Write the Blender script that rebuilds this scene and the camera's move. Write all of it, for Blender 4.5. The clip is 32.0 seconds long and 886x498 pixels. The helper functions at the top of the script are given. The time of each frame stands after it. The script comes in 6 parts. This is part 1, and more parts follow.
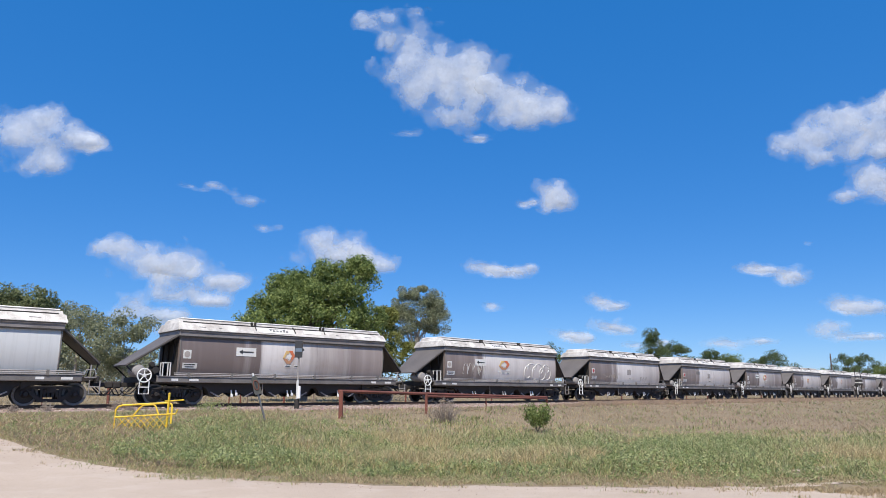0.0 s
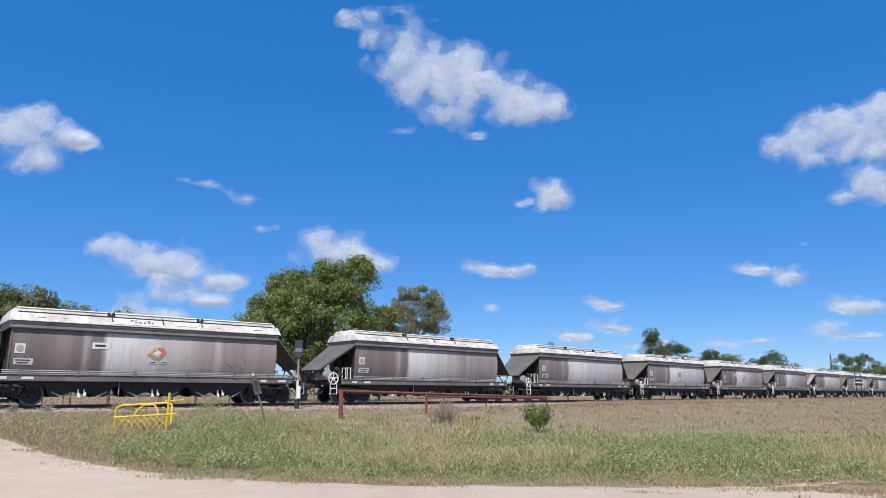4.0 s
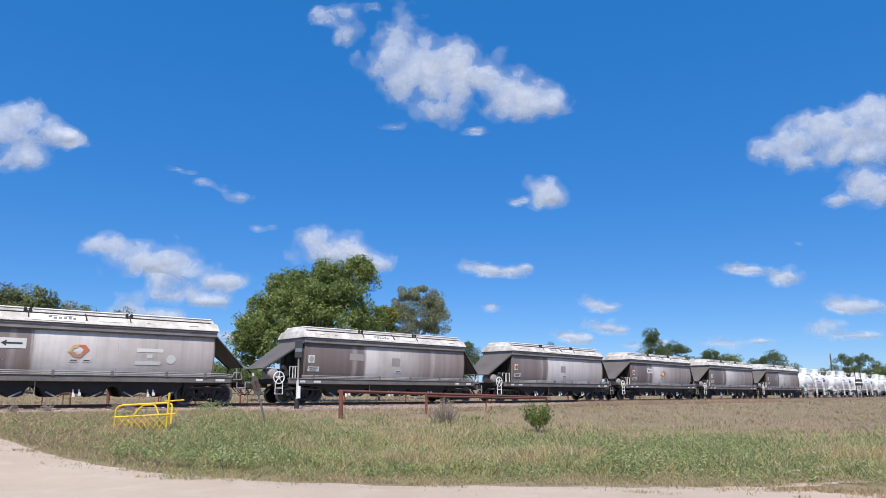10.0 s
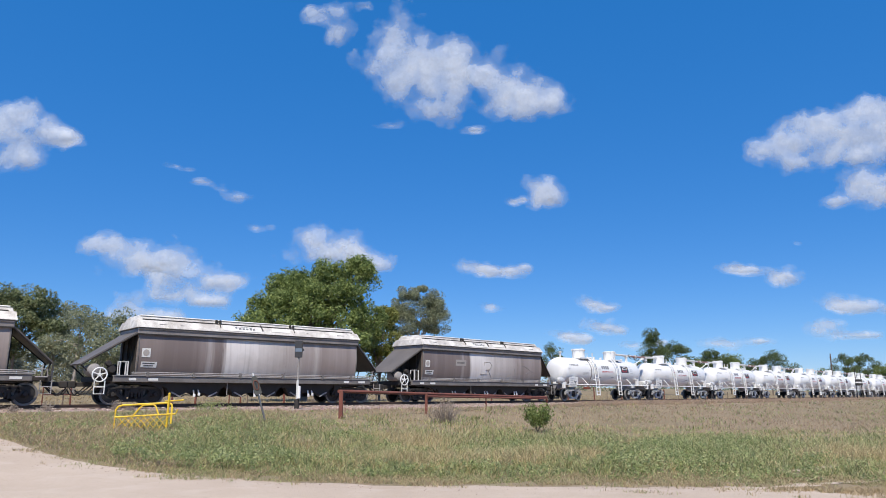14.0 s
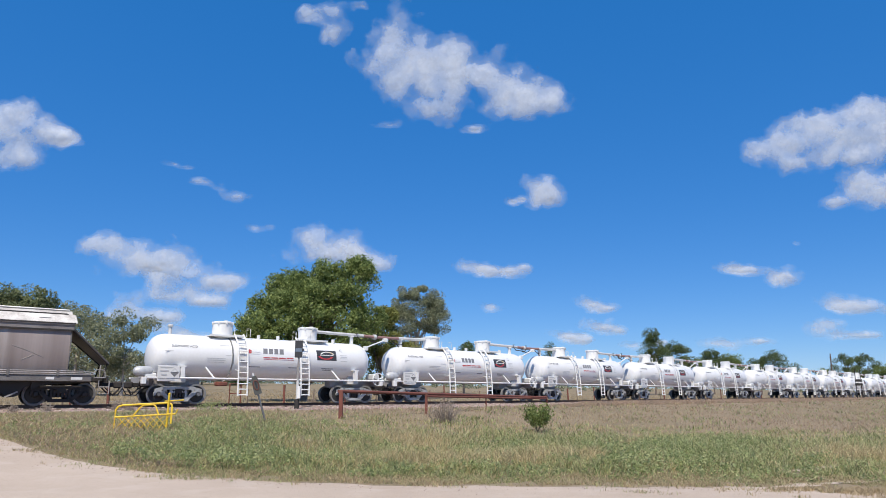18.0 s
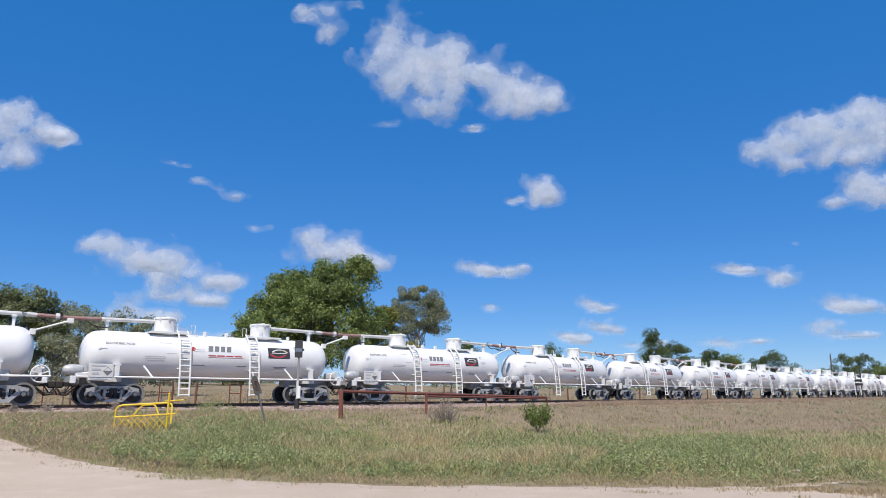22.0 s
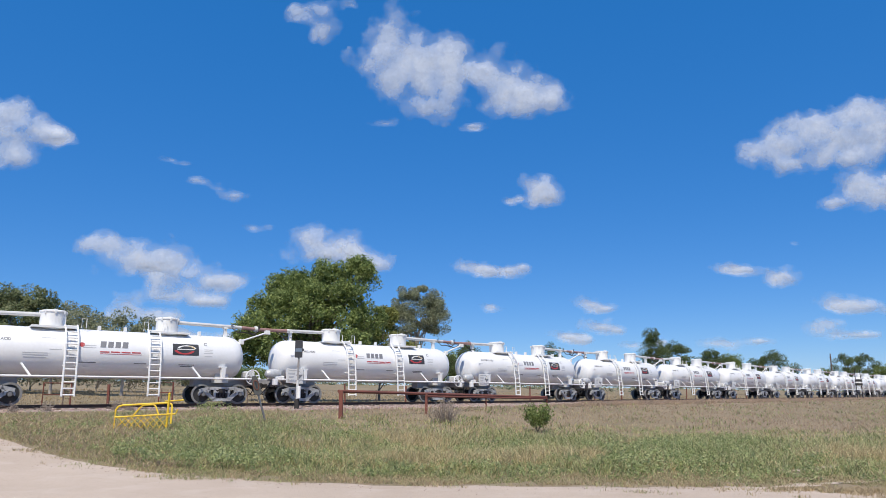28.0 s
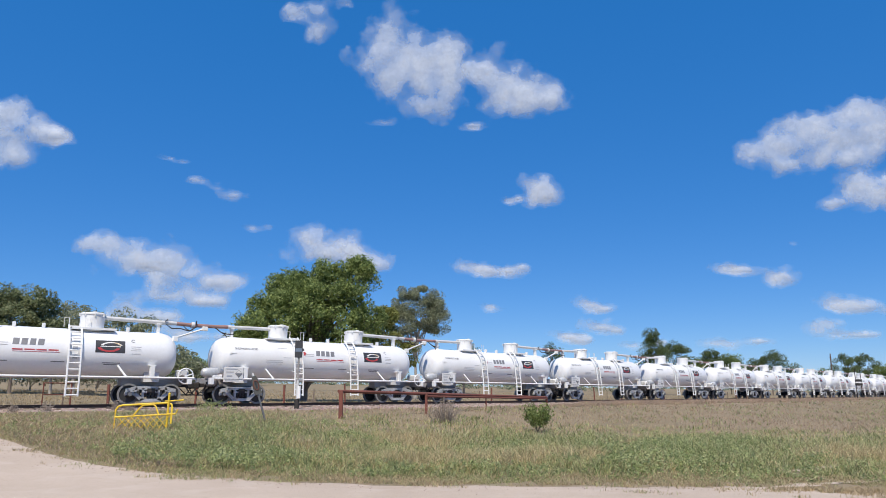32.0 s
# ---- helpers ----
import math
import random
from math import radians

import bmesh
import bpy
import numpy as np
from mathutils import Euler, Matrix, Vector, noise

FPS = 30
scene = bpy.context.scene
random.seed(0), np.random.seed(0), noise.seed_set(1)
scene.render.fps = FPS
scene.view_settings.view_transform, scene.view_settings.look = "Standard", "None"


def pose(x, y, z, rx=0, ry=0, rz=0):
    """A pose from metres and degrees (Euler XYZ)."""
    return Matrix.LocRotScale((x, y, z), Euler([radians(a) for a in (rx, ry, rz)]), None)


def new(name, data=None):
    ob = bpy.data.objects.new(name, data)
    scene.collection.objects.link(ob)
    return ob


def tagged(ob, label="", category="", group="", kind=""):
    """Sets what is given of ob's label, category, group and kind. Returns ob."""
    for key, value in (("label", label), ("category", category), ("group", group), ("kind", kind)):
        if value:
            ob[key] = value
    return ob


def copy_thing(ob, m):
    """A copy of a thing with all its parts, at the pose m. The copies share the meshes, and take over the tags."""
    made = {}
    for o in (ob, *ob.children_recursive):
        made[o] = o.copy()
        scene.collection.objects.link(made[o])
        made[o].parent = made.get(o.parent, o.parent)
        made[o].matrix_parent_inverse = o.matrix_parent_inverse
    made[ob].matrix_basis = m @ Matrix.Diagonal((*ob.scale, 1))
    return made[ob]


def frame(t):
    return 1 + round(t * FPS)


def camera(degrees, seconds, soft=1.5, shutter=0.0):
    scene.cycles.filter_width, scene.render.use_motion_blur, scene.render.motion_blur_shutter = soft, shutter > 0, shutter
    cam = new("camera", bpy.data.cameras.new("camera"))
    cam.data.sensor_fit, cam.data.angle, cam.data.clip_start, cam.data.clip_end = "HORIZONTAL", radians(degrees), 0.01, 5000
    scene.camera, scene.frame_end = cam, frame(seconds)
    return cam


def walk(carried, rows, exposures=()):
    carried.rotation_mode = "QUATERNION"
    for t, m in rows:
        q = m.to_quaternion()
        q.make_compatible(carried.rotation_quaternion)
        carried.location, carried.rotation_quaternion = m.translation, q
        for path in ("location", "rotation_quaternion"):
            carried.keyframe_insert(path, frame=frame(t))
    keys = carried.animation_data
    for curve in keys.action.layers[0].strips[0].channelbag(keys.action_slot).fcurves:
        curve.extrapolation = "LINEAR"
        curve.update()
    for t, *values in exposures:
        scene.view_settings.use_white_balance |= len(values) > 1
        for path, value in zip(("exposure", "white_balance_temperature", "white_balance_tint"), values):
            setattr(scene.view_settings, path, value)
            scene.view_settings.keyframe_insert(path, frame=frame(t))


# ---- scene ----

# camera: stands still beside the dirt road, 1.5 m up
cam = camera(65.7, 32.0, soft=0.80)
EYE_Z = 1.5
VIEW = pose(0, 0, EYE_Z, 90 + 11.97, 0, 0)
walk(cam, [(0, VIEW), (32.0, VIEW)], exposures=[(0, 0.07), (11.0, 0.06), (18.0, -0.05), (32.0, -0.07)])

# ---- light ----
SUN_ELEV, SUN_AZ = 57.0, 184.0      # azimuth: compass-like, clockwise from +y
world = bpy.data.worlds.new("sky")
scene.world = world
world.use_nodes = True
wn = world.node_tree.nodes
sky = wn.new("ShaderNodeTexSky")
sky.sky_type, sky.sun_disc = "NISHITA", False
sky.sun_elevation, sky.sun_rotation = radians(SUN_ELEV), radians(SUN_AZ)
sky.altitude, sky.air_density, sky.dust_density, sky.ozone_density = 1900, 1.0, 0.7, 3.5
wn["Background"].inputs["Strength"].default_value = 0.151
deep = wn.new("ShaderNodeHueSaturation")      # the deep blue of a dry clear day
deep.inputs["Hue"].default_value, deep.inputs["Saturation"].default_value = 0.506, 1.22
world.node_tree.links.new(sky.outputs[0], deep.inputs["Color"])
even = wn.new("ShaderNodeMix")                # thin high haze evens the blue out towards the top
even.data_type = "RGBA"
even.inputs[0].default_value, even.inputs[7].default_value = 0.53, (0.0, 1.40, 4.50, 1)
world.node_tree.links.new(deep.outputs[0], even.inputs[6])
world.node_tree.links.new(even.outputs[2], wn["Background"].inputs["Color"])
sun_data = bpy.data.lights.new("sun", "SUN")
sun_data.energy, sun_data.angle, sun_data.color = 5.5, radians(0.5), (1.0, 0.92, 0.79)
sun = new("sun", sun_data)
SUN_DIR = Vector((math.sin(radians(SUN_AZ)) * math.cos(radians(SUN_ELEV)),
                  math.cos(radians(SUN_AZ)) * math.cos(radians(SUN_ELEV)), math.sin(radians(SUN_ELEV))))
sun.matrix_world = Matrix.Translation((0, 0, 60)) @ SUN_DIR.to_track_quat("Z", "Y").to_matrix().to_4x4()


# ---- materials ----
def ramp(nt, fac, stops):
    r = nt.nodes.new("ShaderNodeValToRGB")
    while len(r.color_ramp.elements) < len(stops):
        r.color_ramp.elements.new(0.5)
    for e, (p, c) in zip(r.color_ramp.elements, stops):
        e.position, e.color = p, (*c, 1)
    nt.links.new(fac, r.inputs[0])
    return r.outputs[0]


def noise_tex(nt, vec, scale, detail=4, rough=0.55, stretch=None):
    n = nt.nodes.new("ShaderNodeTexNoise")
    n.inputs["Scale"].default_value, n.inputs["Detail"].default_value = scale, detail
    n.inputs["Roughness"].default_value = rough
    if stretch:
        m = nt.nodes.new("ShaderNodeMapping")
        m.inputs["Scale"].default_value = stretch
        nt.links.new(vec, m.inputs[0])
        vec = m.outputs[0]
    nt.links.new(vec, n.inputs["Vector"])
    return n.outputs["Fac"]


def mix(nt, fac, a, b, how="MIX"):
    m = nt.nodes.new("ShaderNodeMix")
    m.data_type, m.blend_type = "RGBA", how
    for socket, v in ((m.inputs[0], fac), (m.inputs[6], a), (m.inputs[7], b)):
        if isinstance(v, bpy.types.NodeSocket):
            nt.links.new(v, socket)
        elif isinstance(v, tuple):
            socket.default_value = (*v, 1)
        else:
            socket.default_value = v
    return m.outputs[2]


def calc(nt, op, a, b=0.0, clamp=False):
    m = nt.nodes.new("ShaderNodeMath")
    m.operation, m.use_clamp = op, clamp
    for socket, v in ((m.inputs[0], a), (m.inputs[1], b)):
        if isinstance(v, bpy.types.NodeSocket):
            nt.links.new(v, socket)
        else:
            socket.default_value = v
    return m.outputs[0]


def base_mat(name, rough=0.6, metal=0.0, spec=0.5):
    m = bpy.data.materials.new(name)
    m.use_nodes = True
    nt = m.node_tree
    b = nt.nodes["Principled BSDF"]
    b.inputs["Roughness"].default_value, b.inputs["Metallic"].default_value = rough, metal
    b.inputs["Specular IOR Level"].default_value = spec
    tc = nt.nodes.new("ShaderNodeTexCoord")
    return m, nt, b, tc


def bump(nt, b, height, strength=0.3, dist=0.02):
    n = nt.nodes.new("ShaderNodeBump")
    n.inputs["Strength"].default_value, n.inputs["Distance"].default_value = strength, dist
    nt.links.new(height, n.inputs["Height"])
    nt.links.new(n.outputs[0], b.inputs["Normal"])


def painted(name, col, dirt, amount=0.5, rough=0.5, metal=0.0, scale=3.0):
    """Paint with grime in two scales."""
    m, nt, b, tc = base_mat(name, rough, metal)
    ob = tc.outputs["Object"]
    big = noise_tex(nt, ob, scale * 0.35, 5)
    fine = noise_tex(nt, ob, scale * 6, 4)
    both = calc(nt, "ADD", calc(nt, "MULTIPLY", big, 0.7), calc(nt, "MULTIPLY", fine, 0.3))
    k = ramp(nt, both, [(0.38, (0, 0, 0)), (0.68, (1, 1, 1))])
    nt.links.new(mix(nt, calc(nt, "MULTIPLY", k, amount), col, dirt), b.inputs["Base Color"])
    nt.links.new(calc(nt, "MULTIPLY_ADD", fine, 0.3), b.inputs["Roughness"])
    nt.nodes[-1].inputs[2].default_value = rough - 0.12
    bump(nt, b, fine, 0.12, 0.01)
    return m


def streaked(name, dark, mid, pale, amount, clean=0.0, reach=3.9):
    """Hopper side: grimy paint, a washed pale stretch with a hard left edge, and run marks down it."""
    m, nt, b, tc = base_mat(name, 0.5)
    ob = tc.outputs["Object"]
    sep = nt.nodes.new("ShaderNodeSeparateXYZ")
    nt.links.new(ob, sep.inputs[0])
    info = nt.nodes.new("ShaderNodeObjectInfo")
    rnd = info.outputs["Random"]
    shift = calc(nt, "MULTIPLY", rnd, 37.0)
    comb = nt.nodes.new("ShaderNodeCombineXYZ")
    nt.links.new(calc(nt, "ADD", sep.outputs[0], shift), comb.inputs[0])
    nt.links.new(shift, comb.inputs[1])
    nt.links.new(sep.outputs[2], comb.inputs[2])
    v = comb.outputs[0]
    runs = noise_tex(nt, v, 1.0, 5, 0.6, (1.3, 1.0, 0.07))
    fine = noise_tex(nt, v, 1.0, 6, 0.65, (8.0, 1.0, 0.35))
    blot = noise_tex(nt, v, 0.5, 6, 0.6)
    wob = calc(nt, "MULTIPLY", calc(nt, "SUBTRACT", fine, .5), .5)
    # the pale stretch: a hard edge, then a long fade
    x = calc(nt, "ADD", calc(nt, "SUBTRACT", sep.outputs[0], calc(nt, "MULTIPLY", calc(nt, "SUBTRACT", rnd, .5), .7)), wob)
    edge = calc(nt, "DIVIDE", calc(nt, "ADD", x, 1.95), .22, True)
    fade = calc(nt, "SUBTRACT", 1.0, calc(nt, "DIVIDE", calc(nt, "ADD", x, 1.0), reach), True)
    wash = calc(nt, "MULTIPLY", edge, fade)
    wash = calc(nt, "MULTIPLY", wash, calc(nt, "ADD", .42, calc(nt, "MULTIPLY", runs, 1.15)), True)
    # narrow clean runs where water leaves two seams
    for at, wide in ((1.45, .16), (3.0, .12), (-2.55, .10)):
        near = calc(nt, "SUBTRACT", 1.0, calc(nt, "DIVIDE", calc(nt, "ABSOLUTE", calc(nt, "SUBTRACT", x, at)), wide * 2.2), True)
        wash = calc(nt, "MAXIMUM", wash, calc(nt, "MULTIPLY", near, calc(nt, "MULTIPLY", runs, .62)))
    right = calc(nt, "MULTIPLY", edge, .50)
    grey = calc(nt, "ADD", right, calc(nt, "MULTIPLY", calc(nt, "SUBTRACT", runs, .46), 1.5), True)
    c = mix(nt, grey, dark, mid)
    c = mix(nt, calc(nt, "MULTIPLY", wash, amount), c, pale)
    c = mix(nt, clean, c, pale)
    drip = ramp(nt, fine, [(0.5, (0, 0, 0)), (0.78, (1, 1, 1))])
    c = mix(nt, calc(nt, "MULTIPLY", drip, .30), c, tuple(q * .55 for q in mid))
    c = mix(nt, calc(nt, "MULTIPLY", ramp(nt, blot, [(.5, (0, 0, 0)), (.72, (1, 1, 1))]), .28 * (1 - clean)), c, (.22, .165, .125))
    nt.links.new(c, b.inputs["Base Color"])
    bump(nt, b, blot, 0.25, 0.03)
    return m


M_HOP = streaked("grimy_grey_paint", (0.178, 0.140, 0.130), (0.39, 0.335, 0.318), (0.68, 0.64, 0.625), 1.0)
M_HOP_PALE = streaked("washed_grey_paint", (0.215, 0.172, 0.160), (0.45, 0.39, 0.37), (0.70, 0.66, 0.645), 1.0, 0.0, 9.5)
M_HOP_CLEAN = streaked("pale_grey_paint", (0.42, 0.42, 0.43), (0.50, 0.50, 0.50), (0.58, 0.59, 0.60), 1.0, 0.85)
M_HOP_CLEAN.node_tree.nodes["Principled BSDF"].inputs["Roughness"].default_value = 0.35
M_GUTTER = painted("gutter_grey", (0.27, 0.245, 0.235), (0.12, 0.10, 0.095), 0.8)
M_ROOF = painted("roof_white", (0.76, 0.73, 0.69), (0.21, 0.17, 0.145), 0.85, 0.6, scale=4.5)
M_HATCH = painted("hatch_white", (0.82, 0.80, 0.77), (0.34, 0.29, 0.25), 0.6, 0.5, scale=5.0)
M_SHIELD = painted("shield_grey", (0.135, 0.12, 0.112), (0.085, 0.075, 0.07), 0.7, 0.6)
M_SHIELD_RUST = painted("shield_rusty", (0.42, 0.33, 0.26), (0.22, 0.15, 0.11), 0.7, 0.7)
M_SILL = painted("sill_grey", (0.20, 0.185, 0.175), (0.08, 0.07, 0.065), 0.8)
M_RAILPIPE = painted("pipe_grey", (0.36, 0.34, 0.33), (0.15, 0.13, 0.12), 0.7)
M_UNDER = painted("underframe_dark", (0.022, 0.020, 0.020), (0.05, 0.042, 0.036), 0.8, 0.75)
M_WHEEL = painted("wheel_steel", (0.018, 0.018, 0.019), (0.045, 0.04, 0.038), 0.6, 0.55, 0.1)
M_TREAD = painted("wheel_tread", (0.21, 0.20, 0.195), (0.07, 0.06, 0.055), 0.6, 0.5, 0.4)
M_BOGIE = painted("bogie_silver", (0.50, 0.505, 0.51), (0.10, 0.095, 0.09), 0.75, 0.45, 0.15)
M_WHEEL_PALE = painted("brushed_wheel", (0.022, 0.023, 0.025), (0.06, 0.06, 0.062), 0.5, 0.6, 0.1)
M_TREAD_PALE = painted("bright_wheel_rim", (0.27, 0.265, 0.26), (0.08, 0.072, 0.066), 0.6, 0.5, 0.12)
M_WHITE = painted("white_paint", (0.80, 0.80, 0.79), (0.45, 0.42, 0.38), 0.25, 0.4)
M_TANK = painted("tank_white", (0.78, 0.78, 0.785), (0.56, 0.54, 0.51), 0.38, 0.34, scale=1.6)
M_TANK_STAIN = painted("tank_rust_stain", (0.55, 0.48, 0.40), (0.24, 0.13, 0.07), 0.9, 0.7)
M_HOSE = painted("hose_brown", (0.26, 0.135, 0.115), (0.40, 0.28, 0.25), 0.6, 0.6)
M_PIPE = painted("transfer_pipe", (0.62, 0.62, 0.61), (0.36, 0.33, 0.31), 0.4, 0.45)
M_RESERVOIR = painted("scuffed_silver", (0.58, 0.59, 0.60), (0.20, 0.19, 0.18), 0.75, 0.45, 0.2, 6)
M_BLACK = painted("black_print", (0.035, 0.035, 0.04), (0.10, 0.10, 0.10), 0.3)
M_RED = painted("red_print", (0.46, 0.05, 0.055), (0.40, 0.10, 0.09), 0.4)
M_ORANGE = painted("orange_print", (0.60, 0.25, 0.10), (0.42, 0.27, 0.19), 0.8)
M_BADGE = painted("badge_vermilion", (0.60, 0.15, 0.06), (0.48, 0.26, 0.17), 0.6)
M_YELLOW = painted("yellow_print", (0.66, 0.44, 0.15), (0.46, 0.36, 0.24), 0.8)
M_SIGNWHITE = painted("sign_white", (0.72, 0.71, 0.69), (0.45, 0.43, 0.40), 0.4)
M_SIGNGREY = painted("faded_plate_grey", (0.42, 0.38, 0.35), (0.25, 0.21, 0.19), 0.6)
M_SCUFF = painted("overpainted_grey", (0.36, 0.33, 0.31), (0.24, 0.21, 0.19), 0.8)
M_PRINT_DARK = painted("stencil_grey", (0.17, 0.17, 0.18), (0.30, 0.30, 0.31), 0.5)
M_PRINT = painted("small_print_grey", (0.48, 0.48, 0.49), (0.5, 0.5, 0.5), 0.6)
M_CHALK = painted("spray_white", (0.55, 0.54, 0.53), (0.30, 0.28, 0.27), 0.5, 0.8)
M_GATE = painted("yellow_gate", (0.78, 0.52, 0.03), (0.42, 0.27, 0.06), 0.35, 0.45)
M_RUST = painted("rusty_pipe", (0.20, 0.065, 0.045), (0.10, 0.045, 0.035), 0.8, 0.8, scale=5)
M_STEEL = painted("grey_steel", (0.22, 0.22, 0.22), (0.10, 0.09, 0.085), 0.6, 0.5, 0.4)
M_RAILSTEEL = painted("rail_steel", (0.075, 0.05, 0.04), (0.14, 0.09, 0.065), 0.7, 0.6, 0.3)
M_SLEEPER = painted("old_timber", (0.10, 0.075, 0.06), (0.17, 0.14, 0.12), 0.7, 0.9)
M_POSTWOOD = painted("weathered_post", (0.17, 0.12, 0.09), (0.28, 0.23, 0.19), 0.6, 0.9)
M_BARK_PALE = painted("pale_gum_bark", (0.40, 0.36, 0.32), (0.22, 0.18, 0.15), 0.6, 0.9, scale=4)
M_BARK = painted("bark", (0.15, 0.115, 0.09), (0.30, 0.26, 0.22), 0.7, 0.95, scale=4)


def leaf_mat(name, cols, trans=0.32):
    m, nt, b, tc = base_mat(name, 0.55, 0.0, 0.25)
    g = nt.nodes.new("ShaderNodeNewGeometry")
    n = noise_tex(nt, tc.outputs["Object"], 1.1, 5)
    f = calc(nt, "ADD", calc(nt, "MULTIPLY", g.outputs["Random Per Island"], 0.62), calc(nt, "MULTIPLY", n, 0.42))
    c = ramp(nt, f, [(0.15 + 0.7 * i / (len(cols) - 1), col) for i, col in enumerate(cols)])
    nt.links.new(c, b.inputs["Base Color"])
    t = nt.nodes.new("ShaderNodeBsdfTranslucent")
    nt.links.new(c, t.inputs[0])
    s = nt.nodes.new("ShaderNodeMixShader")
    s.inputs[0].default_value = trans
    nt.links.new(b.outputs[0], s.inputs[1])
    nt.links.new(t.outputs[0], s.inputs[2])
    nt.links.new(s.outputs[0], nt.nodes["Material Output"].inputs["Surface"])
    return m


M_LEAF = leaf_mat("leaf_green", [(0.065, 0.10, 0.030), (0.185, 0.245, 0.075), (0.42, 0.48, 0.18)], 0.46)
M_LEAF_DULL = leaf_mat("leaf_dull_green", [(0.075, 0.10, 0.046), (0.185, 0.22, 0.105), (0.36, 0.38, 0.21)], 0.42)
M_LEAF_OLIVE = leaf_mat("leaf_olive", [(0.12, 0.14, 0.035), (0.22, 0.235, 0.065), (0.34, 0.33, 0.11)], 0.4)
M_LEAF_GREY = leaf_mat("leaf_greygreen", [(0.17, 0.195, 0.115), (0.29, 0.315, 0.20), (0.42, 0.43, 0.30)], 0.5)
M_SCRUB = leaf_mat("scrub_greygreen", [(0.16, 0.165, 0.11), (0.28, 0.285, 0.19), (0.42, 0.41, 0.30)], 0.42)
M_WEED = leaf_mat("weed_green", [(0.21, 0.25, 0.105), (0.34, 0.40, 0.165), (0.57, 0.57, 0.30)], 0.48)
M_GRASS_GREEN = leaf_mat("grass_green", [(0.185, 0.21, 0.09), (0.335, 0.36, 0.155), (0.56, 0.53, 0.29)], 0.45)
M_GRASS_DRY = leaf_mat("grass_dry", [(0.32, 0.25, 0.125), (0.53, 0.42, 0.225), (0.75, 0.63, 0.38)], 0.38)
M_PADDOCK = leaf_mat("paddock_straw", [(0.34, 0.26, 0.15), (0.43, 0.335, 0.20), (0.53, 0.425, 0.27)], 0.36)
M_GRASS_RED = leaf_mat("grass_seed", [(0.35, 0.25, 0.175), (0.43, 0.315, 0.225), (0.51, 0.395, 0.285)], 0.36)


def ground_mat():
    m, nt, b, tc = base_mat("ground_earth_and_turf", 0.95, 0, 0.2)
    g = tc.outputs["Object"]
    big = noise_tex(nt, g, 0.09, 5)
    mid = noise_tex(nt, g, 0.7, 5)
    fine = noise_tex(nt, g, 7.0, 5)
    a = ramp(nt, big, [(0.35, (0.22, 0.178, 0.105)), (0.65, (0.29, 0.22, 0.145))])
    c = mix(nt, ramp(nt, mid, [(0.45, (0, 0, 0)), (0.8, (1, 1, 1))]), a, (0.33, 0.265, 0.17))
    c = mix(nt, calc(nt, "MULTIPLY", fine, 0.4), c, (0.12, 0.10, 0.06))
    nt.links.new(c, b.inputs["Base Color"])
    bump(nt, b, fine, 0.6, 0.06)
    return m


def road_mat():
    m, nt, b, tc = base_mat("pale_dirt_road", 0.95, 0, 0.2)
    g = tc.outputs["Object"]
    big = noise_tex(nt, g, 0.25, 5)
    track = noise_tex(nt, g, 0.8, 5, 0.6, (0.5, 2.2, 1))
    fine = noise_tex(nt, g, 18.0, 5, 0.7)
    c = ramp(nt, big, [(0.35, (0.43, 0.342, 0.270)), (0.7, (0.525, 0.43, 0.35))])
    c = mix(nt, calc(nt, "MULTIPLY", ramp(nt, track, [(0.5, (0, 0, 0)), (0.75, (1, 1, 1))]), 0.35), c, (0.52, 0.42, 0.33))
    c = mix(nt, calc(nt, "MULTIPLY", ramp(nt, fine, [(0.52, (0, 0, 0)), (0.72, (1, 1, 1))]), 0.45), c, (0.37, 0.295, 0.23))
    grit = noise_tex(nt, g, 60.0, 3, 0.7)
    c = mix(nt, calc(nt, "MULTIPLY", ramp(nt, grit, [(0.58, (0, 0, 0)), (0.68, (1, 1, 1))]), 0.45), c, (0.26, 0.20, 0.16))
    patchy = noise_tex(nt, g, 1.1, 6, 0.65)
    c = mix(nt, calc(nt, "MULTIPLY", ramp(nt, patchy, [(0.52, (0, 0, 0)), (0.66, (1, 1, 1))]), 0.35), c, (0.58, 0.50, 0.425))
    nt.links.new(c, b.inputs["Base Color"])
    bump(nt, b, fine, 0.7, 0.03)
    return m


def stone_mat():
    m, nt, b, tc = base_mat("ballast_stone", 0.9, 0, 0.3)
    g = nt.nodes.new("ShaderNodeNewGeometry")
    n = noise_tex(nt, tc.outputs["Object"], 0.5, 4)
    f = calc(nt, "ADD", calc(nt, "MULTIPLY", g.outputs["Random Per Island"], 0.7), calc(nt, "MULTIPLY", n, 0.3))
    nt.links.new(ramp(nt, f, [(0.1, (0.17, 0.125, 0.11)), (0.5, (0.34, 0.255, 0.22)), (0.9, (0.50, 0.41, 0.37))]), b.inputs["Base Color"])
    return m


M_GROUND, M_ROAD, M_STONE = ground_mat(), road_mat(), stone_mat()


# ---- mesh helpers ----
def part(name, bm, material, parent=None, label=""):
    me = bpy.data.meshes.new(name)
    bm.to_mesh(me)
    bm.free()
    me.materials.append(material)
    ob = new(name, me)
    if parent:
        ob.parent = parent
    if label:
        ob["label"] = label
    return ob


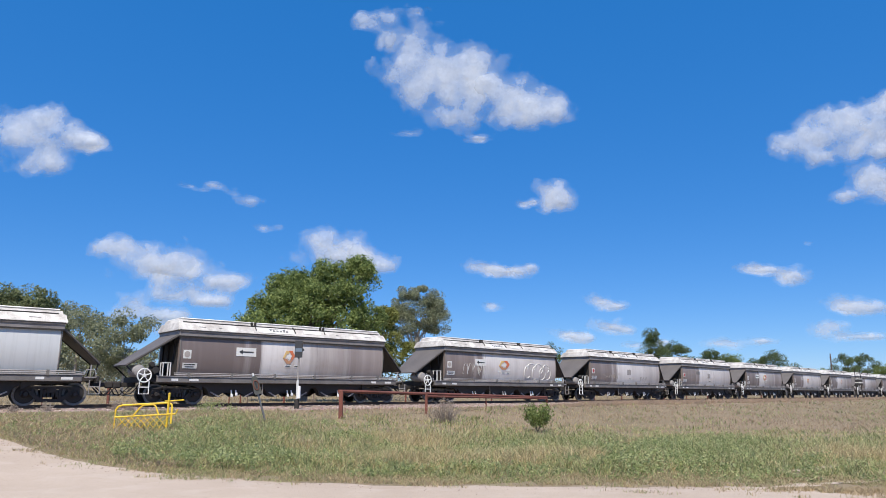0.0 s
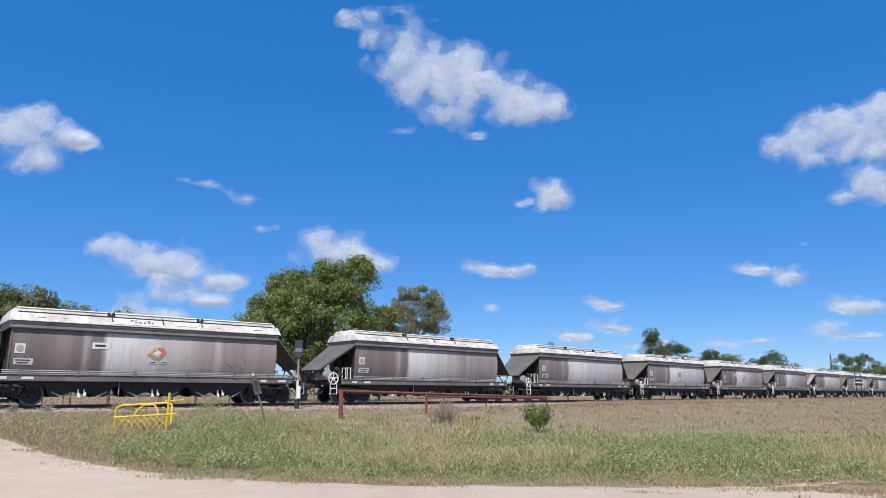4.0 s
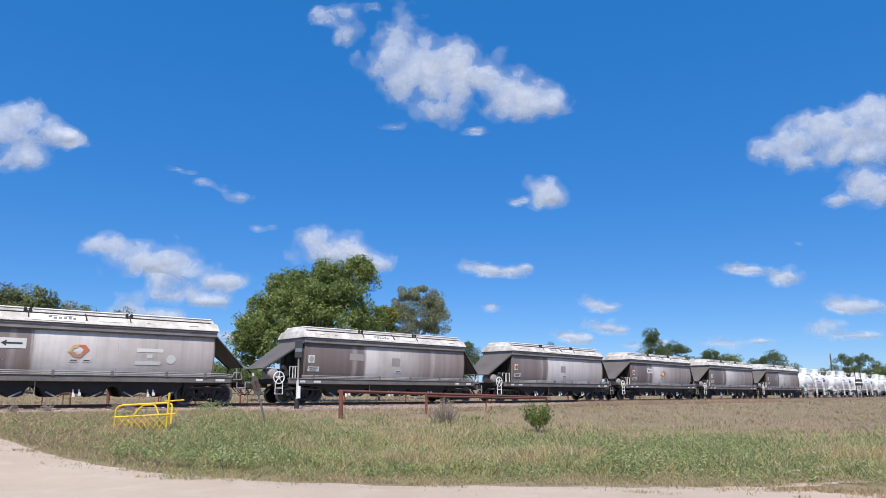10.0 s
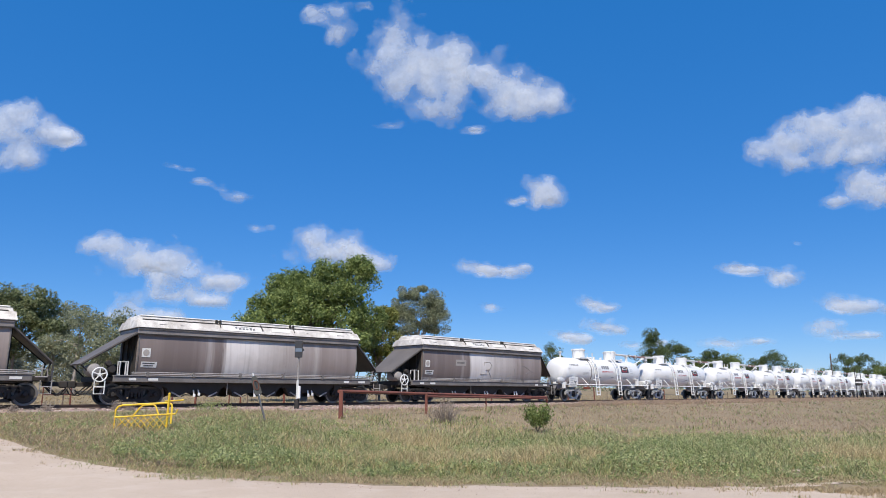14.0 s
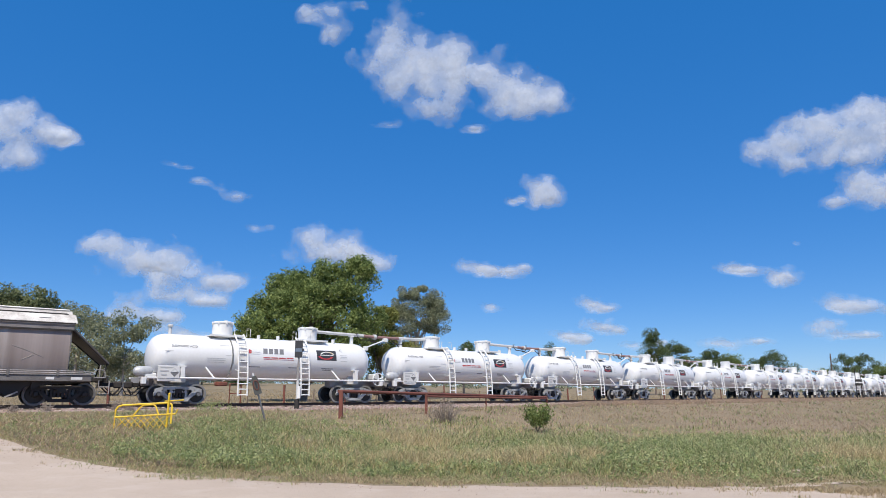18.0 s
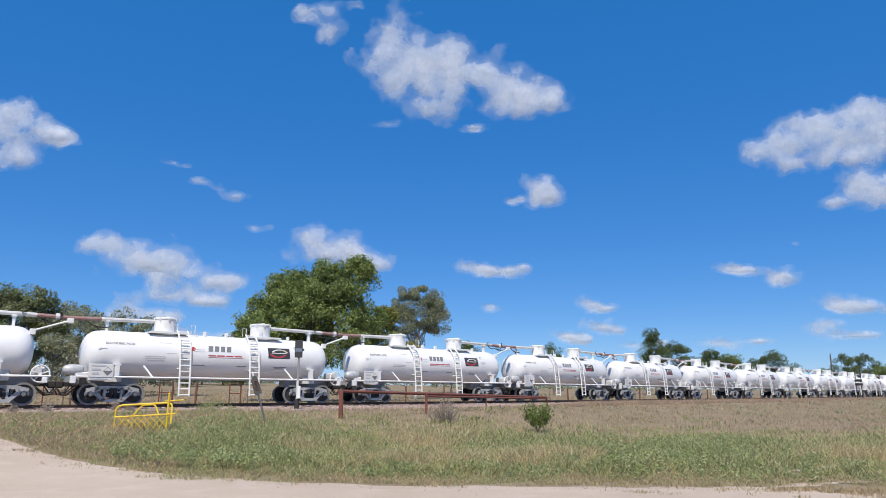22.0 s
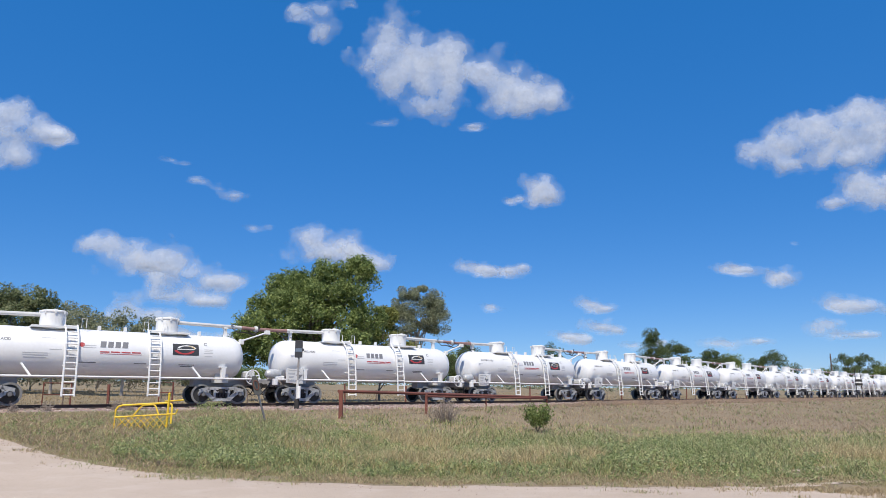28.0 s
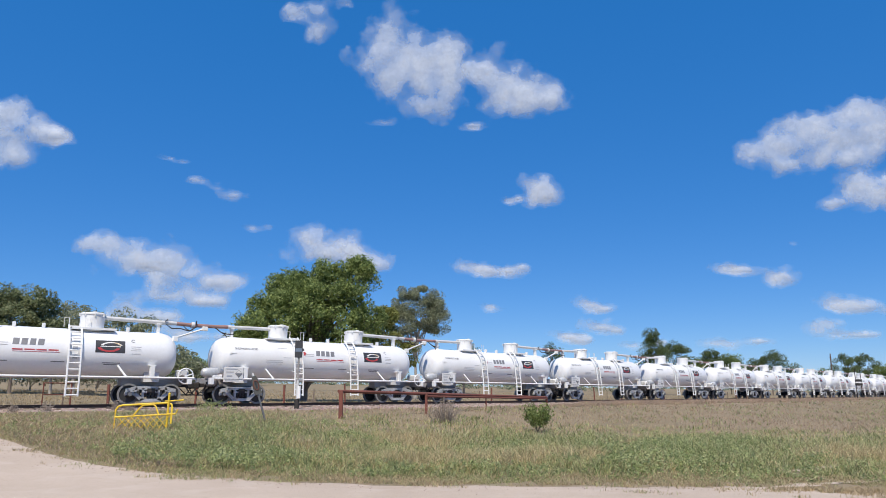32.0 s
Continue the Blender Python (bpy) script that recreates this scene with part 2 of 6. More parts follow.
def box(bm, x0, x1, y0, y1, z0, z1, bevel=0.0):
    r = bmesh.ops.create_cube(bm, size=1, matrix=Matrix.LocRotScale(
        ((x0 + x1) / 2, (y0 + y1) / 2, (z0 + z1) / 2), None, (x1 - x0, y1 - y0, z1 - z0)))
    if bevel:
        edges = list({e for v in r["verts"] for e in v.link_edges})
        bmesh.ops.bevel(bm, geom=edges, offset=bevel, segments=1, affect="EDGES")
    return bm


def rod(bm, a, b, r, seg=8, r2=None):
    a, b = Vector(a), Vector(b)
    d = b - a
    m = Matrix.Translation((a + b) / 2) @ d.to_track_quat("Z", "Y").to_matrix().to_4x4()
    bmesh.ops.create_cone(bm, cap_ends=True, segments=seg, radius1=r, radius2=r if r2 is None else r2, depth=d.length, matrix=m)
    return bm


def tube(bm, pts, r, seg=8, closed=False):
    """A bent round bar through the points."""
    pts = [Vector(p) for p in pts]
    rings, n = [], len(pts)
    for i, p in enumerate(pts):
        a = pts[i - 1] if (i or closed) else p
        c = pts[(i + 1) % n] if (i < n - 1 or closed) else p
        q = (c - a).normalized().to_track_quat("Z", "Y")
        rings.append([bm.verts.new(p + q @ Vector((r * math.cos(t * math.tau / seg), r * math.sin(t * math.tau / seg), 0))) for t in range(seg)])
    pairs = list(zip(rings, rings[1:])) + ([(rings[-1], rings[0])] if closed else [])
    for a, c in pairs:
        k = min(range(seg), key=lambda j: (a[0].co - c[j].co).length)
        for t in range(seg):
            bm.faces.new((a[t], a[(t + 1) % seg], c[(t + 1 + k) % seg], c[(t + k) % seg]))
    if not closed:
        bm.faces.new(rings[0][::-1])
        bm.faces.new(rings[-1])
    return bm


def prism(bm, pts, axis, a, b):
    """A polygon pushed from a to b along an axis; pts are the two other coordinates."""
    def put(p, w):
        return {"x": (w, p[0], p[1]), "y": (p[0], w, p[1]), "z": (p[0], p[1], w)}[axis]
    lo = [bm.verts.new(put(p, a)) for p in pts]
    hi = [bm.verts.new(put(p, b)) for p in pts]
    n = len(pts)
    bm.faces.new(lo)
    bm.faces.new(hi[::-1])
    for i in range(n):
        bm.faces.new((lo[i], hi[i], hi[(i + 1) % n], lo[(i + 1) % n]))
    bmesh.ops.recalc_face_normals(bm, faces=bm.faces)
    return bm


def lathe(bm, prof, seg=32, axis="z", at=(0, 0, 0)):
    """A turned body: prof holds (radius, height)."""
    rings = []
    for r, h in prof:
        ring = []
        for i in range(seg):
            c, s = r * math.cos(i * math.tau / seg), r * math.sin(i * math.tau / seg)
            p = {"z": (c, s, h), "x": (h, c, s), "y": (s, h, c)}[axis]
            ring.append(bm.verts.new((p[0] + at[0], p[1] + at[1], p[2] + at[2])))
        rings.append(ring)
    for a, b in zip(rings, rings[1:]):
        for i in range(seg):
            bm.faces.new((a[i], a[(i + 1) % seg], b[(i + 1) % seg], b[i]))
    bm.faces.new(rings[0][::-1])
    bm.faces.new(rings[-1])
    return bm


def smooth(ob, deg=35):
    ob.data.shade_smooth()
    ob.data.set_sharp_from_angle(angle=radians(deg))
    return ob


def BM():
    return bmesh.new()


def quads(name, verts, faces, material):
    me = bpy.data.meshes.new(name)
    me.from_pydata(verts, [], faces)
    me.materials.append(material)
    return new(name, me)


# ---- the railway's line: straight, a bend, straight ----
RAIL_Z = EYE_Z - 0.418
TH, KAP, S_BEND, S_LEFT = 0.759, -0.0048, -10.23, -64.0
P_BEND = Vector((13.168 + S_BEND * math.sin(TH), 56.52 + S_BEND * math.cos(TH)))


def line(s):
    """Place and heading (from +y towards +x) on the line at s metres."""
    s = float(s)
    if s >= S_BEND:
        return P_BEND + (s - S_BEND) * Vector((math.sin(TH), math.cos(TH))), TH
    e = max(s, S_LEFT)
    h = TH + KAP * (e - S_BEND)
    p = P_BEND + Vector(((math.cos(TH) - math.cos(h)) / KAP, (math.sin(h) - math.sin(TH)) / KAP))
    if s < S_LEFT:
        p = p + (s - S_LEFT) * Vector((math.sin(h), math.cos(h)))
    return p, h


def beside(s, off, z=0.0):
    """A point off metres from the line's middle, on the road's side."""
    p, h = line(s)
    return Vector((p.x + math.cos(h) * off, p.y - math.sin(h) * off, z))


LINE_S = np.arange(-520.0, 900.0, 2.0)
LINE_P = np.array([line(s)[0][:] for s in LINE_S])
LINE_N = np.array([(math.cos(line(s)[1]), -math.sin(line(s)[1])) for s in LINE_S])


def side_of_line(x, y):
    """Metres from the line, positive on the road's side."""
    d = LINE_P - np.array((x, y))
    i = int(np.argmin((d * d).sum(1)))
    return float(-(d[i] * LINE_N[i]).sum())


def ease(a, b, x):
    t = min(1.0, max(0.0, (x - a) / (b - a)))
    return t * t * (3 - 2 * t)


def ground_z(x, y):
    d = side_of_line(x, y)
    z = 0.80 * (1 - ease(5.0, 19.0, d)) if d > 0 else 0.80 + 4.4 * ease(2, 190, -d)
    z += 0.05 * noise.noise((x * 0.15, y * 0.15, 0)) * ease(3.0, 6.0, abs(d))
    return z




# ---- ground, road, track ----
def spread(lo, hi, fine_lo, fine_hi, step, grow):
    out, x, d = [], fine_lo, step
    while x < fine_hi:
        out.append(x)
        x += step
    while x < hi:
        out.append(x)
        d *= grow
        x += d
    out.append(hi)
    x, d = fine_lo, step
    while x > lo:
        d *= grow
        x -= d
        out.append(max(x, lo))
    return sorted(out)


def build_ground():
    xs = spread(-2500, 3500, -34, 46, 0.8, 1.25)
    ys = spread(-400, 4500, 6, 60, 0.8, 1.25)
    verts = [(x, y, ground_z(x, y)) for y in ys for x in xs]
    n = len(xs)
    faces = [(j * n + i, j * n + i + 1, (j + 1) * n + i + 1, (j + 1) * n + i) for j in range(len(ys) - 1) for i in range(n - 1)]
    ob = quads("ground", verts, faces, M_GROUND)
    ob.data.shade_smooth()
    tagged(ob, "dry grassland ground with patchy brown turf and bare earth", "ground", kind="structure")


def road_edge(x):
    """The far edge of the dirt road: it swings away on the left."""
    e = 11.9 + 0.192 * max(0.0, -x - 0.5) ** 1.446 - 0.035 * max(0.0, x - 4.5) ** 1.6
    return e + (0.22 if x < 2 else 0.38) * noise.noise((x * 0.9, 3, 0)) + 0.16 * noise.noise((x * 3.1, 8, 0)) + 0.10 * noise.noise((x * 8.3, 5, 0))


def build_road():
    verts, faces = [], []
    xs = np.arange(-60, 40, 0.35)
    rows = 14
    for x in xs:
        e = road_edge(x)
        near = min(e - 5.5, 3.5) if x > -12 else e - 8.0
        for k in range(rows + 1):
            f = k / rows
            y = near + (e - near) * f
            z = ground_z(x, y) + 0.03 * ease(0, 0.12, 1 - f) * ease(0, 0.1, f) + 0.004
            verts.append((x, y, z))
    m = rows + 1
    for i in range(len(xs) - 1):
        for k in range(rows):
            faces.append((i * m + k, (i + 1) * m + k, (i + 1) * m + k + 1, i * m + k + 1))
    ob = quads("road", verts, faces, M_ROAD)
    ob.data.shade_smooth()
    tagged(ob, "pale unsealed dirt road with worn sandy surface", "road", kind="structure")


def strip(bm, s0, s1, step, prof):
    """A profile of (off, z) carried along the line."""
    rings = []
    s = s0
    while s <= s1:
        rings.append([bm.verts.new(beside(s, o, z)) for o, z in prof])
        s += step
    for a, b in zip(rings, rings[1:]):
        for i in range(len(prof) - 1):
            bm.faces.new((a[i], a[i + 1], b[i + 1], b[i]))
    return bm


def build_track():
    bm = strip(BM(), -500, 700, 2.0, [(-2.6, 0.70), (-1.7, RAIL_Z - 0.19), (0, RAIL_Z - 0.15), (1.7, RAIL_Z - 0.19), (3.5, 0.825), (4.1, 0.74)])
    ob = part("ballast_bed", bm, M_STONE_BED)
    tagged(ob, "low pinkish gravel ballast bed under the railway", "ballast", kind="structure")
    for off in (-0.57, 0.57):
        z = RAIL_Z
        prof = [(off - .06, z - .13), (off - .012, z - .11), (off - .012, z - .04), (off - .033, z - .03), (off - .033, z), (off + .033, z),
                (off + .033, z - .03), (off + .012, z - .04), (off + .012, z - .11), (off + .06, z - .13)]
        ob = part("rail", strip(BM(), -500, 700, 2.0, prof), M_RAILSTEEL)
        tagged(ob, "dark rusty steel rail spiked to timber sleepers", "rail", group="running rails", kind="structure")
    me = part("sleeper", box(BM(), -.11, .11, -1.05, 1.05, -.13, 0, .015), M_SLEEPER)
    me.name = "sleeper"
    first = True
    track = tagged(new("sleepers"), "old grey timber sleepers bedded in gravel", "sleepers", kind="structure")
    s = -62.0
    while s < 60:
        p, h = line(s)
        o = me if first else new("sleeper", me.data)
        first = False
        o.parent = track
        o.matrix_basis = pose(p.x, p.y, RAIL_Z - 0.125, 0, 0, 90 - math.degrees(h) + random.uniform(-1, 1))
        s += 0.66
    # loose stones on the road's side
    rng = np.random.default_rng(5)
    verts, faces = [], []
    for i in range(14000):
        s = rng.uniform(-58, 45)
        off = rng.normal(2.3, 0.8) if i % 4 else rng.uniform(-1.5, 1.5)
        if abs(off) > 4.0:
            continue
        p = beside(s, off)
        a = abs(off)
        z = RAIL_Z - 0.15 if a < 1.7 else max(RAIL_Z - 0.19 - (a - 1.7) * 0.037, ground_z(p.x, p.y))
        r = rng.uniform(0.025, 0.06)
        n = len(verts)
        an = rng.uniform(0, 6.28)
        for k in range(4):
            verts.append((p.x + r * math.cos(an + k * 1.57) * rng.uniform(.7, 1.2), p.y + r * math.sin(an + k * 1.57) * rng.uniform(.7, 1.2), z + rng.uniform(-.005, .01)))
        verts.append((p.x, p.y, z + r * rng.uniform(.6, 1.0)))
        faces += [(n + k, n + (k + 1) % 4, n + 4) for k in range(4)]
    tagged(quads("loose_stones", verts, faces, M_STONE), "loose pinkish gravel stones beside the track", "gravel", kind="stuff")


def bed_mat():
    m, nt, b, tc = base_mat("ballast_gravel", 0.95, 0, 0.2)
    g = tc.outputs["Object"]
    v = nt.nodes.new("ShaderNodeTexVoronoi")
    v.inputs["Scale"].default_value = 14
    nt.links.new(g, v.inputs["Vector"])
    big = noise_tex(nt, g, 0.35, 5)
    c = ramp(nt, big, [(0.3, (0.25, 0.185, 0.16)), (0.7, (0.42, 0.33, 0.285))])
    c = mix(nt, 0.45, c, v.outputs["Color"], "SOFT_LIGHT")
    nt.links.new(c, b.inputs["Base Color"])
    bump(nt, b, v.outputs["Distance"], 0.8, 0.05)
    return m


def build_pebbles():
    """Small stones and clods lying on the dirt road and along its edge."""
    rng = np.random.default_rng(9)
    verts, faces = [], []
    for i in range(1500):
        x = rng.uniform(-16, 11)
        e = road_edge(x)
        y = e - abs(rng.normal(0, 1.6 if i % 3 else .35))
        if y < 8.5:
            continue
        r = rng.uniform(.005, .014) * (1.6 if i % 17 == 0 else 1)
        z = ground_z(x, y) + .03
        n, an = len(verts), rng.uniform(0, 6.28)
        for k in range(4):
            verts.append((x + r * math.cos(an + k * 1.57) * rng.uniform(.7, 1.3), y + r * math.sin(an + k * 1.57) * rng.uniform(.7, 1.3), z - .006))
        verts.append((x, y, z + r * rng.uniform(.5, .9)))
        faces += [(n + k, n + (k + 1) % 4, n + 4) for k in range(4)]
    tagged(quads("pebbles", verts, faces, M_STONE), "small brown stones scattered on the dirt road", "pebbles", kind="stuff")


M_STONE_BED = bed_mat()
build_pebbles()
build_ground()
build_road()
build_track()


# ---- railway wagons ----
# A wagon's own space: x along the line (away to the far end), y away from the road, z up from the rail's top.
WHEEL_R = 0.43
WHEELSETS = []


def build_wheelset(parent, x, pale=False):
    prof = [(0.07, -0.66), (0.075, -0.60)]
    bm = BM()
    lathe(bm, [(0.06, -0.86), (0.06, 0.86)], 10, "y")
    for side in (-1, 1):
        pr = [(0.12, -0.075), (0.14, -0.03), (0.36, -0.01), (0.375, -0.065), (WHEEL_R, -0.07), (WHEEL_R, 0.05), (WHEEL_R + .028, 0.055),
              (WHEEL_R + .028, 0.08), (0.375, 0.08), (0.36, 0.03), (0.14, 0.045), (0.12, 0.09)]
        lathe(bm, [(r, -side * h * -1) for r, h in pr] if side < 0 else [(r, -h) for r, h in pr], 28, "y", (0, side * 0.57, 0))
    bmesh.ops.recalc_face_normals(bm, faces=bm.faces)
    for f in bm.faces:
        c = f.calc_center_median()
        f.material_index = 1 if math.hypot(c.x, c.z) > .365 else 0
    w = smooth(part("wheelset", bm, M_WHEEL_PALE if pale else M_WHEEL, parent, "pair of dark steel wheels on an axle"))
    w.data.materials.append(M_TREAD_PALE if pale else M_TREAD)
    w.location = (x, 0, 0)
    WHEELSETS.append(w)
    return w


def side_frame(mat, parent, y, open_holes):
    """A cast side frame: arch bar, axle boxes, spring nest."""
    bm = BM()
    t = 0.055

    def bar(p, q, w, w2=None):
        d = (Vector(q) - Vector(p)).normalized()
        n, w2 = Vector((-d.y, d.x)), w2 or w
        a, b = Vector(p), Vector(q)
        prism(bm, [tuple(a + n * w / 2), tuple(a - n * w / 2), tuple(b - n * w2 / 2), tuple(b + n * w2 / 2)], "y", y - t, y + t)

    bar((-.62, .265), (.62, .265), .14)
    for d in (-1, 1):
        bar((d * .58, .265), (d * 1.04, .165), .15, .12)
        bar((d * .72, .07), (d * .36, -.25), .15)
        bar((d * .33, -.24), (d * .33, .26), .09)
        bar((d * .60, .24), (d * .70, .02), .09)
        ring = [(.20 * math.cos(i * .3142), .20 * math.sin(i * .3142)) for i in range(-1, 12)]
        hole = [(.115 * math.cos(i * .3142), .115 * math.sin(i * .3142)) for i in range(11, -2, -1)]
        prism(bm, [(d * .875 + px_, pz) for px_, pz in ring + hole], "y", y - t - .01, y + t + .01)
    bar((-.44, -.255), (.44, -.255), .13)
    bar((-.30, .10), (.30, .10), .07)
    f = part("side_frame", bm, mat, parent)
    bm = BM()
    for x in (-.22, -.075, .075, .22):
        lathe(bm, [(.06, -.15), (.065, -.10), (.055, -.05), (.065, 0), (.055, .05), (.065, .10), (.06, .15)], 8, "z", (x, y, .02))
    part("coil_springs", bm, M_UNDER, parent)
    sy = y - 0.09 if y < 0 else y + 0.09
    for x in (-.875, .875):
        part("axle_box", lathe(BM(), [(.08, -.06), (.10, 0), (.08, .06)], 12, "y", (x, sy, 0)), M_STEEL if mat is M_BOGIE else M_UNDER, parent)
    return f


def build_bogie(parent, x, mat):
    bm = BM()
    box(bm, -.19, .19, -.86, .86, .04, .27, .03)
    lathe(bm, [(.26, .27), (.26, .36)], 16)
    for sx in (-1, 1):
        box(bm, sx * .40 - .05, sx * .40 + .05, -.72, .72, -.12, -.02)
        for y in (-.57, .57):
            box(bm, sx * .43 - .04, sx * .43 + .04, y - .06, y + .06, -.16, .12)
    b = part("bogie", bm, M_UNDER, parent, "four-wheel freight bogie")
    b.location = (x, 0, WHEEL_R)
    side_frame(mat, b, -0.80, True)
    side_frame(mat, b, 0.80, True)
    build_wheelset(b, -.875, mat is M_BOGIE)
    build_wheelset(b, .875, mat is M_BOGIE)
    return b


def hand_wheel(parent, at, r, mat=None):
    bm = BM()
    n = 24
    tube(bm, [(r * math.cos(i * math.tau / n), 0, r * math.sin(i * math.tau / n)) for i in range(n)], 0.03, 6, True)
    w = smooth(part("hand_brake_wheel", bm, mat or M_WHITE, parent, "white five-spoked hand brake wheel"))
    w.location = at
    for i in range(5):
        a = i * math.tau / 5 + .3
        part("spoke", rod(BM(), (0, 0, 0), (r * math.cos(a), 0, r * math.sin(a)), 0.024, 6), mat or M_WHITE, w)
    bm = lathe(BM(), [(.07, -.05), (.07, .05)], 12, "y")
    part("hub", rod(bm, (0, 0, 0), (0, .3, 0), 0.025, 6), mat or M_WHITE, w)
    return w


def coupler(parent, x, d):
    bm = BM()
    box(bm, min(x, x + d * .75), max(x, x + d * .75), -.09, .09, .74, .92, .02)
    box(bm, min(x + d * .62, x + d * .93), max(x + d * .62, x + d * .93), -.17, .17, .68, .97, .05)
    c = part("coupler", bm, M_UNDER, parent, "dark cast steel knuckle coupler")
    for y in (-.35, .3):
        bm = tube(BM(), [(x + d * .1, y, .80), (x + d * .3, y, .62), (x + d * .55, y, .38), (x + d * .75, y, .42), (x + d * .93, y, .70)], .025, 6)
        part("brake_hose", bm, M_UNDER, parent, "black rubber brake hose")
    return c


def side_y(z):
    """Half width of the hopper's bulging side at a height."""
    return 1.27 - 0.13 * ((z - 2.25) / 1.0) ** 2 if z > 2.25 else 1.27 - 0.17 * ((2.25 - z) / 1.0) ** 2


def decal(parent, name, mat, x, z, w, h, lift=0.006, shape=None, label=""):
    """A thin painted or riveted plate that follows the curved side. x, z: its middle."""
    bm = BM()
    pts = shape or [(-.5, -.5), (.5, -.5), (.5, .5), (-.5, .5)]
    front, back = [], []
    for u, v in pts:
        X, Z = x + u * w, z + v * h
        y = -side_y(Z)
        front.append(bm.verts.new((X, y - lift - 0.004, Z)))
        back.append(bm.verts.new((X, y + 0.01, Z)))
    bm.faces.new(front)
    n = len(pts)
    for i in range(n):
        bm.faces.new((front[i], back[i], back[(i + 1) % n], front[(i + 1) % n]))
    bmesh.ops.recalc_face_normals(bm, faces=bm.faces)
    return part(name, bm, mat, parent, label)


def disc(n=20):
    return [(.5 * math.cos(i * math.tau / n), .5 * math.sin(i * math.tau / n)) for i in range(n)]


HL = 5.58     # half length of the hopper's body


def mirrored(pts):
    """A half profile from x = 0 outwards, closed by its mirror image."""
    return [(-x, z) for x, z in reversed(pts)] + pts


def build_hopper():
    w = new("hopper_wagon")
    # body with bulging sides
    zs = [1.20, 1.45, 1.75, 2.05, 2.35, 2.65, 2.90, 3.02]
    prof = [(-side_y(z), z) for z in zs] + [(side_y(z), z) for z in reversed(zs)]
    body = smooth(part("body", prism(BM(), prof, "x", -HL, HL), M_HOP, w, "grimy grey-brown steel hopper body with run marks"), 30)
    # seams and corner posts
    for x in (-HL + .03, HL - .03):
        for sgn in (-1, 1):
            part("corner_post", tube(BM(), [(x, sgn * (side_y(z) + .004), z) for z in zs], .03, 5), M_SILL, w)
    for x in (-1.92, 1.45, 3.0):
        part("seam", tube(BM(), [(x, -(side_y(z) - .008), z) for z in zs], .012, 4), M_GUTTER, w)
    # cant rail
    bm = BM()
    for sgn in (-1, 1):
        a, b = sorted((sgn * 1.20, sgn * 1.30))
        box(bm, -HL - .06, HL + .06, a, b, 2.98, 3.22, .02)
        a, b = sorted((sgn * 1.24, sgn * 1.34))
        box(bm, -HL - .06, HL + .06, a, b, 3.18, 3.24)
    for x in (-HL - .05, HL - .01):
        box(bm, x, x + .06, -1.2, 1.2, 2.98, 3.22)
    part("cant_rail", bm, M_GUTTER, w, "grey pressed-steel gutter rail")
    for sgn in (-1, 1):
        a, b = sorted((sgn * 1.255, sgn * 1.312))
        # black strip standing in for the gutter's shadow line, grime included
        part("drip_seal", box(BM(), -HL - .07, HL + .07, a, b, 2.940, 2.99), M_UNDER, w, "black strip for the shade and grime under the gutter")
        a, b = sorted((sgn * 1.30, sgn * 1.352))
        # thin black strip along the roof's lower edge
        part("roof_seal", box(BM(), -HL - .07, HL + .07, a, b, 3.216, 3.262), M_UNDER, w, "black strip between roof and gutter")
    # roof: a sloping skirt with hipped ends, then a flat curb that carries the hatches
    bm = BM()
    tiers = ((5.72, 1.335, 3.25), (5.72, 1.325, 3.29), (5.66, 1.10, 3.60), (5.58, .93, 3.625), (5.54, .88, 3.76), (5.52, .84, 3.775))
    rings = [[bm.verts.new((sx * hx, sy * hy, z)) for sx, sy in ((-1, -1), (1, -1), (1, 1), (-1, 1))] for hx, hy, z in tiers]
    for a, b in zip(rings, rings[1:]):
        for i in range(4):
            bm.faces.new((a[i], a[(i + 1) % 4], b[(i + 1) % 4], b[i]))
    bm.faces.new(rings[0][::-1])
    bm.faces.new(rings[-1])
    bmesh.ops.recalc_face_normals(bm, faces=bm.faces)
    roof = part("roof", bm, M_ROOF, w, "chalky white hipped hopper roof streaked with grime")
    for a, b in ((-5.48, -1.88), (-1.80, 1.78), (1.86, 5.46)):
        part("hatch_cover", box(BM(), a, b, -.90, .90, 3.775, 3.845, .03), M_HATCH, roof, "long white loading hatch cover")
    # ledges coloured black to draw the shadow line below the hatch covers
    part("roof_ledge", box(BM(), -5.40, 5.40, -1.04, -.935, 3.607, 3.662), M_UNDER, roof, "ledge along the roof, coloured black as a shadow line")
    part("roof_ledge", box(BM(), -5.40, 5.40, .935, 1.015, 3.612, 3.638), M_UNDER, roof, "ledge along the roof, coloured black as a shadow line")

    def on_slope(f, out=0.0):
        """y, z on the road side's roof slope, f from its foot to its head."""
        return -1.325 + .225 * f - out * .81, 3.29 + .31 * f + out * .59

    def slope_plate(name, x0, x1, f0, f1, out, mat, label=""):
        bm = BM()
        lo = [bm.verts.new((x, *on_slope(f, -.01))) for x, f in ((x0, f0), (x1, f0), (x1, f1), (x0, f1))]
        hi = [bm.verts.new((x, *on_slope(f, out))) for x, f in ((x0, f0), (x1, f0), (x1, f1), (x0, f1))]
        bm.faces.new(hi)
        for i in range(4):
            bm.faces.new((lo[i], lo[(i + 1) % 4], hi[(i + 1) % 4], hi[i]))
        bmesh.ops.recalc_face_normals(bm, faces=bm.faces)
        return part(name, bm, mat, roof, label)

    slope_plate("name_panel", -1.86, .05, .10, .94, .022, M_HATCH, "white raised panel with a grey emblem")
    slope_plate("cover_plate", .62, 1.62, .35, .95, .020, M_HATCH)
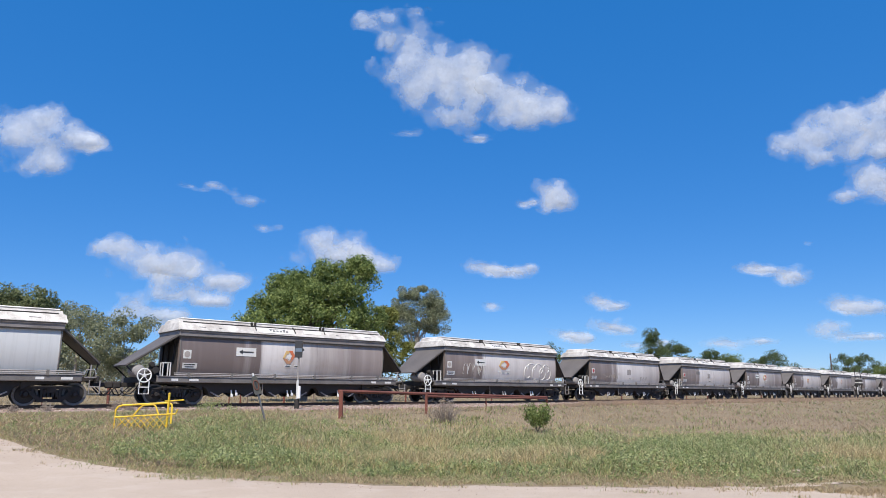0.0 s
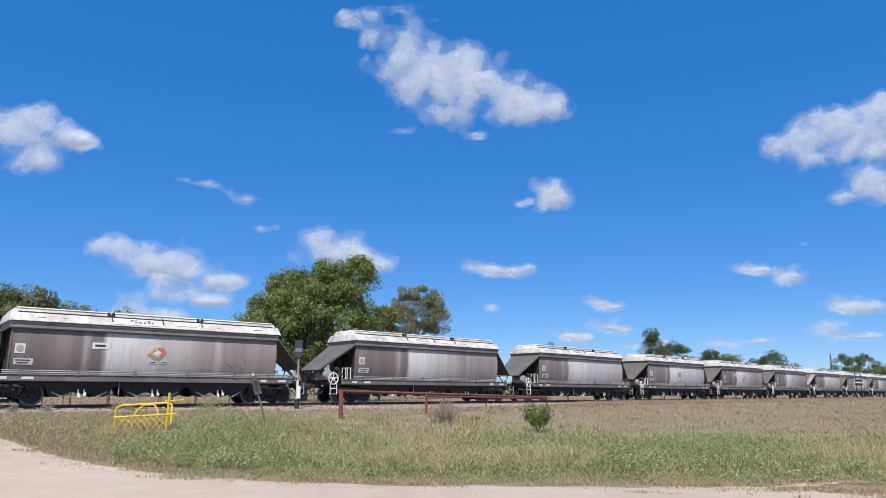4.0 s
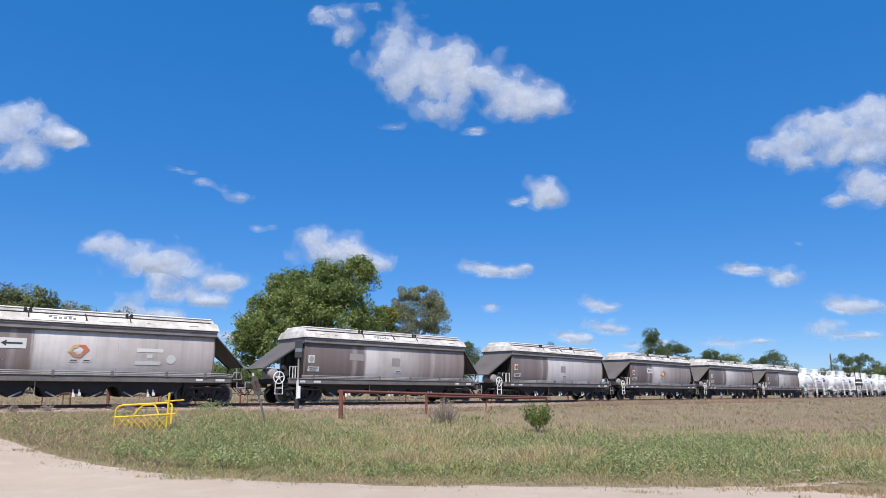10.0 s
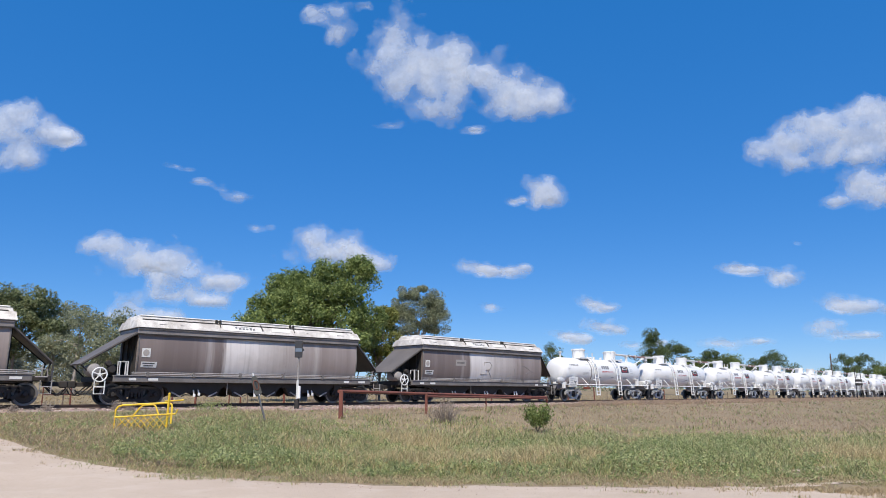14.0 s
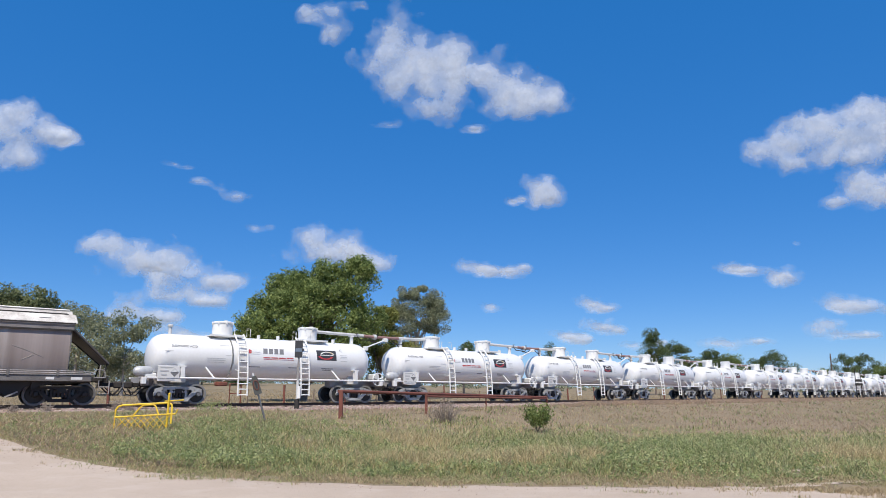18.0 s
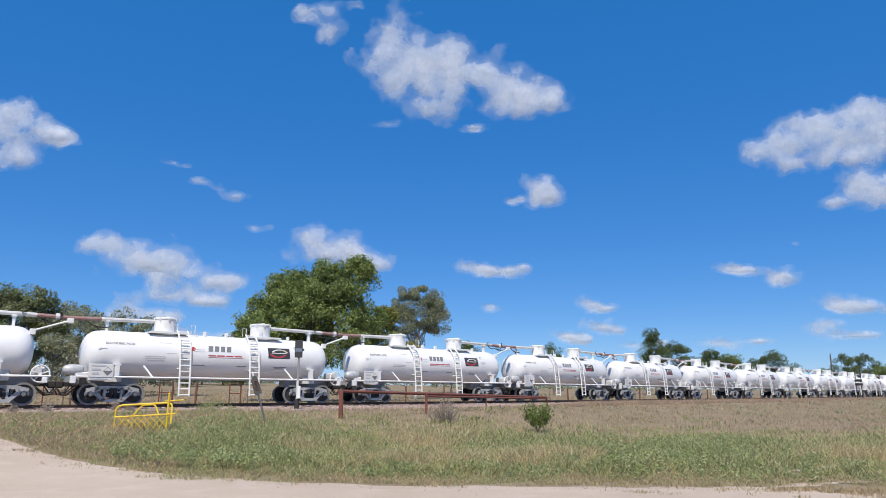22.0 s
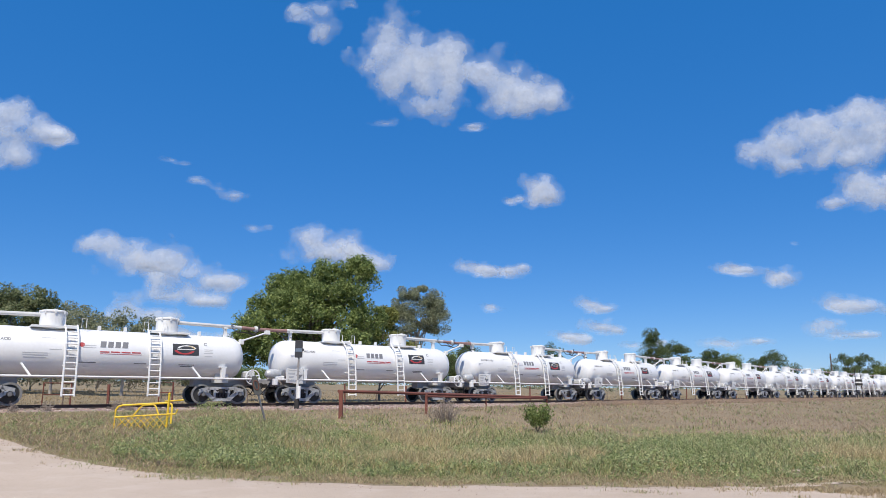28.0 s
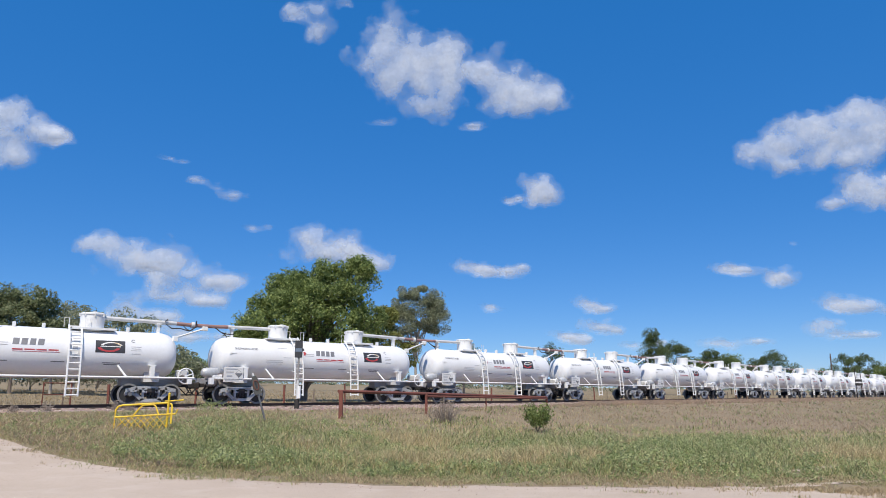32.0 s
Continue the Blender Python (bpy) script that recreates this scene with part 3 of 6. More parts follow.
    for x, l, f0, f1 in ((-1.20, .10, .52, .72), (-1.02, .12, .36, .62), (-.84, .12, .36, .62), (-.66, .12, .36, .62), (-.48, .10, .36, .74), (-.32, .10, .36, .60)):
        slope_plate("emblem_bar", x - l / 2, x + l / 2, f0, f1, .027, M_STEEL)
    slope_plate("emblem_bar", -1.36, -.40, .74, .80, .027, M_STEEL)
    for x, l in ((-3.75, .16), (2.62, .16), (-4.6, .30), (4.55, .42)):
        slope_plate("stencil_bar", x - l / 2, x + l / 2, .40, .50, .006, M_STEEL)
    for x in (-1.98, 1.84):
        bm = BM()
        for dx in (-.09, .09):
            box(bm, x + dx - .05, x + dx + .05, -.98, -.86, 3.63, 3.83, .02)
        tube(bm, [(x, -.95, 3.72), (x + .02, -1.06, 3.66), (x + .02, -1.24, 3.44)], .024, 6)
        part("hatch_lever", bm, M_UNDER, roof, "dark over-centre hatch latch")
    part("hatch_lever", tube(BM(), [(.12, -.96, 3.70), (.12, -1.10, 3.62), (.14, -1.26, 3.42)], .03, 6), M_UNDER, roof)
    part("walkway_rail", tube(BM(), [(-5.15, .86, 3.80), (-5.15, .86, 3.90), (5.1, .86, 3.90), (5.1, .86, 3.80)], .018, 6), M_ROOF, roof)
    # sloping end sheets, the brake end's reaching further
    for d, reach in ((-1, 2.08), (1, 1.55)):
        bm = BM()
        x0, z0, x1, z1, t = HL + .02, 3.02, HL + reach, 1.62 if d < 0 else 1.66, .045
        a, b = 1.24, .86
        vs = []
        for dz in (0, t):
            vs.append([bm.verts.new((d * (x0 + dz * .7), -a, z0 + dz)), bm.verts.new((d * (x0 + dz * .7), a, z0 + dz)),
                       bm.verts.new((d * (x1 + dz * .7), b, z1 + dz)), bm.verts.new((d * (x1 + dz * .7), -b, z1 + dz))])
        bm.faces.new(vs[0])
        bm.faces.new(vs[1])
        for i in range(4):
            bm.faces.new((vs[0][i], vs[0][(i + 1) % 4], vs[1][(i + 1) % 4], vs[1][i]))
        bmesh.ops.recalc_face_normals(bm, faces=bm.faces)
        sh = part("end_shield", bm, M_SHIELD, w, "dark grey sloping end sheet")
        for s in (-1, 1):
            part("stay", rod(BM(), (d * (x1 - .05), s * (b - .08), z1), (d * min(x1 - .18, 7.05), s * (b - .08), 1.1), .032, 6), M_UNDER, sh)
            part("edge_flange", rod(BM(), (d * x0, s * (a - .01), z0 - .02), (d * x1, s * (b - .01), z1 - .02), .032, 5), M_UNDER, sh)
        # end wall and ribs: the end sheet's shade is put into their dark colour
        bm = BM()
        box(bm, min(d * (HL - .0), d * (HL + .02)), max(d * (HL - .0), d * (HL + .02)), -1.1, 1.1, 1.25, 3.0)
        for y in (-.7, 0, .7):
            box(bm, min(d * HL, d * (HL + .07)), max(d * HL, d * (HL + .07)), y - .04, y + .04, 1.25, 3.0)
        part("end_wall", bm, M_UNDER, w, "end wall coloured near-black for the shade under the end sheet")
        coupler(w, d * 6.95, d)
        bm = BM()
        box(bm, min(d * 5.5, d * 7.1), max(d * 5.5, d * 7.1), -.75, .75, .95, 1.14, .02)
        box(bm, min(d * 7.02, d * 7.12), max(d * 7.02, d * 7.12), -1.12, 1.12, .92, 1.16, .02)
        part("end_platform", bm, M_UNDER, w)
    # side sills and pipes along them
    for sgn in (-1, 1):
        a, b = sorted((sgn * 1.14, sgn * 1.30))
        bm = box(BM(), -6.45, 6.45, a, b, .93, 1.18, .02)
        for x in (-5.1, -3.1, -.9, 1.3, 3.5, 5.2):
            box(bm, x - .05, x + .05, min(sgn * 1.22, sgn * 1.345), max(sgn * 1.22, sgn * 1.345), 1.16, 1.38)
        part("side_sill", bm, M_SILL, w, "grey steel side sill with upright pipe clips")
        a, b = sorted((sgn * 1.10, sgn * 1.335))
        part("sill_lip", box(BM(), -6.45, 6.45, a, b, 1.184, 1.215), M_RAILPIPE, w, "pale top lip of the sill")
        for z in (1.262, 1.335):
            bm = tube(BM(), [(-5.75, sgn * 1.28, z), (-5.5, sgn * 1.31, z), (5.7, sgn * 1.31, z), (6.1, sgn * 1.30, z), (6.55, sgn * 1.18, z - .05)], .026, 6)
            part("side_pipe", bm, M_RAILPIPE, w, "pale grey pipe clipped along the sill")
    # centre sill and scalloped discharge chutes, daylight arching between them
    part("centre_sill", box(BM(), -6.6, 6.6, -.24, .24, .80, 1.05), M_UNDER, w)
    half = [(0, .50), (.36, .50), (.52, .44), (.74, .31), (.95, .33), (1.10, .40), (1.15, .54), (1.23, .66), (1.33, .735), (1.452, .76), (1.452, .96)]
    for x in (-2.9, 0.0, 2.9):
        bm = BM()
        for y0, y1 in ((-1.0, -.62), (.62, 1.0)):
            prism(bm, [(x + u, v) for u, v in mirrored(half)], "y", y0, y1)
        box(bm, x - .55, x + .55, -.62, .62, .50, .96)
        ch = part("discharge_chute", bm, M_UNDER, w, "dark scalloped discharge chute under the body")
        for dx, h in ((-.07, .30), (.15, .36)):
            bm = rod(BM(), (x + dx, -1.05, .62), (x + dx + .03, -1.08, h + .06), .036, 6)
            box(bm, x + dx - .02, x + dx + .09, -1.11, -1.05, h, h + .13, .012)
            part("lever", bm, M_WHITE, ch, "worn bright discharge lever")
        for e in (-1, 1):
            bm = prism(BM(), [(x + e * .60, .33), (x + e * .66, .30), (x + e * 1.06, .50), (x + e * 1.02, .55)], "y", -1.04, -1.008)
            part("chute_arm", bm, M_RAILPIPE, ch, "scraped steel chute arm")
            part("chute_arm", prism(BM(), [(x + e * .30, .46), (x + e * .34, .43), (x + e * .62, .30), (x + e * .60, .345)], "y", -1.04, -1.008), M_UNDER, ch)
    for x in (-4.45, 4.45):
        d = 1 if x > 0 else -1
        prism_pts = [(d * 4.36, .96), (d * 6.5, .96), (d * 6.5, .90), (d * 4.75, .80), (d * 4.36, .60)]
        part("skirt_plate", prism(BM(), prism_pts, "y", -1.06, -1.0), M_UNDER, w)
    part("down_pipe", rod(BM(), (-1.45, -1.16, .95), (-1.45, -1.16, .38), .022, 6), M_RAILPIPE, w)
    # end equipment
    bm = BM()
    lathe(bm, [(.05, -.5), (.24, -.42), (.27, -.3), (.27, .3), (.24, .42), (.05, .5)], 16, "y", (-7.12, -.55, 1.42))
    smooth(part("air_reservoir", bm, M_RAILPIPE, w, "grey air reservoir cylinder"))
    for x, m_ in ((6.95, M_RAILPIPE), (-6.95, M_WHITE)):
        bm = BM()
        tube(bm, [(x - .20, -1.20, .98), (x - .20, -1.20, .44), (x + .20, -1.20, .44), (x + .20, -1.20, .98)], .026, 6)
        rod(bm, (x - .20, -1.20, .72), (x + .20, -1.20, .72), .022, 6)
        part("step", bm, m_, w, "pale steel shunter's step")
    bm = BM()
    tube(bm, [(6.55, -1.18, 1.10), (6.95, -1.1, 1.10), (7.05, -.9, 1.10)], .03, 6)
    tube(bm, [(6.5, -1.2, 1.2), (6.6, -1.18, 1.42), (6.95, -1.1, 1.40), (7.0, -1.1, 1.1)], .022, 6)
    part("grab_rail", bm, M_RAILPIPE, w)
    for x, d in ((-6.9, -1), (6.9, 1)):
        pts = [(x, -.42, .98), (x + d * .12, -.44, .70), (x + d * .34, -.45, .46), (x + d * .58, -.45, .42), (x + d * .78, -.44, .60)]
        part("brake_hose", tube(BM(), pts, .032, 6), M_UNDER, w, "black hanging brake hose")
        part("lamp_bracket", rod(BM(), (x - d * .1, -.95, 1.15), (x - d * .1, -.95, 1.62), .025, 6), M_RAILPIPE, w)
    hand_wheel(w, (-6.98, -1.22, 1.22), .285)
    bm = BM()
    for y in (-1.2, -.9):
        tube(bm, [(-6.22, y, 1.2), (-6.22, y, 1.78), (-5.90, y, 1.78), (-5.90, y, 1.2)], .034, 6)
    part("grab_rail", bm, M_PIPE, w, "pale looped grab rails")
    bm = BM()
    box(bm, -6.7, -6.25, -.7, -.1, 1.14, 1.45, .05)
    box(bm, -6.2, -5.7, .1, .8, 1.14, 1.7, .05)
    lathe(bm, [(.14, -.2), (.18, 0), (.14, .2)], 12, "y", (-6.48, -.9, 1.46))
    lathe(bm, [(.10, -.15), (.13, 0), (.10, .15)], 12, "y", (-6.62, -.95, 1.70))
    rod(bm, (-6.98, -1.0, 1.22), (-6.4, -.9, 1.66), .03, 6)
    part("brake_gear", bm, M_UNDER, w, "dark cluster of brake valves and rods")
    build_bogie(w, -5.45, M_UNDER)
    build_bogie(w, 5.45, M_UNDER)
    # standing marks on the side
    decal(w, "hazard_plate", M_SIGNWHITE, -5.22, 2.18, .36, .38, label="faded square white plate")
    decal(w, "hazard_spot", M_SIGNGREY, -5.22, 2.18, .26, .28, .011, disc())
    decal(w, "number_plate", M_SIGNWHITE, -5.06, 1.68, .66, .24)
    for dz, l in ((.05, .50), (-.05, .40)):
        decal(w, "print_bar", M_BLACK, -5.08, 1.68 + dz, l, .04, .011)
    for x, l in ((-5.7, .30), (-4.85, .42), (4.95, .3), (5.9, .42)):
        part("sill_tag", box(BM(), x - l / 2, x + l / 2, -1.306, -1.298, 1.0, 1.10), M_SIGNWHITE, w)
    return w


HOPPER = build_hopper()


def ring_band(bm, x0, x1, r0, r1, zc, seg=36):
    """A strap round the tank."""
    lathe(bm, [(r0, x0), (r1, x0), (r1, x1), (r0, x1)], seg, "x", (0, 0, zc))


TZ, TR, TL = 2.12, 1.02, 5.82     # tank's axis height, radius, half length


def tank_decal(parent, name, mat, x, z, w, h, lift=0.006, shape=None, label=""):
    """A painted mark or plate on the barrel: z is the height on the road's side."""
    bm = BM()
    a0 = math.asin(max(-1, min(1, (z - TZ) / TR)))

    def on(u, v, r):
        a = a0 + v * h / TR
        return bm.verts.new((x + u * w, -r * math.cos(a), TZ + r * math.sin(a)))

    if shape is None:
        n = max(1, int(h / .08))
        rows = [(on(-.5, i / n - .5, TR + lift), on(.5, i / n - .5, TR + lift), on(-.5, i / n - .5, TR - .01), on(.5, i / n - .5, TR - .01)) for i in range(n + 1)]
        for p, q in zip(rows, rows[1:]):
            bm.faces.new((p[0], p[1], q[1], q[0]))
            bm.faces.new((p[2], p[0], q[0], q[2]))
            bm.faces.new((p[1], p[3], q[3], q[1]))
        bm.faces.new((rows[0][0], rows[0][2], rows[0][3], rows[0][1]))
        bm.faces.new((rows[-1][0], rows[-1][1], rows[-1][3], rows[-1][2]))
    else:
        front = [on(u, v, TR + lift) for u, v in shape]
        back = [on(u, v, TR - .01) for u, v in shape]
        bm.faces.new(front)
        n = len(shape)
        for i in range(n):
            bm.faces.new((front[i], back[i], back[(i + 1) % n], front[(i + 1) % n]))
    bmesh.ops.recalc_face_normals(bm, faces=bm.faces)
    return part(name, bm, mat, parent, label)


def arc_shape(n, r0, r1, a0, a1, sx=1.0, sy=1.0):
    o = [(r1 * math.cos(a0 + (a1 - a0) * i / n) * sx, r1 * math.sin(a0 + (a1 - a0) * i / n) * sy) for i in range(n + 1)]
    i_ = [(r0 * math.cos(a0 + (a1 - a0) * i / n) * sx, r0 * math.sin(a0 + (a1 - a0) * i / n) * sy) for i in range(n + 1)]
    return o + i_[::-1]


def lettering(parent, words, x, z, size, mat):
    """Painted words, bent onto the barrel."""
    cu = bpy.data.curves.new("lettering", "FONT")
    cu.body, cu.size, cu.align_x, cu.align_y, cu.resolution_u, cu.offset = words, size, "CENTER", "CENTER", 2, size * .028
    ob = bpy.data.objects.new("lettering", cu)
    me = bpy.data.meshes.new_from_object(ob)
    bpy.data.objects.remove(ob)
    a0 = math.asin((z - TZ) / TR)
    for v in me.vertices:
        a = a0 + v.co.y / TR
        v.co = Vector((x + v.co.x, -(TR + .007) * math.cos(a), TZ + (TR + .007) * math.sin(a)))
    me.materials.append(mat)
    o = new("lettering", me)
    o.parent = parent
    o["label"] = "black stencilled words"
    return o


def build_tank():
    w = new("tank_wagon")
    bm = BM()
    prof = [(0.02, -TL), (.35, -TL + .02), (.62, -TL + .09), (.82, -TL + .21), (.95, -TL + .40), (TR, -TL + .68), (TR, 0), (TR, TL - .68), (.95, TL - .40),
            (.82, TL - .21), (.62, TL - .09), (.35, TL - .02), (0.02, TL)]
    lathe(bm, prof, 48, "x", (-.06, 0, TZ))
    bmesh.ops.recalc_face_normals(bm, faces=bm.faces)
    barrel = smooth(part("barrel", bm, M_TANK, w, "glossy white cylindrical tank barrel with dished ends"), 50)
    for x in (-1.9, 1.6):
        bm = BM()
        ring_band(bm, x - .02, x + .02, TR - .01, TR + .012, TZ)
        part("weld_band", bm, M_TANK, barrel)
    # domes
    for x in (-2.46, 2.20):
        bm = BM()
        lathe(bm, [(.56, 3.06), (.56, 3.13), (.48, 3.14), (.48, 3.76), (.51, 3.77), (.51, 3.82), (.44, 3.86), (.02, 3.87)], 28, "z", (x, 0, 0))
        bmesh.ops.recalc_face_normals(bm, faces=bm.faces)
        d = smooth(part("dome", bm, M_WHITE, w, "white cylindrical manway dome"))
        for y in (-.34, .34):
            part("lid_hinge", box(BM(), x - .08, x + .08, y - .05, y + .05, 3.82, 3.90, .01), M_PIPE, d)
        for a in range(8):
            c, s = math.cos(a * .785), math.sin(a * .785)
            part("lid_clamp", box(BM(), x + c * .50 - .03, x + c * .50 + .03, s * .50 - .03, s * .50 + .03, 3.70, 3.84), M_WHITE, d)
        rim = [(-.67, 3.10), (-.67, 3.19), (-.65, 3.19), (-.65, 3.15), (.65, 3.15), (.65, 3.19), (.67, 3.19), (.67, 3.10)]
        bm = prism(BM(), rim, "x", x - .86, x + .86)
        part("dome_platform", bm, M_WHITE, w, "white steel walkway round the dome")
    # ladders over the barrel
    for x in (-1.83, 1.47):
        path = [(-1.27, .34), (-1.24, 1.2), (-1.16, 1.95), (-1.10, 2.45), (-.92, 2.85), (-.66, 3.12), (-.50, 3.26)]
        bm = BM()
        for dx in (-.23, .23):
            tube(bm, [(x + dx, y, z) for y, z in path], .040, 6)
            rod(bm, (x + dx, -1.22, 1.5), (x + dx, -.84, 1.56), .02, 5)
        lad = part("ladder", bm, M_WHITE, w, "white steel side ladder")
        for k in range(12):
            z = .40 + k * .255
            for (ya, za), (yb, zb) in zip(path, path[1:]):
                if za <= z <= zb:
                    y = ya + (yb - ya) * (z - za) / (zb - za)
                    part("rung", rod(BM(), (x - .23, y, z), (x + .23, y, z), .028, 6), M_WHITE, lad)
                    break
        for dx in (-.42, .38):
            bm = BM()
            tube(bm, [(x + dx, -.55, 3.15), (x + dx, -.55, 3.55), (x + dx + .18, -.55, 3.55), (x + dx + .18, -.55, 3.15)], .018, 5)
            part("hand_hoop", bm, M_WHITE, w)
    # side rails and struts
    for sgn in (-1, 1):
        bm = BM()
        tube(bm, [(-6.2, sgn * 1.2, 1.13), (6.35, sgn * 1.2, 1.13)], .042, 8)
        part("side_rail", bm, M_WHITE, w, "long white tubular side rail")
        for x, lean in ((-3.35, -.35), (3.35, -.35), (-4.66, 0), (4.54, 0)):
            bm = BM()
            if lean:
                rod(bm, (x + .15, sgn * 1.2, 1.13), (x + lean * .5, sgn * .93, 1.62), .045, 6)
            else:
                a, b = sorted((sgn * 1.0, sgn * 1.22))
                box(bm, x - .10, x + .10, a, b, 1.1, 1.66, .02)
                a, b = sorted((sgn * .82, sgn * 1.22))
                box(bm, x - .14, x + .14, a, b, 1.62, 1.68)
            part("strut", bm, M_WHITE, w)
    # saddles and stub sills
    for x in (-4.65, 4.65):
        bm = BM()
        n = 10
        pts = [(-.72, .95)] + [((TR - .004) * math.sin(a), TZ - (TR - .004) * math.cos(a)) for a in [(-.75 + 1.5 * i / n) for i in range(n + 1)]] + [(.72, .95)]
        prism(bm, pts, "x", x - .32, x + .32)
        part("saddle", bm, M_PIPE, w, "pale steel tank saddle")
        d = 1 if x > 0 else -1
        bm = BM()
        box(bm, min(d * 3.5, d * 6.1), max(d * 3.5, d * 6.1), -.26, .26, .78, 1.12, .02)
        box(bm, min(d * 6.05, d * 6.15), max(d * 6.05, d * 6.15), -1.1, 1.1, .84, 1.16, .02)
        part("stub_sill", bm, M_RAILPIPE, w)
        coupler(w, d * 5.78, d)
        build_bogie(w, x, M_BOGIE)
    # end gear
    for x, d in ((-6.2, -1), (6.2, 1)):
        pts = [(x, -.42, .98), (x + d * .08, -.44, .70), (x + d * .22, -.45, .50), (x + d * .36, -.45, .48), (x + d * .46, -.44, .62)]
        part("brake_hose", tube(BM(), pts, .030, 6), M_UNDER, w, "black hanging brake hose")
    bm = BM()
    lathe(bm, [(.03, -6.66), (.13, -6.63), (.20, -6.54), (.225, -6.42), (.225, -6.02), (.20, -5.92), (.03, -5.84)], 18, "x", (0, -.80, 1.40))
    smooth(part("air_reservoir", bm, M_RESERVOIR, w, "pale grey air reservoir cylinder"))
    hand_wheel(w, (5.98, -1.15, 1.22), .33)
    bm = BM()
    box(bm, 5.75, 6.15, -1.05, -.3, 1.16, 1.5, .06)
    lathe(bm, [(.12, -.2), (.15, 0), (.12, .2)], 12, "y", (5.9, -1.0, 1.36))
    part("brake_gear", bm, M_PIPE, w)
    bm = BM()
    box(bm, -6.2, -5.7, -1.0, -.1, 1.14, 1.32, .04)
    part("end_tray", bm, M_WHITE, w)
    part("end_bracket", box(BM(), -6.4, -6.2, -1.24, -1.04, .86, 1.16, .02), M_WHITE, w)
    part("end_bracket", box(BM(), 6.05, 6.25, -1.24, -1.04, .86, 1.1, .02), M_WHITE, w)
    # transfer pipe along the top
    for a, b in (((2.7, 0, 3.68), (5.0, 0, 3.64)), ((-5.1, 0, 3.62), (-2.9, 0, 3.66))):
        smooth(part("transfer_pipe", tube(BM(), [a, b], .088, 10), M_PIPE, w, "pale grey transfer pipe along the tank top"))
    bm = BM()
    tube(bm, [(5.72, 0, 3.627), (6.3, 0, 3.605), (6.9, 0, 3.59), (7.6, 0, 3.595), (8.2, 0, 3.615)], .088, 10)
    for pts in ([(5.0, 0, 3.64), (5.74, 0, 3.626)], [(8.18, 0, 3.614), (8.30, 0, 3.62)]):
        smooth(part("hose_end", tube(BM(), pts, .092, 10), M_PIPE, w, "pale rigid hose end"))
    smooth(part("coupling_hose", bm, M_HOSE, w, "brown flexible hose joining the next tank"))
    part("hose_collar", lathe(BM(), [(.135, 6.42), (.15, 6.44), (.15, 6.56), (.135, 6.58)], 14, "x", (0, 0, 3.60)), M_PIPE, w, "pale clamped hose collar")
    bm = tube(BM(), [(5.25, -.14, 3.56), (5.5, -.16, 3.38), (5.9, -.16, 3.40), (6.3, -.16, 3.30), (6.62, -.14, 3.50)], .026, 6)
    rod(bm, (6.62, -.12, 3.62), (6.62, -.12, 3.80), .03, 6)
    rod(bm, (5.2, -.12, 3.68), (5.32, -.12, 3.78), .025, 6)
    part("valve_chain", bm, M_UNDER, w, "dark valve handle and sagging chain")
    for pts in ([(6.05, -.10, 3.52), (6.22, -.14, 3.36), (6.55, -.15, 3.29), (6.85, -.14, 3.36), (7.05, -.10, 3.50)],
                [(7.55, -.10, 3.52), (7.80, -.14, 3.34), (8.02, -.15, 3.22), (8.12, -.15, 3.10)],
                [(7.80, -.14, 3.34), (8.15, -.15, 3.24), (8.45, -.14, 3.26)]):
        part("loose_hose", tube(BM(), pts, .024, 6), M_UNDER, w, "thin black hose sagging under the coupling")
    for x in (-4.95, 4.95):
        bm = BM()
        box(bm, x - .05, x + .05, -.10, .10, 3.05, 3.6)
        box(bm, x - .09, x + .09, -.16, .16, 3.52, 3.58)
        part("pipe_bracket", bm, M_WHITE, w)
    bm = BM()
    tube(bm, [(5.62, -.45, 2.95), (6.9, -.45, 3.42)], .04, 8)
    box(bm, 6.8, 7.05, -.55, -.35, 3.32, 3.52, .02)
    box(bm, 5.5, 5.72, -.55, -.35, 2.78, 3.02, .02)
    part("lifting_arm", bm, M_WHITE, w, "white slanting support arm")
    for x in (.35, 3.6, -.7):
        bm = BM()
        box(bm, x - .06, x + .06, -.35, -.2, 3.08, 3.30, .01)
        part("top_fitting", bm, M_WHITE, w)
    # painted marks
    lettering(w, "SULPHURIC ACID", -4.55, 2.55, .150, M_PRINT_DARK)
    lettering(w, "C", 3.72, 2.66, .22, M_PRINT_DARK)
    # the owner's name stands as four dark blocks, with a red line of word-long bars below it
    slant = [(-.5, -.5), (.38, -.5), (.5, .5), (-.38, .5)]
    for k, l in enumerate((.27, .26, .25, .27)):
        x = -.62 + k * .29
        tank_decal(w, "name_block", M_PRINT_DARK, x, 2.485, l * .94, .27, .010, slant)
    for k in range(4):
        tank_decal(w, "red_print", M_RED, -.56 + k * .42, 2.165 + .005 * (k % 2), .36, .05)
    tank_decal(w, "red_line", M_RED, .10, 2.09, 1.66, .018)
    tank_decal(w, "badge_panel", M_BLACK, 2.82, 2.40, 1.16, .54, label="dark panel with a yellow and a red arc")
    tank_decal(w, "badge_arc", M_SIGNWHITE, 2.86, 2.40, 1.0, .46, .012, arc_shape(10, .34, .44, .25, 2.9))
    tank_decal(w, "badge_arc", M_YELLOW, 2.86, 2.42, .9, .40, .016, arc_shape(10, .36, .42, .2, 1.3))
    tank_decal(w, "badge_arc", M_RED, 2.76, 2.38, 1.0, .46, .012, arc_shape(10, .32, .46, 3.35, 6.0))
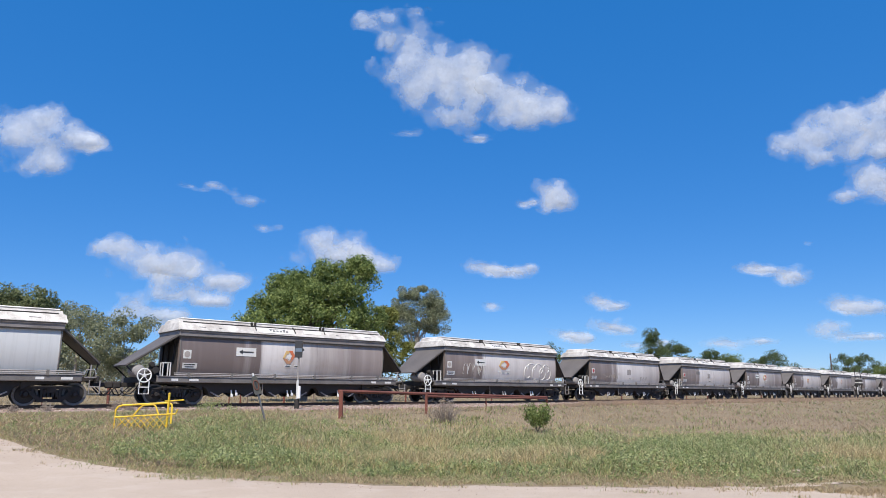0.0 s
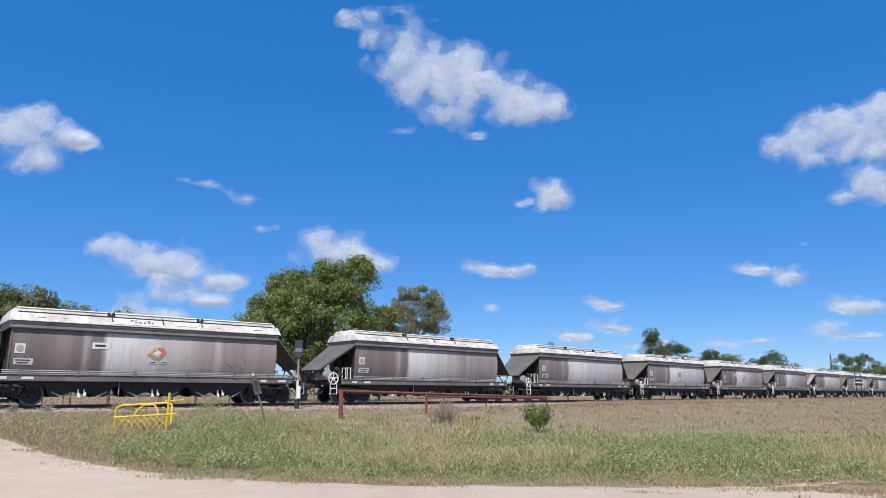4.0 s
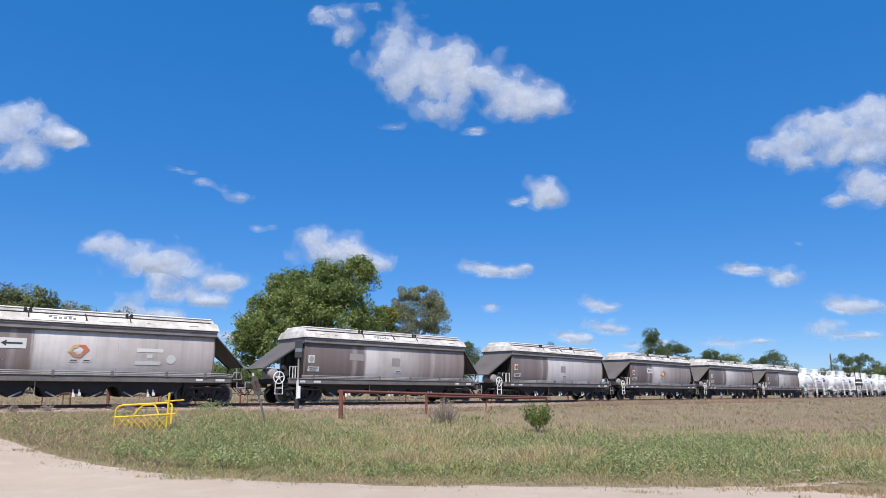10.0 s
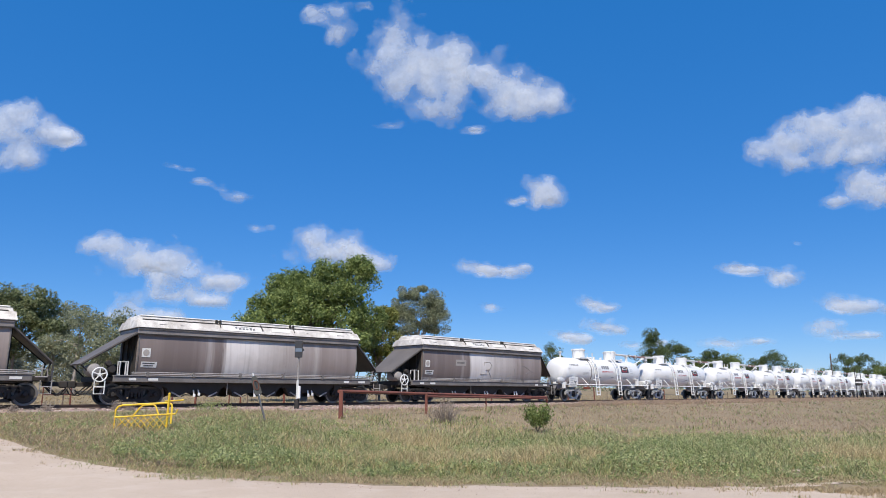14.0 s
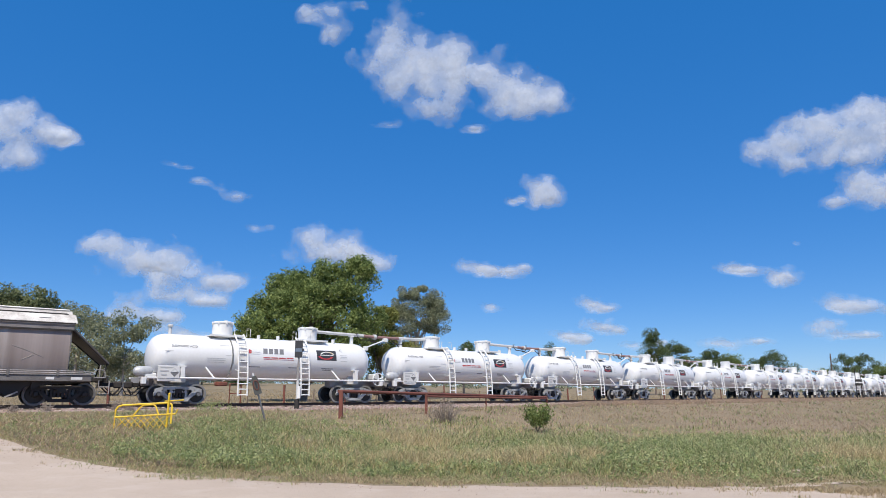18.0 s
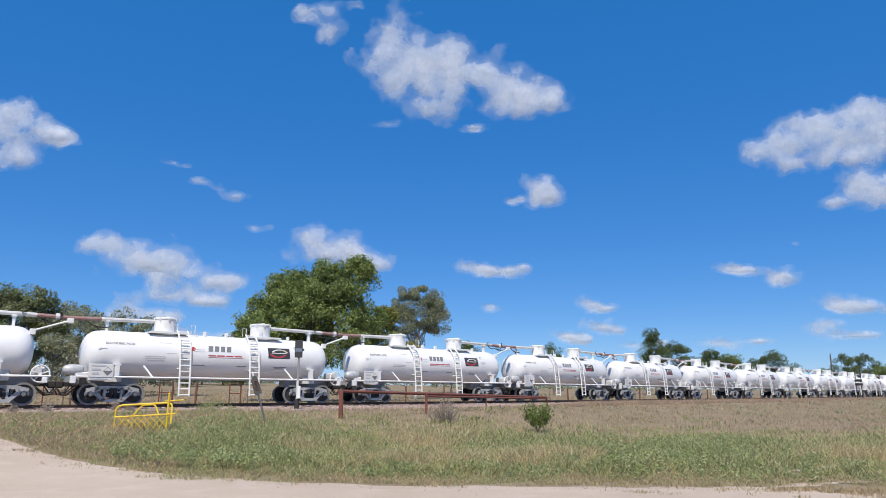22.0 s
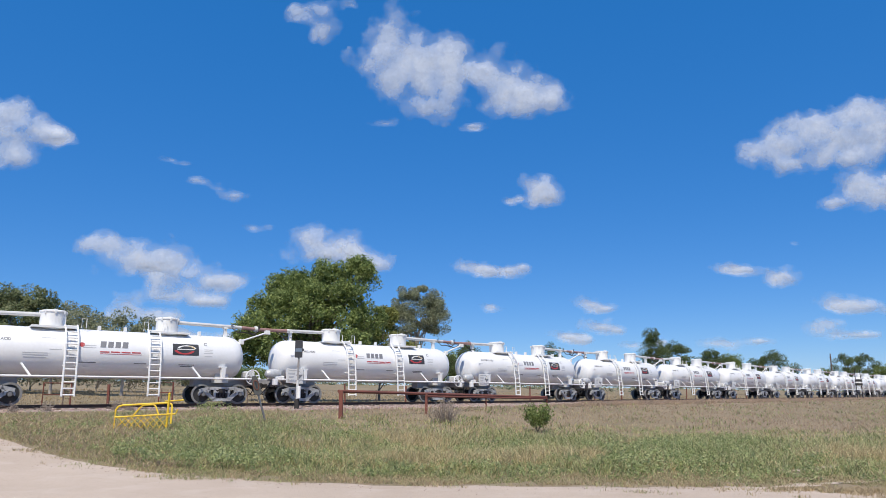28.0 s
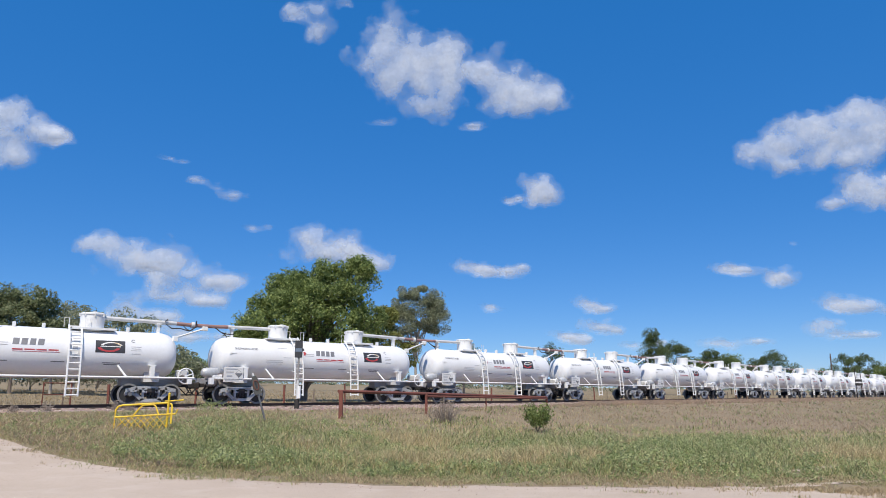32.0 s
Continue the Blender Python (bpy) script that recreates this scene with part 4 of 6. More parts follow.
    tank_decal(w, "badge_line", M_SIGNWHITE, 2.82, 2.40, .8, .035, .012)
    for k, (x, z, l, h) in enumerate(((-2.05 - .6, 2.66, .5, .03), (-3.1, 2.05, .9, .03), (-3.1, 1.97, .9, .03), (-3.1, 1.88, .8, .03), (-2.0 - .4, 2.2, .45, .03),
                                      (-1.15, 2.42, .5, .035), (-1.15, 2.33, .5, .035), (3.85, 2.42, .42, .03), (3.85, 2.34, .38, .03), (3.85, 2.26, .42, .03), (3.85, 2.12, .36, .03),
                                      (2.9, 1.72, .7, .03), (2.9, 1.65, .55, .03), (-1.2, 1.72, .7, .03), (.9, 1.72, .5, .03), (-5.25, 2.32, .35, .03))):
        tank_decal(w, "print_bar", M_PRINT_DARK if z < 1.8 else M_PRINT, x, z, l, h * (1.3 if z < 1.8 else .8))
    tank_decal(w, "red_spot", M_RED, -1.44, 2.44, .22, .20, shape=disc(14))
    for x in (-1.8, 1.5):
        for z, s in ((2.66, .2), (2.3, .2), (1.95, .26)):
            tank_decal(w, "small_plate", M_SIGNWHITE if z > 2.5 else M_PRINT, x, z, .20, s * .7)
    # hazard panel
    hp = part("hazard_panel", box(BM(), -5.79, -4.84, -1.30, -1.27, .98, 1.66, .01), M_SIGNWHITE, w, "white hazard panel with a diamond")
    bm = BM()
    prism(bm, [(-5.06, 1.54), (-4.88, 1.36), (-5.06, 1.18), (-5.24, 1.36)], "y", -1.310, -1.302)
    part("diamond", bm, M_PRINT_DARK, hp)
    part("diamond_half", prism(BM(), [(-5.06, 1.52), (-4.92, 1.38), (-5.20, 1.38)], "y", -1.318, -1.312), M_SIGNWHITE, hp)
    for z, x, l, h in ((1.58, -5.68, .55, .035), (1.43, -5.68, .36, .07), (1.27, -5.64, .26, .07), (1.05, -5.70, .66, .03)):
        part("print_bar", box(BM(), x, x + l, -1.31, -1.302, z - h / 2, z + h / 2), M_PRINT, hp)
    part("panel_line", box(BM(), -5.76, -4.87, -1.308, -1.302, 1.105, 1.12), M_BLACK, hp)
    return w


TANK = build_tank()

# ---- the train ----
PITCH_HOP, PITCH_TANK = 15.75, 13.38
HOP_0, TANK_0 = -30.18, 315.3
GROUP_H, GROUP_T = "train of hopper wagons", "train of tank wagons"
TRAIN = []        # (wagon, place in the train, half distance of its bogies)
for k in range(-1, 22):
    w = HOPPER if k == -1 else copy_thing(HOPPER, Matrix())
    TRAIN.append((w, HOP_0 + PITCH_HOP * k, 5.45))
for k in range(21):
    w = TANK if k == 0 else copy_thing(TANK, Matrix())
    TRAIN.append((w, TANK_0 + PITCH_TANK * k, 4.65))
for w, c, b in TRAIN:
    if b > 5:
        tagged(w, "grimy grey hopper wagon with white roof and sloping end sheets", "freight wagon", GROUP_H)
    else:
        tagged(w, "white cylindrical acid tank wagon with two domes and side ladders", "tank wagon", GROUP_T)
HOPPERS = {k: TRAIN[k + 1][0] for k in range(-1, 22)}
TANKS = {k: TRAIN[23 + k][0] for k in range(21)}


# ---- what sets single wagons apart ----


def badge(w, x=-.08, z=2.22, wd=1.0, h=.60, panel=False):
    """A faded operator's badge: two slanting arrow shapes that close a ring, at times on a flaking white square."""
    if panel:
        decal(w, "badge_panel", M_SIGNWHITE, x, z - .02, wd * 1.08, h * 1.5, .004, [(-.5, -.46), (-.3, -.5), (-.26, -.38), (.5, -.34), (.5, .5), (-.5, .5)], "flaking white square under the badge")
    decal(w, "badge", M_YELLOW, x - wd * .20, z + h * .16, wd * .62, h * .62, .012, [(-.5, -.42), (-.06, .5), (.5, .5), (.2, .10), (-.02, .08), (-.22, -.42)], "faded orange and yellow badge")
    decal(w, "badge", M_ORANGE, x - wd * .05, z - h * .28, wd * .86, h * .44, .012, [(-.5, .36), (-.14, -.5), (.22, -.5), (.40, .10), (.16, .12), (.02, -.06), (-.16, .36)])
    decal(w, "badge_heart", M_SIGNWHITE, x + wd * .02, z, wd * .40, h * .52, .008, [(-.5, -.1), (-.06, .5), (.5, .1), (.1, -.5)])
    decal(w, "badge", M_BADGE, x + wd * .22, z + h * .12, wd * .56, h * .74, .014, [(-.5, .5), (.12, .5), (.5, -.02), (.12, -.5), (-.14, -.34), (.06, -.02), (-.12, .20)])


def caption(w, x, z, l=.46, h=.16):
    decal(w, "caption_plate", M_SIGNWHITE, x, z, l, h)
    decal(w, "print_bar", M_BLACK, x, z, l * .75, h * .3, .011)


def arrow_plate(w, x=-2.42, z=2.38):
    decal(w, "arrow_plate", M_SIGNWHITE, x, z, 1.0, .40, label="white plate with a black arrow")
    decal(w, "arrow", M_BLACK, x, z, .72, .22, .012, [(-.5, 0), (-.25, .5), (-.25, .14), (.5, .14), (.5, -.14), (-.25, -.14), (-.25, -.5)])


def small_plate(w, x=-2.35, z=2.40):
    decal(w, "notice_plate", M_SIGNWHITE, x, z, .62, .26)
    decal(w, "print_bar", M_BLACK, x, z, .40, .09, .012)


def scuff(w, x, z, l, h, mat):
    """An older, painted-over patch."""
    decal(w, "patch", mat, x, z, l, h, .004, [(-.5, -.5), (.46, -.5), (.5, .3), (.42, .5), (-.46, .5)])


def scrawl(w, seed, x0, x1, z0, z1, loops, r=.018):
    """Looping spray-paint lines that read as no words."""
    rng = random.Random(seed)
    for k in range(loops):
        cx = x0 + (x1 - x0) * (k + .5) / loops
        a, b, ph = rng.uniform(.18, .32), (z1 - z0) * rng.uniform(.3, .5), rng.uniform(0, 6)
        turns, n, skew = rng.uniform(1.0, 1.8), 26, rng.choice((.6, 1.3, 1.7))
        pts = []
        for i in range(n):
            q = ph + turns * math.tau * i / n
            z = (z0 + z1) / 2 + b * math.sin(q * skew + .4) * .8 + rng.uniform(-.03, .03)
            X = cx + a * math.cos(q) * (.6 + .4 * math.sin(q * .5)) + .34 * (i / n - .5) + rng.uniform(-.02, .02)
            pts.append((X, -side_y(z) - .004, z))
        part("spray_line", tube(BM(), pts, r * .75, 4), M_CHALK if r > .015 else M_SIGNGREY, w, "white spray-painted squiggle")


def restyle(w, mat, shield=None):
    """Own paint for one wagon."""
    for o in w.children:
        kind = o.name.split(".")[0]
        if kind == "body" or (shield and kind == "end_shield"):
            o.data = o.data.copy()
            o.data.materials[0] = mat if kind == "body" else shield


for k in (2, 3, 12, 15, 18, 19):
    decal(HOPPERS[k], "red_ring", M_RED, -5.22, 2.18, .25, .27, .017, disc(), "dark red spot")
for k in (-1, 15):
    restyle(HOPPERS[k], M_HOP_CLEAN, M_SHIELD_RUST if k == 15 else None)
    tagged(HOPPERS[k], "clean pale grey hopper wagon with white roof and sloping end sheets")
for k in (1, 2, 3, 5, 8, 9, 12, 13, 16, 18):
    restyle(HOPPERS[k], M_HOP_PALE)
for k in (0, 1, 4, 16, 19):
    arrow_plate(HOPPERS[k])
for k in (5, 6, 10, 15):
    small_plate(HOPPERS[k])
for k in (0, 1, 4, 5, 6, 10, 15, 16, 19):
    if k in (1, 4):
        badge(HOPPERS[k], -.12, 2.26, 1.08, .60, True)
    elif k == 0:
        badge(HOPPERS[k], -.17, 2.22, .66, .64)
    else:
        badge(HOPPERS[k], 0.0 if k == 19 else -.05, 2.16, 1.12 if k in (10, 19) else .8, .52)
    for dx, l in ((-.22, .34), (.26, .30)):
        caption(HOPPERS[k], .02 + dx, 1.78, l, .12)
    tagged(HOPPERS[k], "clean pale grey hopper wagon with an orange badge and white roof" if k == 15 else "grimy grey hopper wagon with an orange badge and white roof")
for k in (2, 3, 9, 11, 12, 14, 17, 18):
    scuff(HOPPERS[k], .25, 2.18, .62, .42, M_SCUFF)
    caption(HOPPERS[k], .45, 1.66)
for k in (11, 12, 14, 17):
    scuff(HOPPERS[k], -2.42, 2.36, .95, .36, M_SCUFF)
scuff(HOPPERS[3], -2.25, 2.42, .80, .28, M_SILL)
scrawl(HOPPERS[1], 3, -3.9, -2.0, 1.45, 2.45, 4)
for cx, cz, a, b, p0, p1 in ((2.35, 1.9, .34, .42, .3, 5.6), (2.75, 2.2, .42, .26, -.6, 3.4), (3.15, 1.85, .30, .44, 1.0, 5.2), (3.55, 2.1, .46, .36, -.9, 3.0),
                             (4.0, 1.8, .36, .40, .8, 6.6), (4.4, 2.15, .34, .26, -1.2, 3.2), (4.65, 1.8, .30, .38, -1.9, 1.6)):
    pts = [(cx + a * math.cos(p0 + (p1 - p0) * i / 16), cz + b * math.sin(p0 + (p1 - p0) * i / 16)) for i in range(17)]
    part("spray_line", tube(BM(), [(x, -side_y(z) - .002, z) for x, z in pts], .027, 4), M_SIGNWHITE, HOPPERS[1], "white spray-painted bubble outline")
scrawl(HOPPERS[2], 4, -3.6, -1.4, 1.6, 2.1, 5, .012)
scrawl(HOPPERS[2], 5, 2.0, 3.4, 1.5, 1.9, 3, .012)
zig = [(-4.2, 2.1), (-3.75, 1.72), (-3.5, 1.9), (-3.15, 1.65), (-2.75, 2.02), (-2.4, 1.62), (-1.95, 1.95)]
part("spray_line", tube(BM(), [(x, -side_y(z) - .002, z) for x, z in zig], .011, 4), M_SIGNGREY, HOPPERS[11], "faint zigzag spray line")
scrawl(HOPPERS[13], 7, -3.8, -2.9, 1.45, 1.9, 2, .014)
for cx, cz, a, b, p0, p1 in ((-2.45, 1.92, .34, .34, -.9, 4.4), (-2.05, 1.70, .33, .24, -2.6, 3.0), (-2.55, 1.62, .20, .26, 1.2, 4.9), (-1.25, 1.88, .16, .36, .9, 4.2),
                             (-.82, 1.72, .32, .25, -2.4, 2.9), (-1.20, 1.66, .26, .20, 2.4, 6.0), (2.72, 1.72, .38, .30, .3, 2.9), (2.72, 1.72, .38, .46, 3.0, 6.4)):
    pts = [(cx + a * math.cos(p0 + (p1 - p0) * i / 16), cz + b * math.sin(p0 + (p1 - p0) * i / 16)) for i in range(17)]
    part("spray_line", tube(BM(), [(x, -side_y(z) - .002, z) for x, z in pts], .024, 4), M_CHALK if cx < 1 else M_SIGNWHITE, HOPPERS[13], "pale spray-painted loop")
for pts in ([(2.48, 1.92), (2.58, 1.62), (2.70, 1.80), (2.84, 1.62), (2.92, 1.92)], [(2.60, 1.50), (2.86, 1.74), (3.20, 2.12)], [(3.00, 2.12), (3.22, 2.14), (3.20, 1.92)]):
    part("spray_line", tube(BM(), [(x, -side_y(z) - .002, z) for x, z in pts], .022, 4), M_SIGNWHITE, HOPPERS[13], "white spray-painted stroke")
scuff(HOPPERS[13], .62, 2.16, .66, .42, M_SCUFF)
caption(HOPPERS[13], .62, 1.72, .85, .24)
scuff(HOPPERS[21], -2.42, 2.30, .95, .36, M_SCUFF)
scuff(HOPPERS[21], -2.45, 2.30, .70, .10, M_SILL)
for pts in ([(-.35, 1.45), (-.30, 2.38), (.25, 2.42), (.42, 2.20), (.20, 1.96), (-.15, 1.92)], [(.05, 1.92), (.30, 1.62), (.46, 1.42)], [(-.62, 1.66), (-.05, 1.70)],
            [(2.62, 2.10), (2.75, 1.86), (2.68, 1.60)], [(3.55, 2.30), (4.05, 2.12), (4.62, 1.88)], [(3.90, 1.75), (4.30, 1.95)]):
    part("spray_line", tube(BM(), [(x, -side_y(z) - .002, z) for x, z in pts], .022 if pts[0][0] < 1 else .010, 4), M_SCUFF, HOPPERS[21], "faded pale spray-painted stroke")
for k in (1, 2, 11, 13, 21):
    tagged(HOPPERS[k], "grimy grey hopper wagon with white spray-painted squiggles on its side")
for z, x, l in ((2.28, 2.75, 1.1), (2.02, 2.75, .22), (1.74, 2.70, 1.05)):
    decal(HOPPERS[16], "spray_bar", M_SIGNWHITE, x, z, l, .15, .006)
bm = BM()          # a whitewashed band on one end sheet
for lift in (.05, .056):
    for v, f in ((-1.20, 0), (-.62, 0), (-.44, 1), (-.80, 1)):
        bm.verts.new((-(HL + .02 + 2.06 * f + lift * .7), v, 3.02 - 1.4 * f + lift))
bm.verts.ensure_lookup_table()
vs = bm.verts
for q in ((0, 1, 2, 3), (4, 5, 6, 7), (0, 1, 5, 4), (1, 2, 6, 5), (2, 3, 7, 6), (3, 0, 4, 7)):
    bm.faces.new([vs[i] for i in q])
bmesh.ops.recalc_face_normals(bm, faces=bm.faces)
part("white_band", bm, M_RAILPIPE, HOPPERS[12], "whitewashed band on the end sheet")
decal(HOPPERS[16], "spray_spot", M_SIGNWHITE, 3.65, 1.92, .42, .38, .006, disc(12))
scrawl(HOPPERS[6], 12, 3.0, 4.2, 1.5, 2.1, 2, .014)
scrawl(HOPPERS[16], 13, -3.6, -2.6, 1.5, 1.9, 2, .012)
# first tank: a dark drain line below its dome
t0 = TANKS[0]
bm = tube(BM(), [(-2.3, -TR * math.cos(a) - .03, TZ + TR * math.sin(a) + .01) for a in (1.3, .9, .5, .1, -.3, -.6)] + [(-2.45, -.85, 1.15), (-2.7, -.8, .95)], .035, 6)
part("drain_pipe", bm, M_STEEL, t0, "dark stained drain pipe down the barrel")
part("drain_valve", box(BM(), -2.95, -2.45, -1.0, -.6, .80, 1.0, .04), M_RUST, t0, "brown drain valve")
for o in [c for c in t0.children if c.name.split(".")[0] in ("transfer_pipe", "pipe_bracket") and max(v.co.x for v in c.data.vertices) < 0]:
    bpy.data.objects.remove(o)
bm = rod(BM(), (-4.95, 0, 3.0), (-4.95, 0, 3.52), .075, 10)
part("pipe_stub", lathe(bm, [(.11, 3.46), (.12, 3.48), (.12, 3.56), (.09, 3.58)], 12, "z", (-4.95, 0, 0)), M_PIPE, t0, "capped upright pipe stub")
tagged(t0, "white acid tank wagon with a dark drain pipe under its dome")
for x in (-4.4, -.3, 3.9):
    tank_decal(TANKS[13], "rust_stain", M_TANK_STAIN, x, 2.5, .7, .9, .004, [(-.5, .5), (.5, .5), (.3, .0), (.36, -.5), (.05, -.2), (-.2, -.5), (-.3, 0)])
tagged(TANKS[13], "white acid tank wagon with brown rust stains down its barrel")


def on_line(s, b):
    """A wagon's pose, its bogies b metres before and behind s on the line."""
    a, c = line(s - b)[0], line(s + b)[0]
    return pose((a.x + c.x) / 2, (a.y + c.y) / 2, RAIL_Z, 0, 0, math.degrees(math.atan2(c.y - a.y, c.x - a.x)))




# ---- trees ----
def leaves(rng, centres, radii, n, size, squash=0.8):
    """Many small bent leaves spread through clumps."""
    k = rng.integers(0, len(centres), n)
    d = rng.normal(size=(n, 3))
    d /= np.linalg.norm(d, axis=1)[:, None]
    r = radii[k] * rng.uniform(0.2, 1.0, n) ** 0.45
    c = centres[k] + d * r[:, None] * np.array((1, 1, squash))
    face = d * 0.40 + np.array((0, 0, 0.25)) + rng.normal(size=(n, 3)) * 0.65      # leaves turn a little outward from their clump
    face /= np.linalg.norm(face, axis=1)[:, None]
    a = np.cross(face, rng.normal(size=(n, 3)))
    a /= np.linalg.norm(a, axis=1)[:, None]
    b = np.cross(face, a)
    sz = size * rng.uniform(0.6, 1.4, n)[:, None]
    tip, tail = c + a * sz, c - a * sz
    up = np.cross(a, b) * sz * 0.18
    l, q = c + b * sz * 0.40 + up, c - b * sz * 0.40 + up
    v = np.stack((tail, l, tip, q), 1).reshape(-1, 3)
    f = np.arange(n * 4).reshape(-1, 4)
    return v, f


def fast_mesh(name, v, f, material):
    me = bpy.data.meshes.new(name)
    n, k = f.shape
    me.vertices.add(len(v))
    me.vertices.foreach_set("co", np.asarray(v, dtype=np.float32).ravel())
    me.loops.add(n * k)
    me.loops.foreach_set("vertex_index", f.astype(np.int32).ravel())
    me.polygons.add(n)
    me.polygons.foreach_set("loop_start", np.arange(0, n * k, k, dtype=np.int32))
    me.polygons.foreach_set("loop_total", np.full(n, k, dtype=np.int32))
    me.update(calc_edges=True)
    me.materials.append(material)
    return me


def tree(x, y, height, width, low, seed, mat, label, n=3000, size=0.3, clumps=40, gap=0.25, trunk_r=0.22, lean=0.0, lobes=None, puff=(0.07, 0.16)):
    """low: height at which the crown starts, as a share of the height; lobes: (sideways, depth, up, size) masses in shares of width and height."""
    rng = np.random.default_rng(seed)
    z0 = ground_z(x, y)
    height -= z0 - 0.8
    t = tagged(new("tree"), label, "tree", "trees round the paddock")
    t.location = (x, y, z0 - 0.05)
    lobes = lobes or [(0, 0, .62, .5), (-.25, .1, .5, .34), (.25, -.1, .52, .34), (.05, .1, .8, .28)]
    cs, rs = [], []
    while len(cs) < clumps:
        lx, ly, lz, ls = lobes[int(rng.integers(len(lobes)))]
        d = rng.normal(size=3)
        d /= np.linalg.norm(d)
        d *= rng.uniform(0.35, 1.0) ** 0.5
        p = np.array((lx * width + d[0] * ls * width, ly * width + d[1] * ls * width, lz * height + d[2] * ls * height * (1 - low) * 0.75))
        if p[2] < low * height or p[2] > height * 0.98:
            continue
        cs.append(p)
        rs.append(width * rng.uniform(*puff) * (1.0 + gap * 0.4))
    cs, rs = np.array(cs), np.array(rs)
    v, f = leaves(rng, cs, rs, n, size)
    crown = new("crown", fast_mesh("crown", v, f, mat))
    crown.parent = t
    # trunk and limbs
    bark = M_BARK_PALE if mat in (M_LEAF_GREY, M_SCRUB) else M_BARK
    bm = BM()
    top = Vector((lean * width, 0, height * (low + 0.25)))
    pts = [Vector((0, 0, -.1)), Vector((rng.uniform(-.1, .1), 0, height * .12)), Vector((lean * width * .5, 0, height * low)), top]
    for i, (a, b) in enumerate(zip(pts, pts[1:])):
        rod(bm, a, b, trunk_r * (1 - .2 * i), 8, trunk_r * (.8 - .2 * i))
    tr = part("trunk", bm, bark, t, "rough grey-brown trunk" if bark is M_BARK else "smooth pale gum trunk")
    order = rng.permutation(len(cs))[: max(6, clumps // 6)]
    for j in order:
        a = pts[2].lerp(top, rng.uniform(0, 1))
        c = Vector(cs[j])
        m = a.lerp(c, .5) + Vector((0, 0, .06 * height))
        bm = BM()
        rod(bm, a, m, trunk_r * .38, 6, trunk_r * .24)
        rod(bm, m, c, trunk_r * .24, 5, trunk_r * .08)
        part("limb", bm, bark, t)
    return t


def seen_at(px, dist):
    """Sideways place of a thing dist metres out, from its bearing in thousandths."""
    return px * dist / 1000.0


tree(-11.9, 60, 12.75, 13.0, .05, 3, M_LEAF, "large dense round-crowned green tree behind the railway", 92000, .125, 520, .1, .34,
     lobes=[(0, 0, .50, .34), (0, .1, .42, .36), (.10, 0, .66, .28), (.22, 0, .54, .28), (-.12, 0, .62, .24), (-.22, 0, .46, .26), (.31, 0, .82, .13), (.36, 0, .92, .07), (.28, 0, .92, .08), (.15, 0, .89, .10),
            (.03, 0, .86, .10), (-.10, 0, .82, .09), (-.18, 0, .77, .09), (-.27, 0, .65, .11), (-.34, 0, .53, .10), (-.41, 0, .43, .08), (-.36, 0, .33, .12), (.36, 0, .46, .16),
            (0, -.25, .40, .26), (.18, -.25, .46, .22), (-.18, -.22, .42, .22), (.05, -.2, .60, .2), (.3, -.2, .36, .2), (.14, -.1, .72, .17), (.24, -.1, .70, .16), (.0, -.1, .70, .15), (.42, 0, .58, .12)], puff=(.018, .088))
tree(-3.1, 78, 13.6, 7.2, .30, 5, M_LEAF_GREY, "thin-crowned grey-green gum tree behind the railway", 30000, .10, 130, .4, .2,
     lobes=[(.12, 0, .86, .20), (-.15, 0, .80, .24), (-.15, 0, .66, .28), (.30, 0, .78, .18), (.36, 0, .64, .18), (.0, 0, .56, .34), (.1, 0, .7, .3)], puff=(.05, .12))
tree(-6.0, 66, 9.6, 6.0, .10, 6, M_LEAF_OLIVE, "yellowish olive shrubby tree beside the large tree", 15000, .13, 110, .3, .14,
     lobes=[(0, 0, .5, .40), (0, 0, .72, .22), (.25, 0, .45, .3), (-.25, 0, .6, .25), (.1, 0, .84, .14)], puff=(.05, .12))
tree(-44.6, 72, 12.6, 9.4, .25, 7, M_LEAF_DULL, "dark green gum tree at the paddock's edge", 22000, .16, 110, .4, .2,
     lobes=[(-.05, 0, .84, .18), (.22, 0, .80, .15), (-.3, 0, .74, .2), (.32, 0, .64, .2), (0, 0, .6, .34), (-.2, 0, .46, .3)], puff=(.05, .12))
tree(-41.5, 74, 10.8, 6.0, .3, 8, M_LEAF_GREY, "sparse grey-green gum tree", 7000, .15, 32, .6, .18)
tree(-37.0, 70, 9.9, 7.2, .30, 9, M_LEAF_GREY, "open-crowned grey gum tree with bare limbs", 6000, .15, 34, .8, .24)
tree(-32.6, 71, 9.4, 6.6, .2, 10, M_LEAF_GREY, "open-crowned grey gum tree with drooping sprays", 8500, .15, 36, .7, .18)
tree(-50.5, 70, 11.4, 7.2, .25, 11, M_LEAF, "dark green gum tree at the paddock's edge", 9000, .15, 40, .5, .2)
tree(-30.0, 78, 5.6, 6.2, .1, 12, M_LEAF_GREY, "low grey-green scrub tree", 2500, .22, 26, .4, .12)
for i, (b, dist, h, wd) in enumerate(((-655, 78, 6.5, 9), (-590, 84, 6.0, 9), (-540, 82, 5.6, 8), (-495, 86, 6.2, 9), (-450, 88, 5.0, 8), (-700, 80, 7.0, 9))):
    tree(seen_at(b, dist), dist, h, wd, .04, 60 + i, M_SCRUB, "low dry grey-green scrub tree", 3400, .16, 40, .4, .12)
M_LEAF_FAR = leaf_mat("leaf_far", [(0.05, 0.08, 0.028), (0.115, 0.155, 0.062), (0.20, 0.245, 0.105)], 0.42)
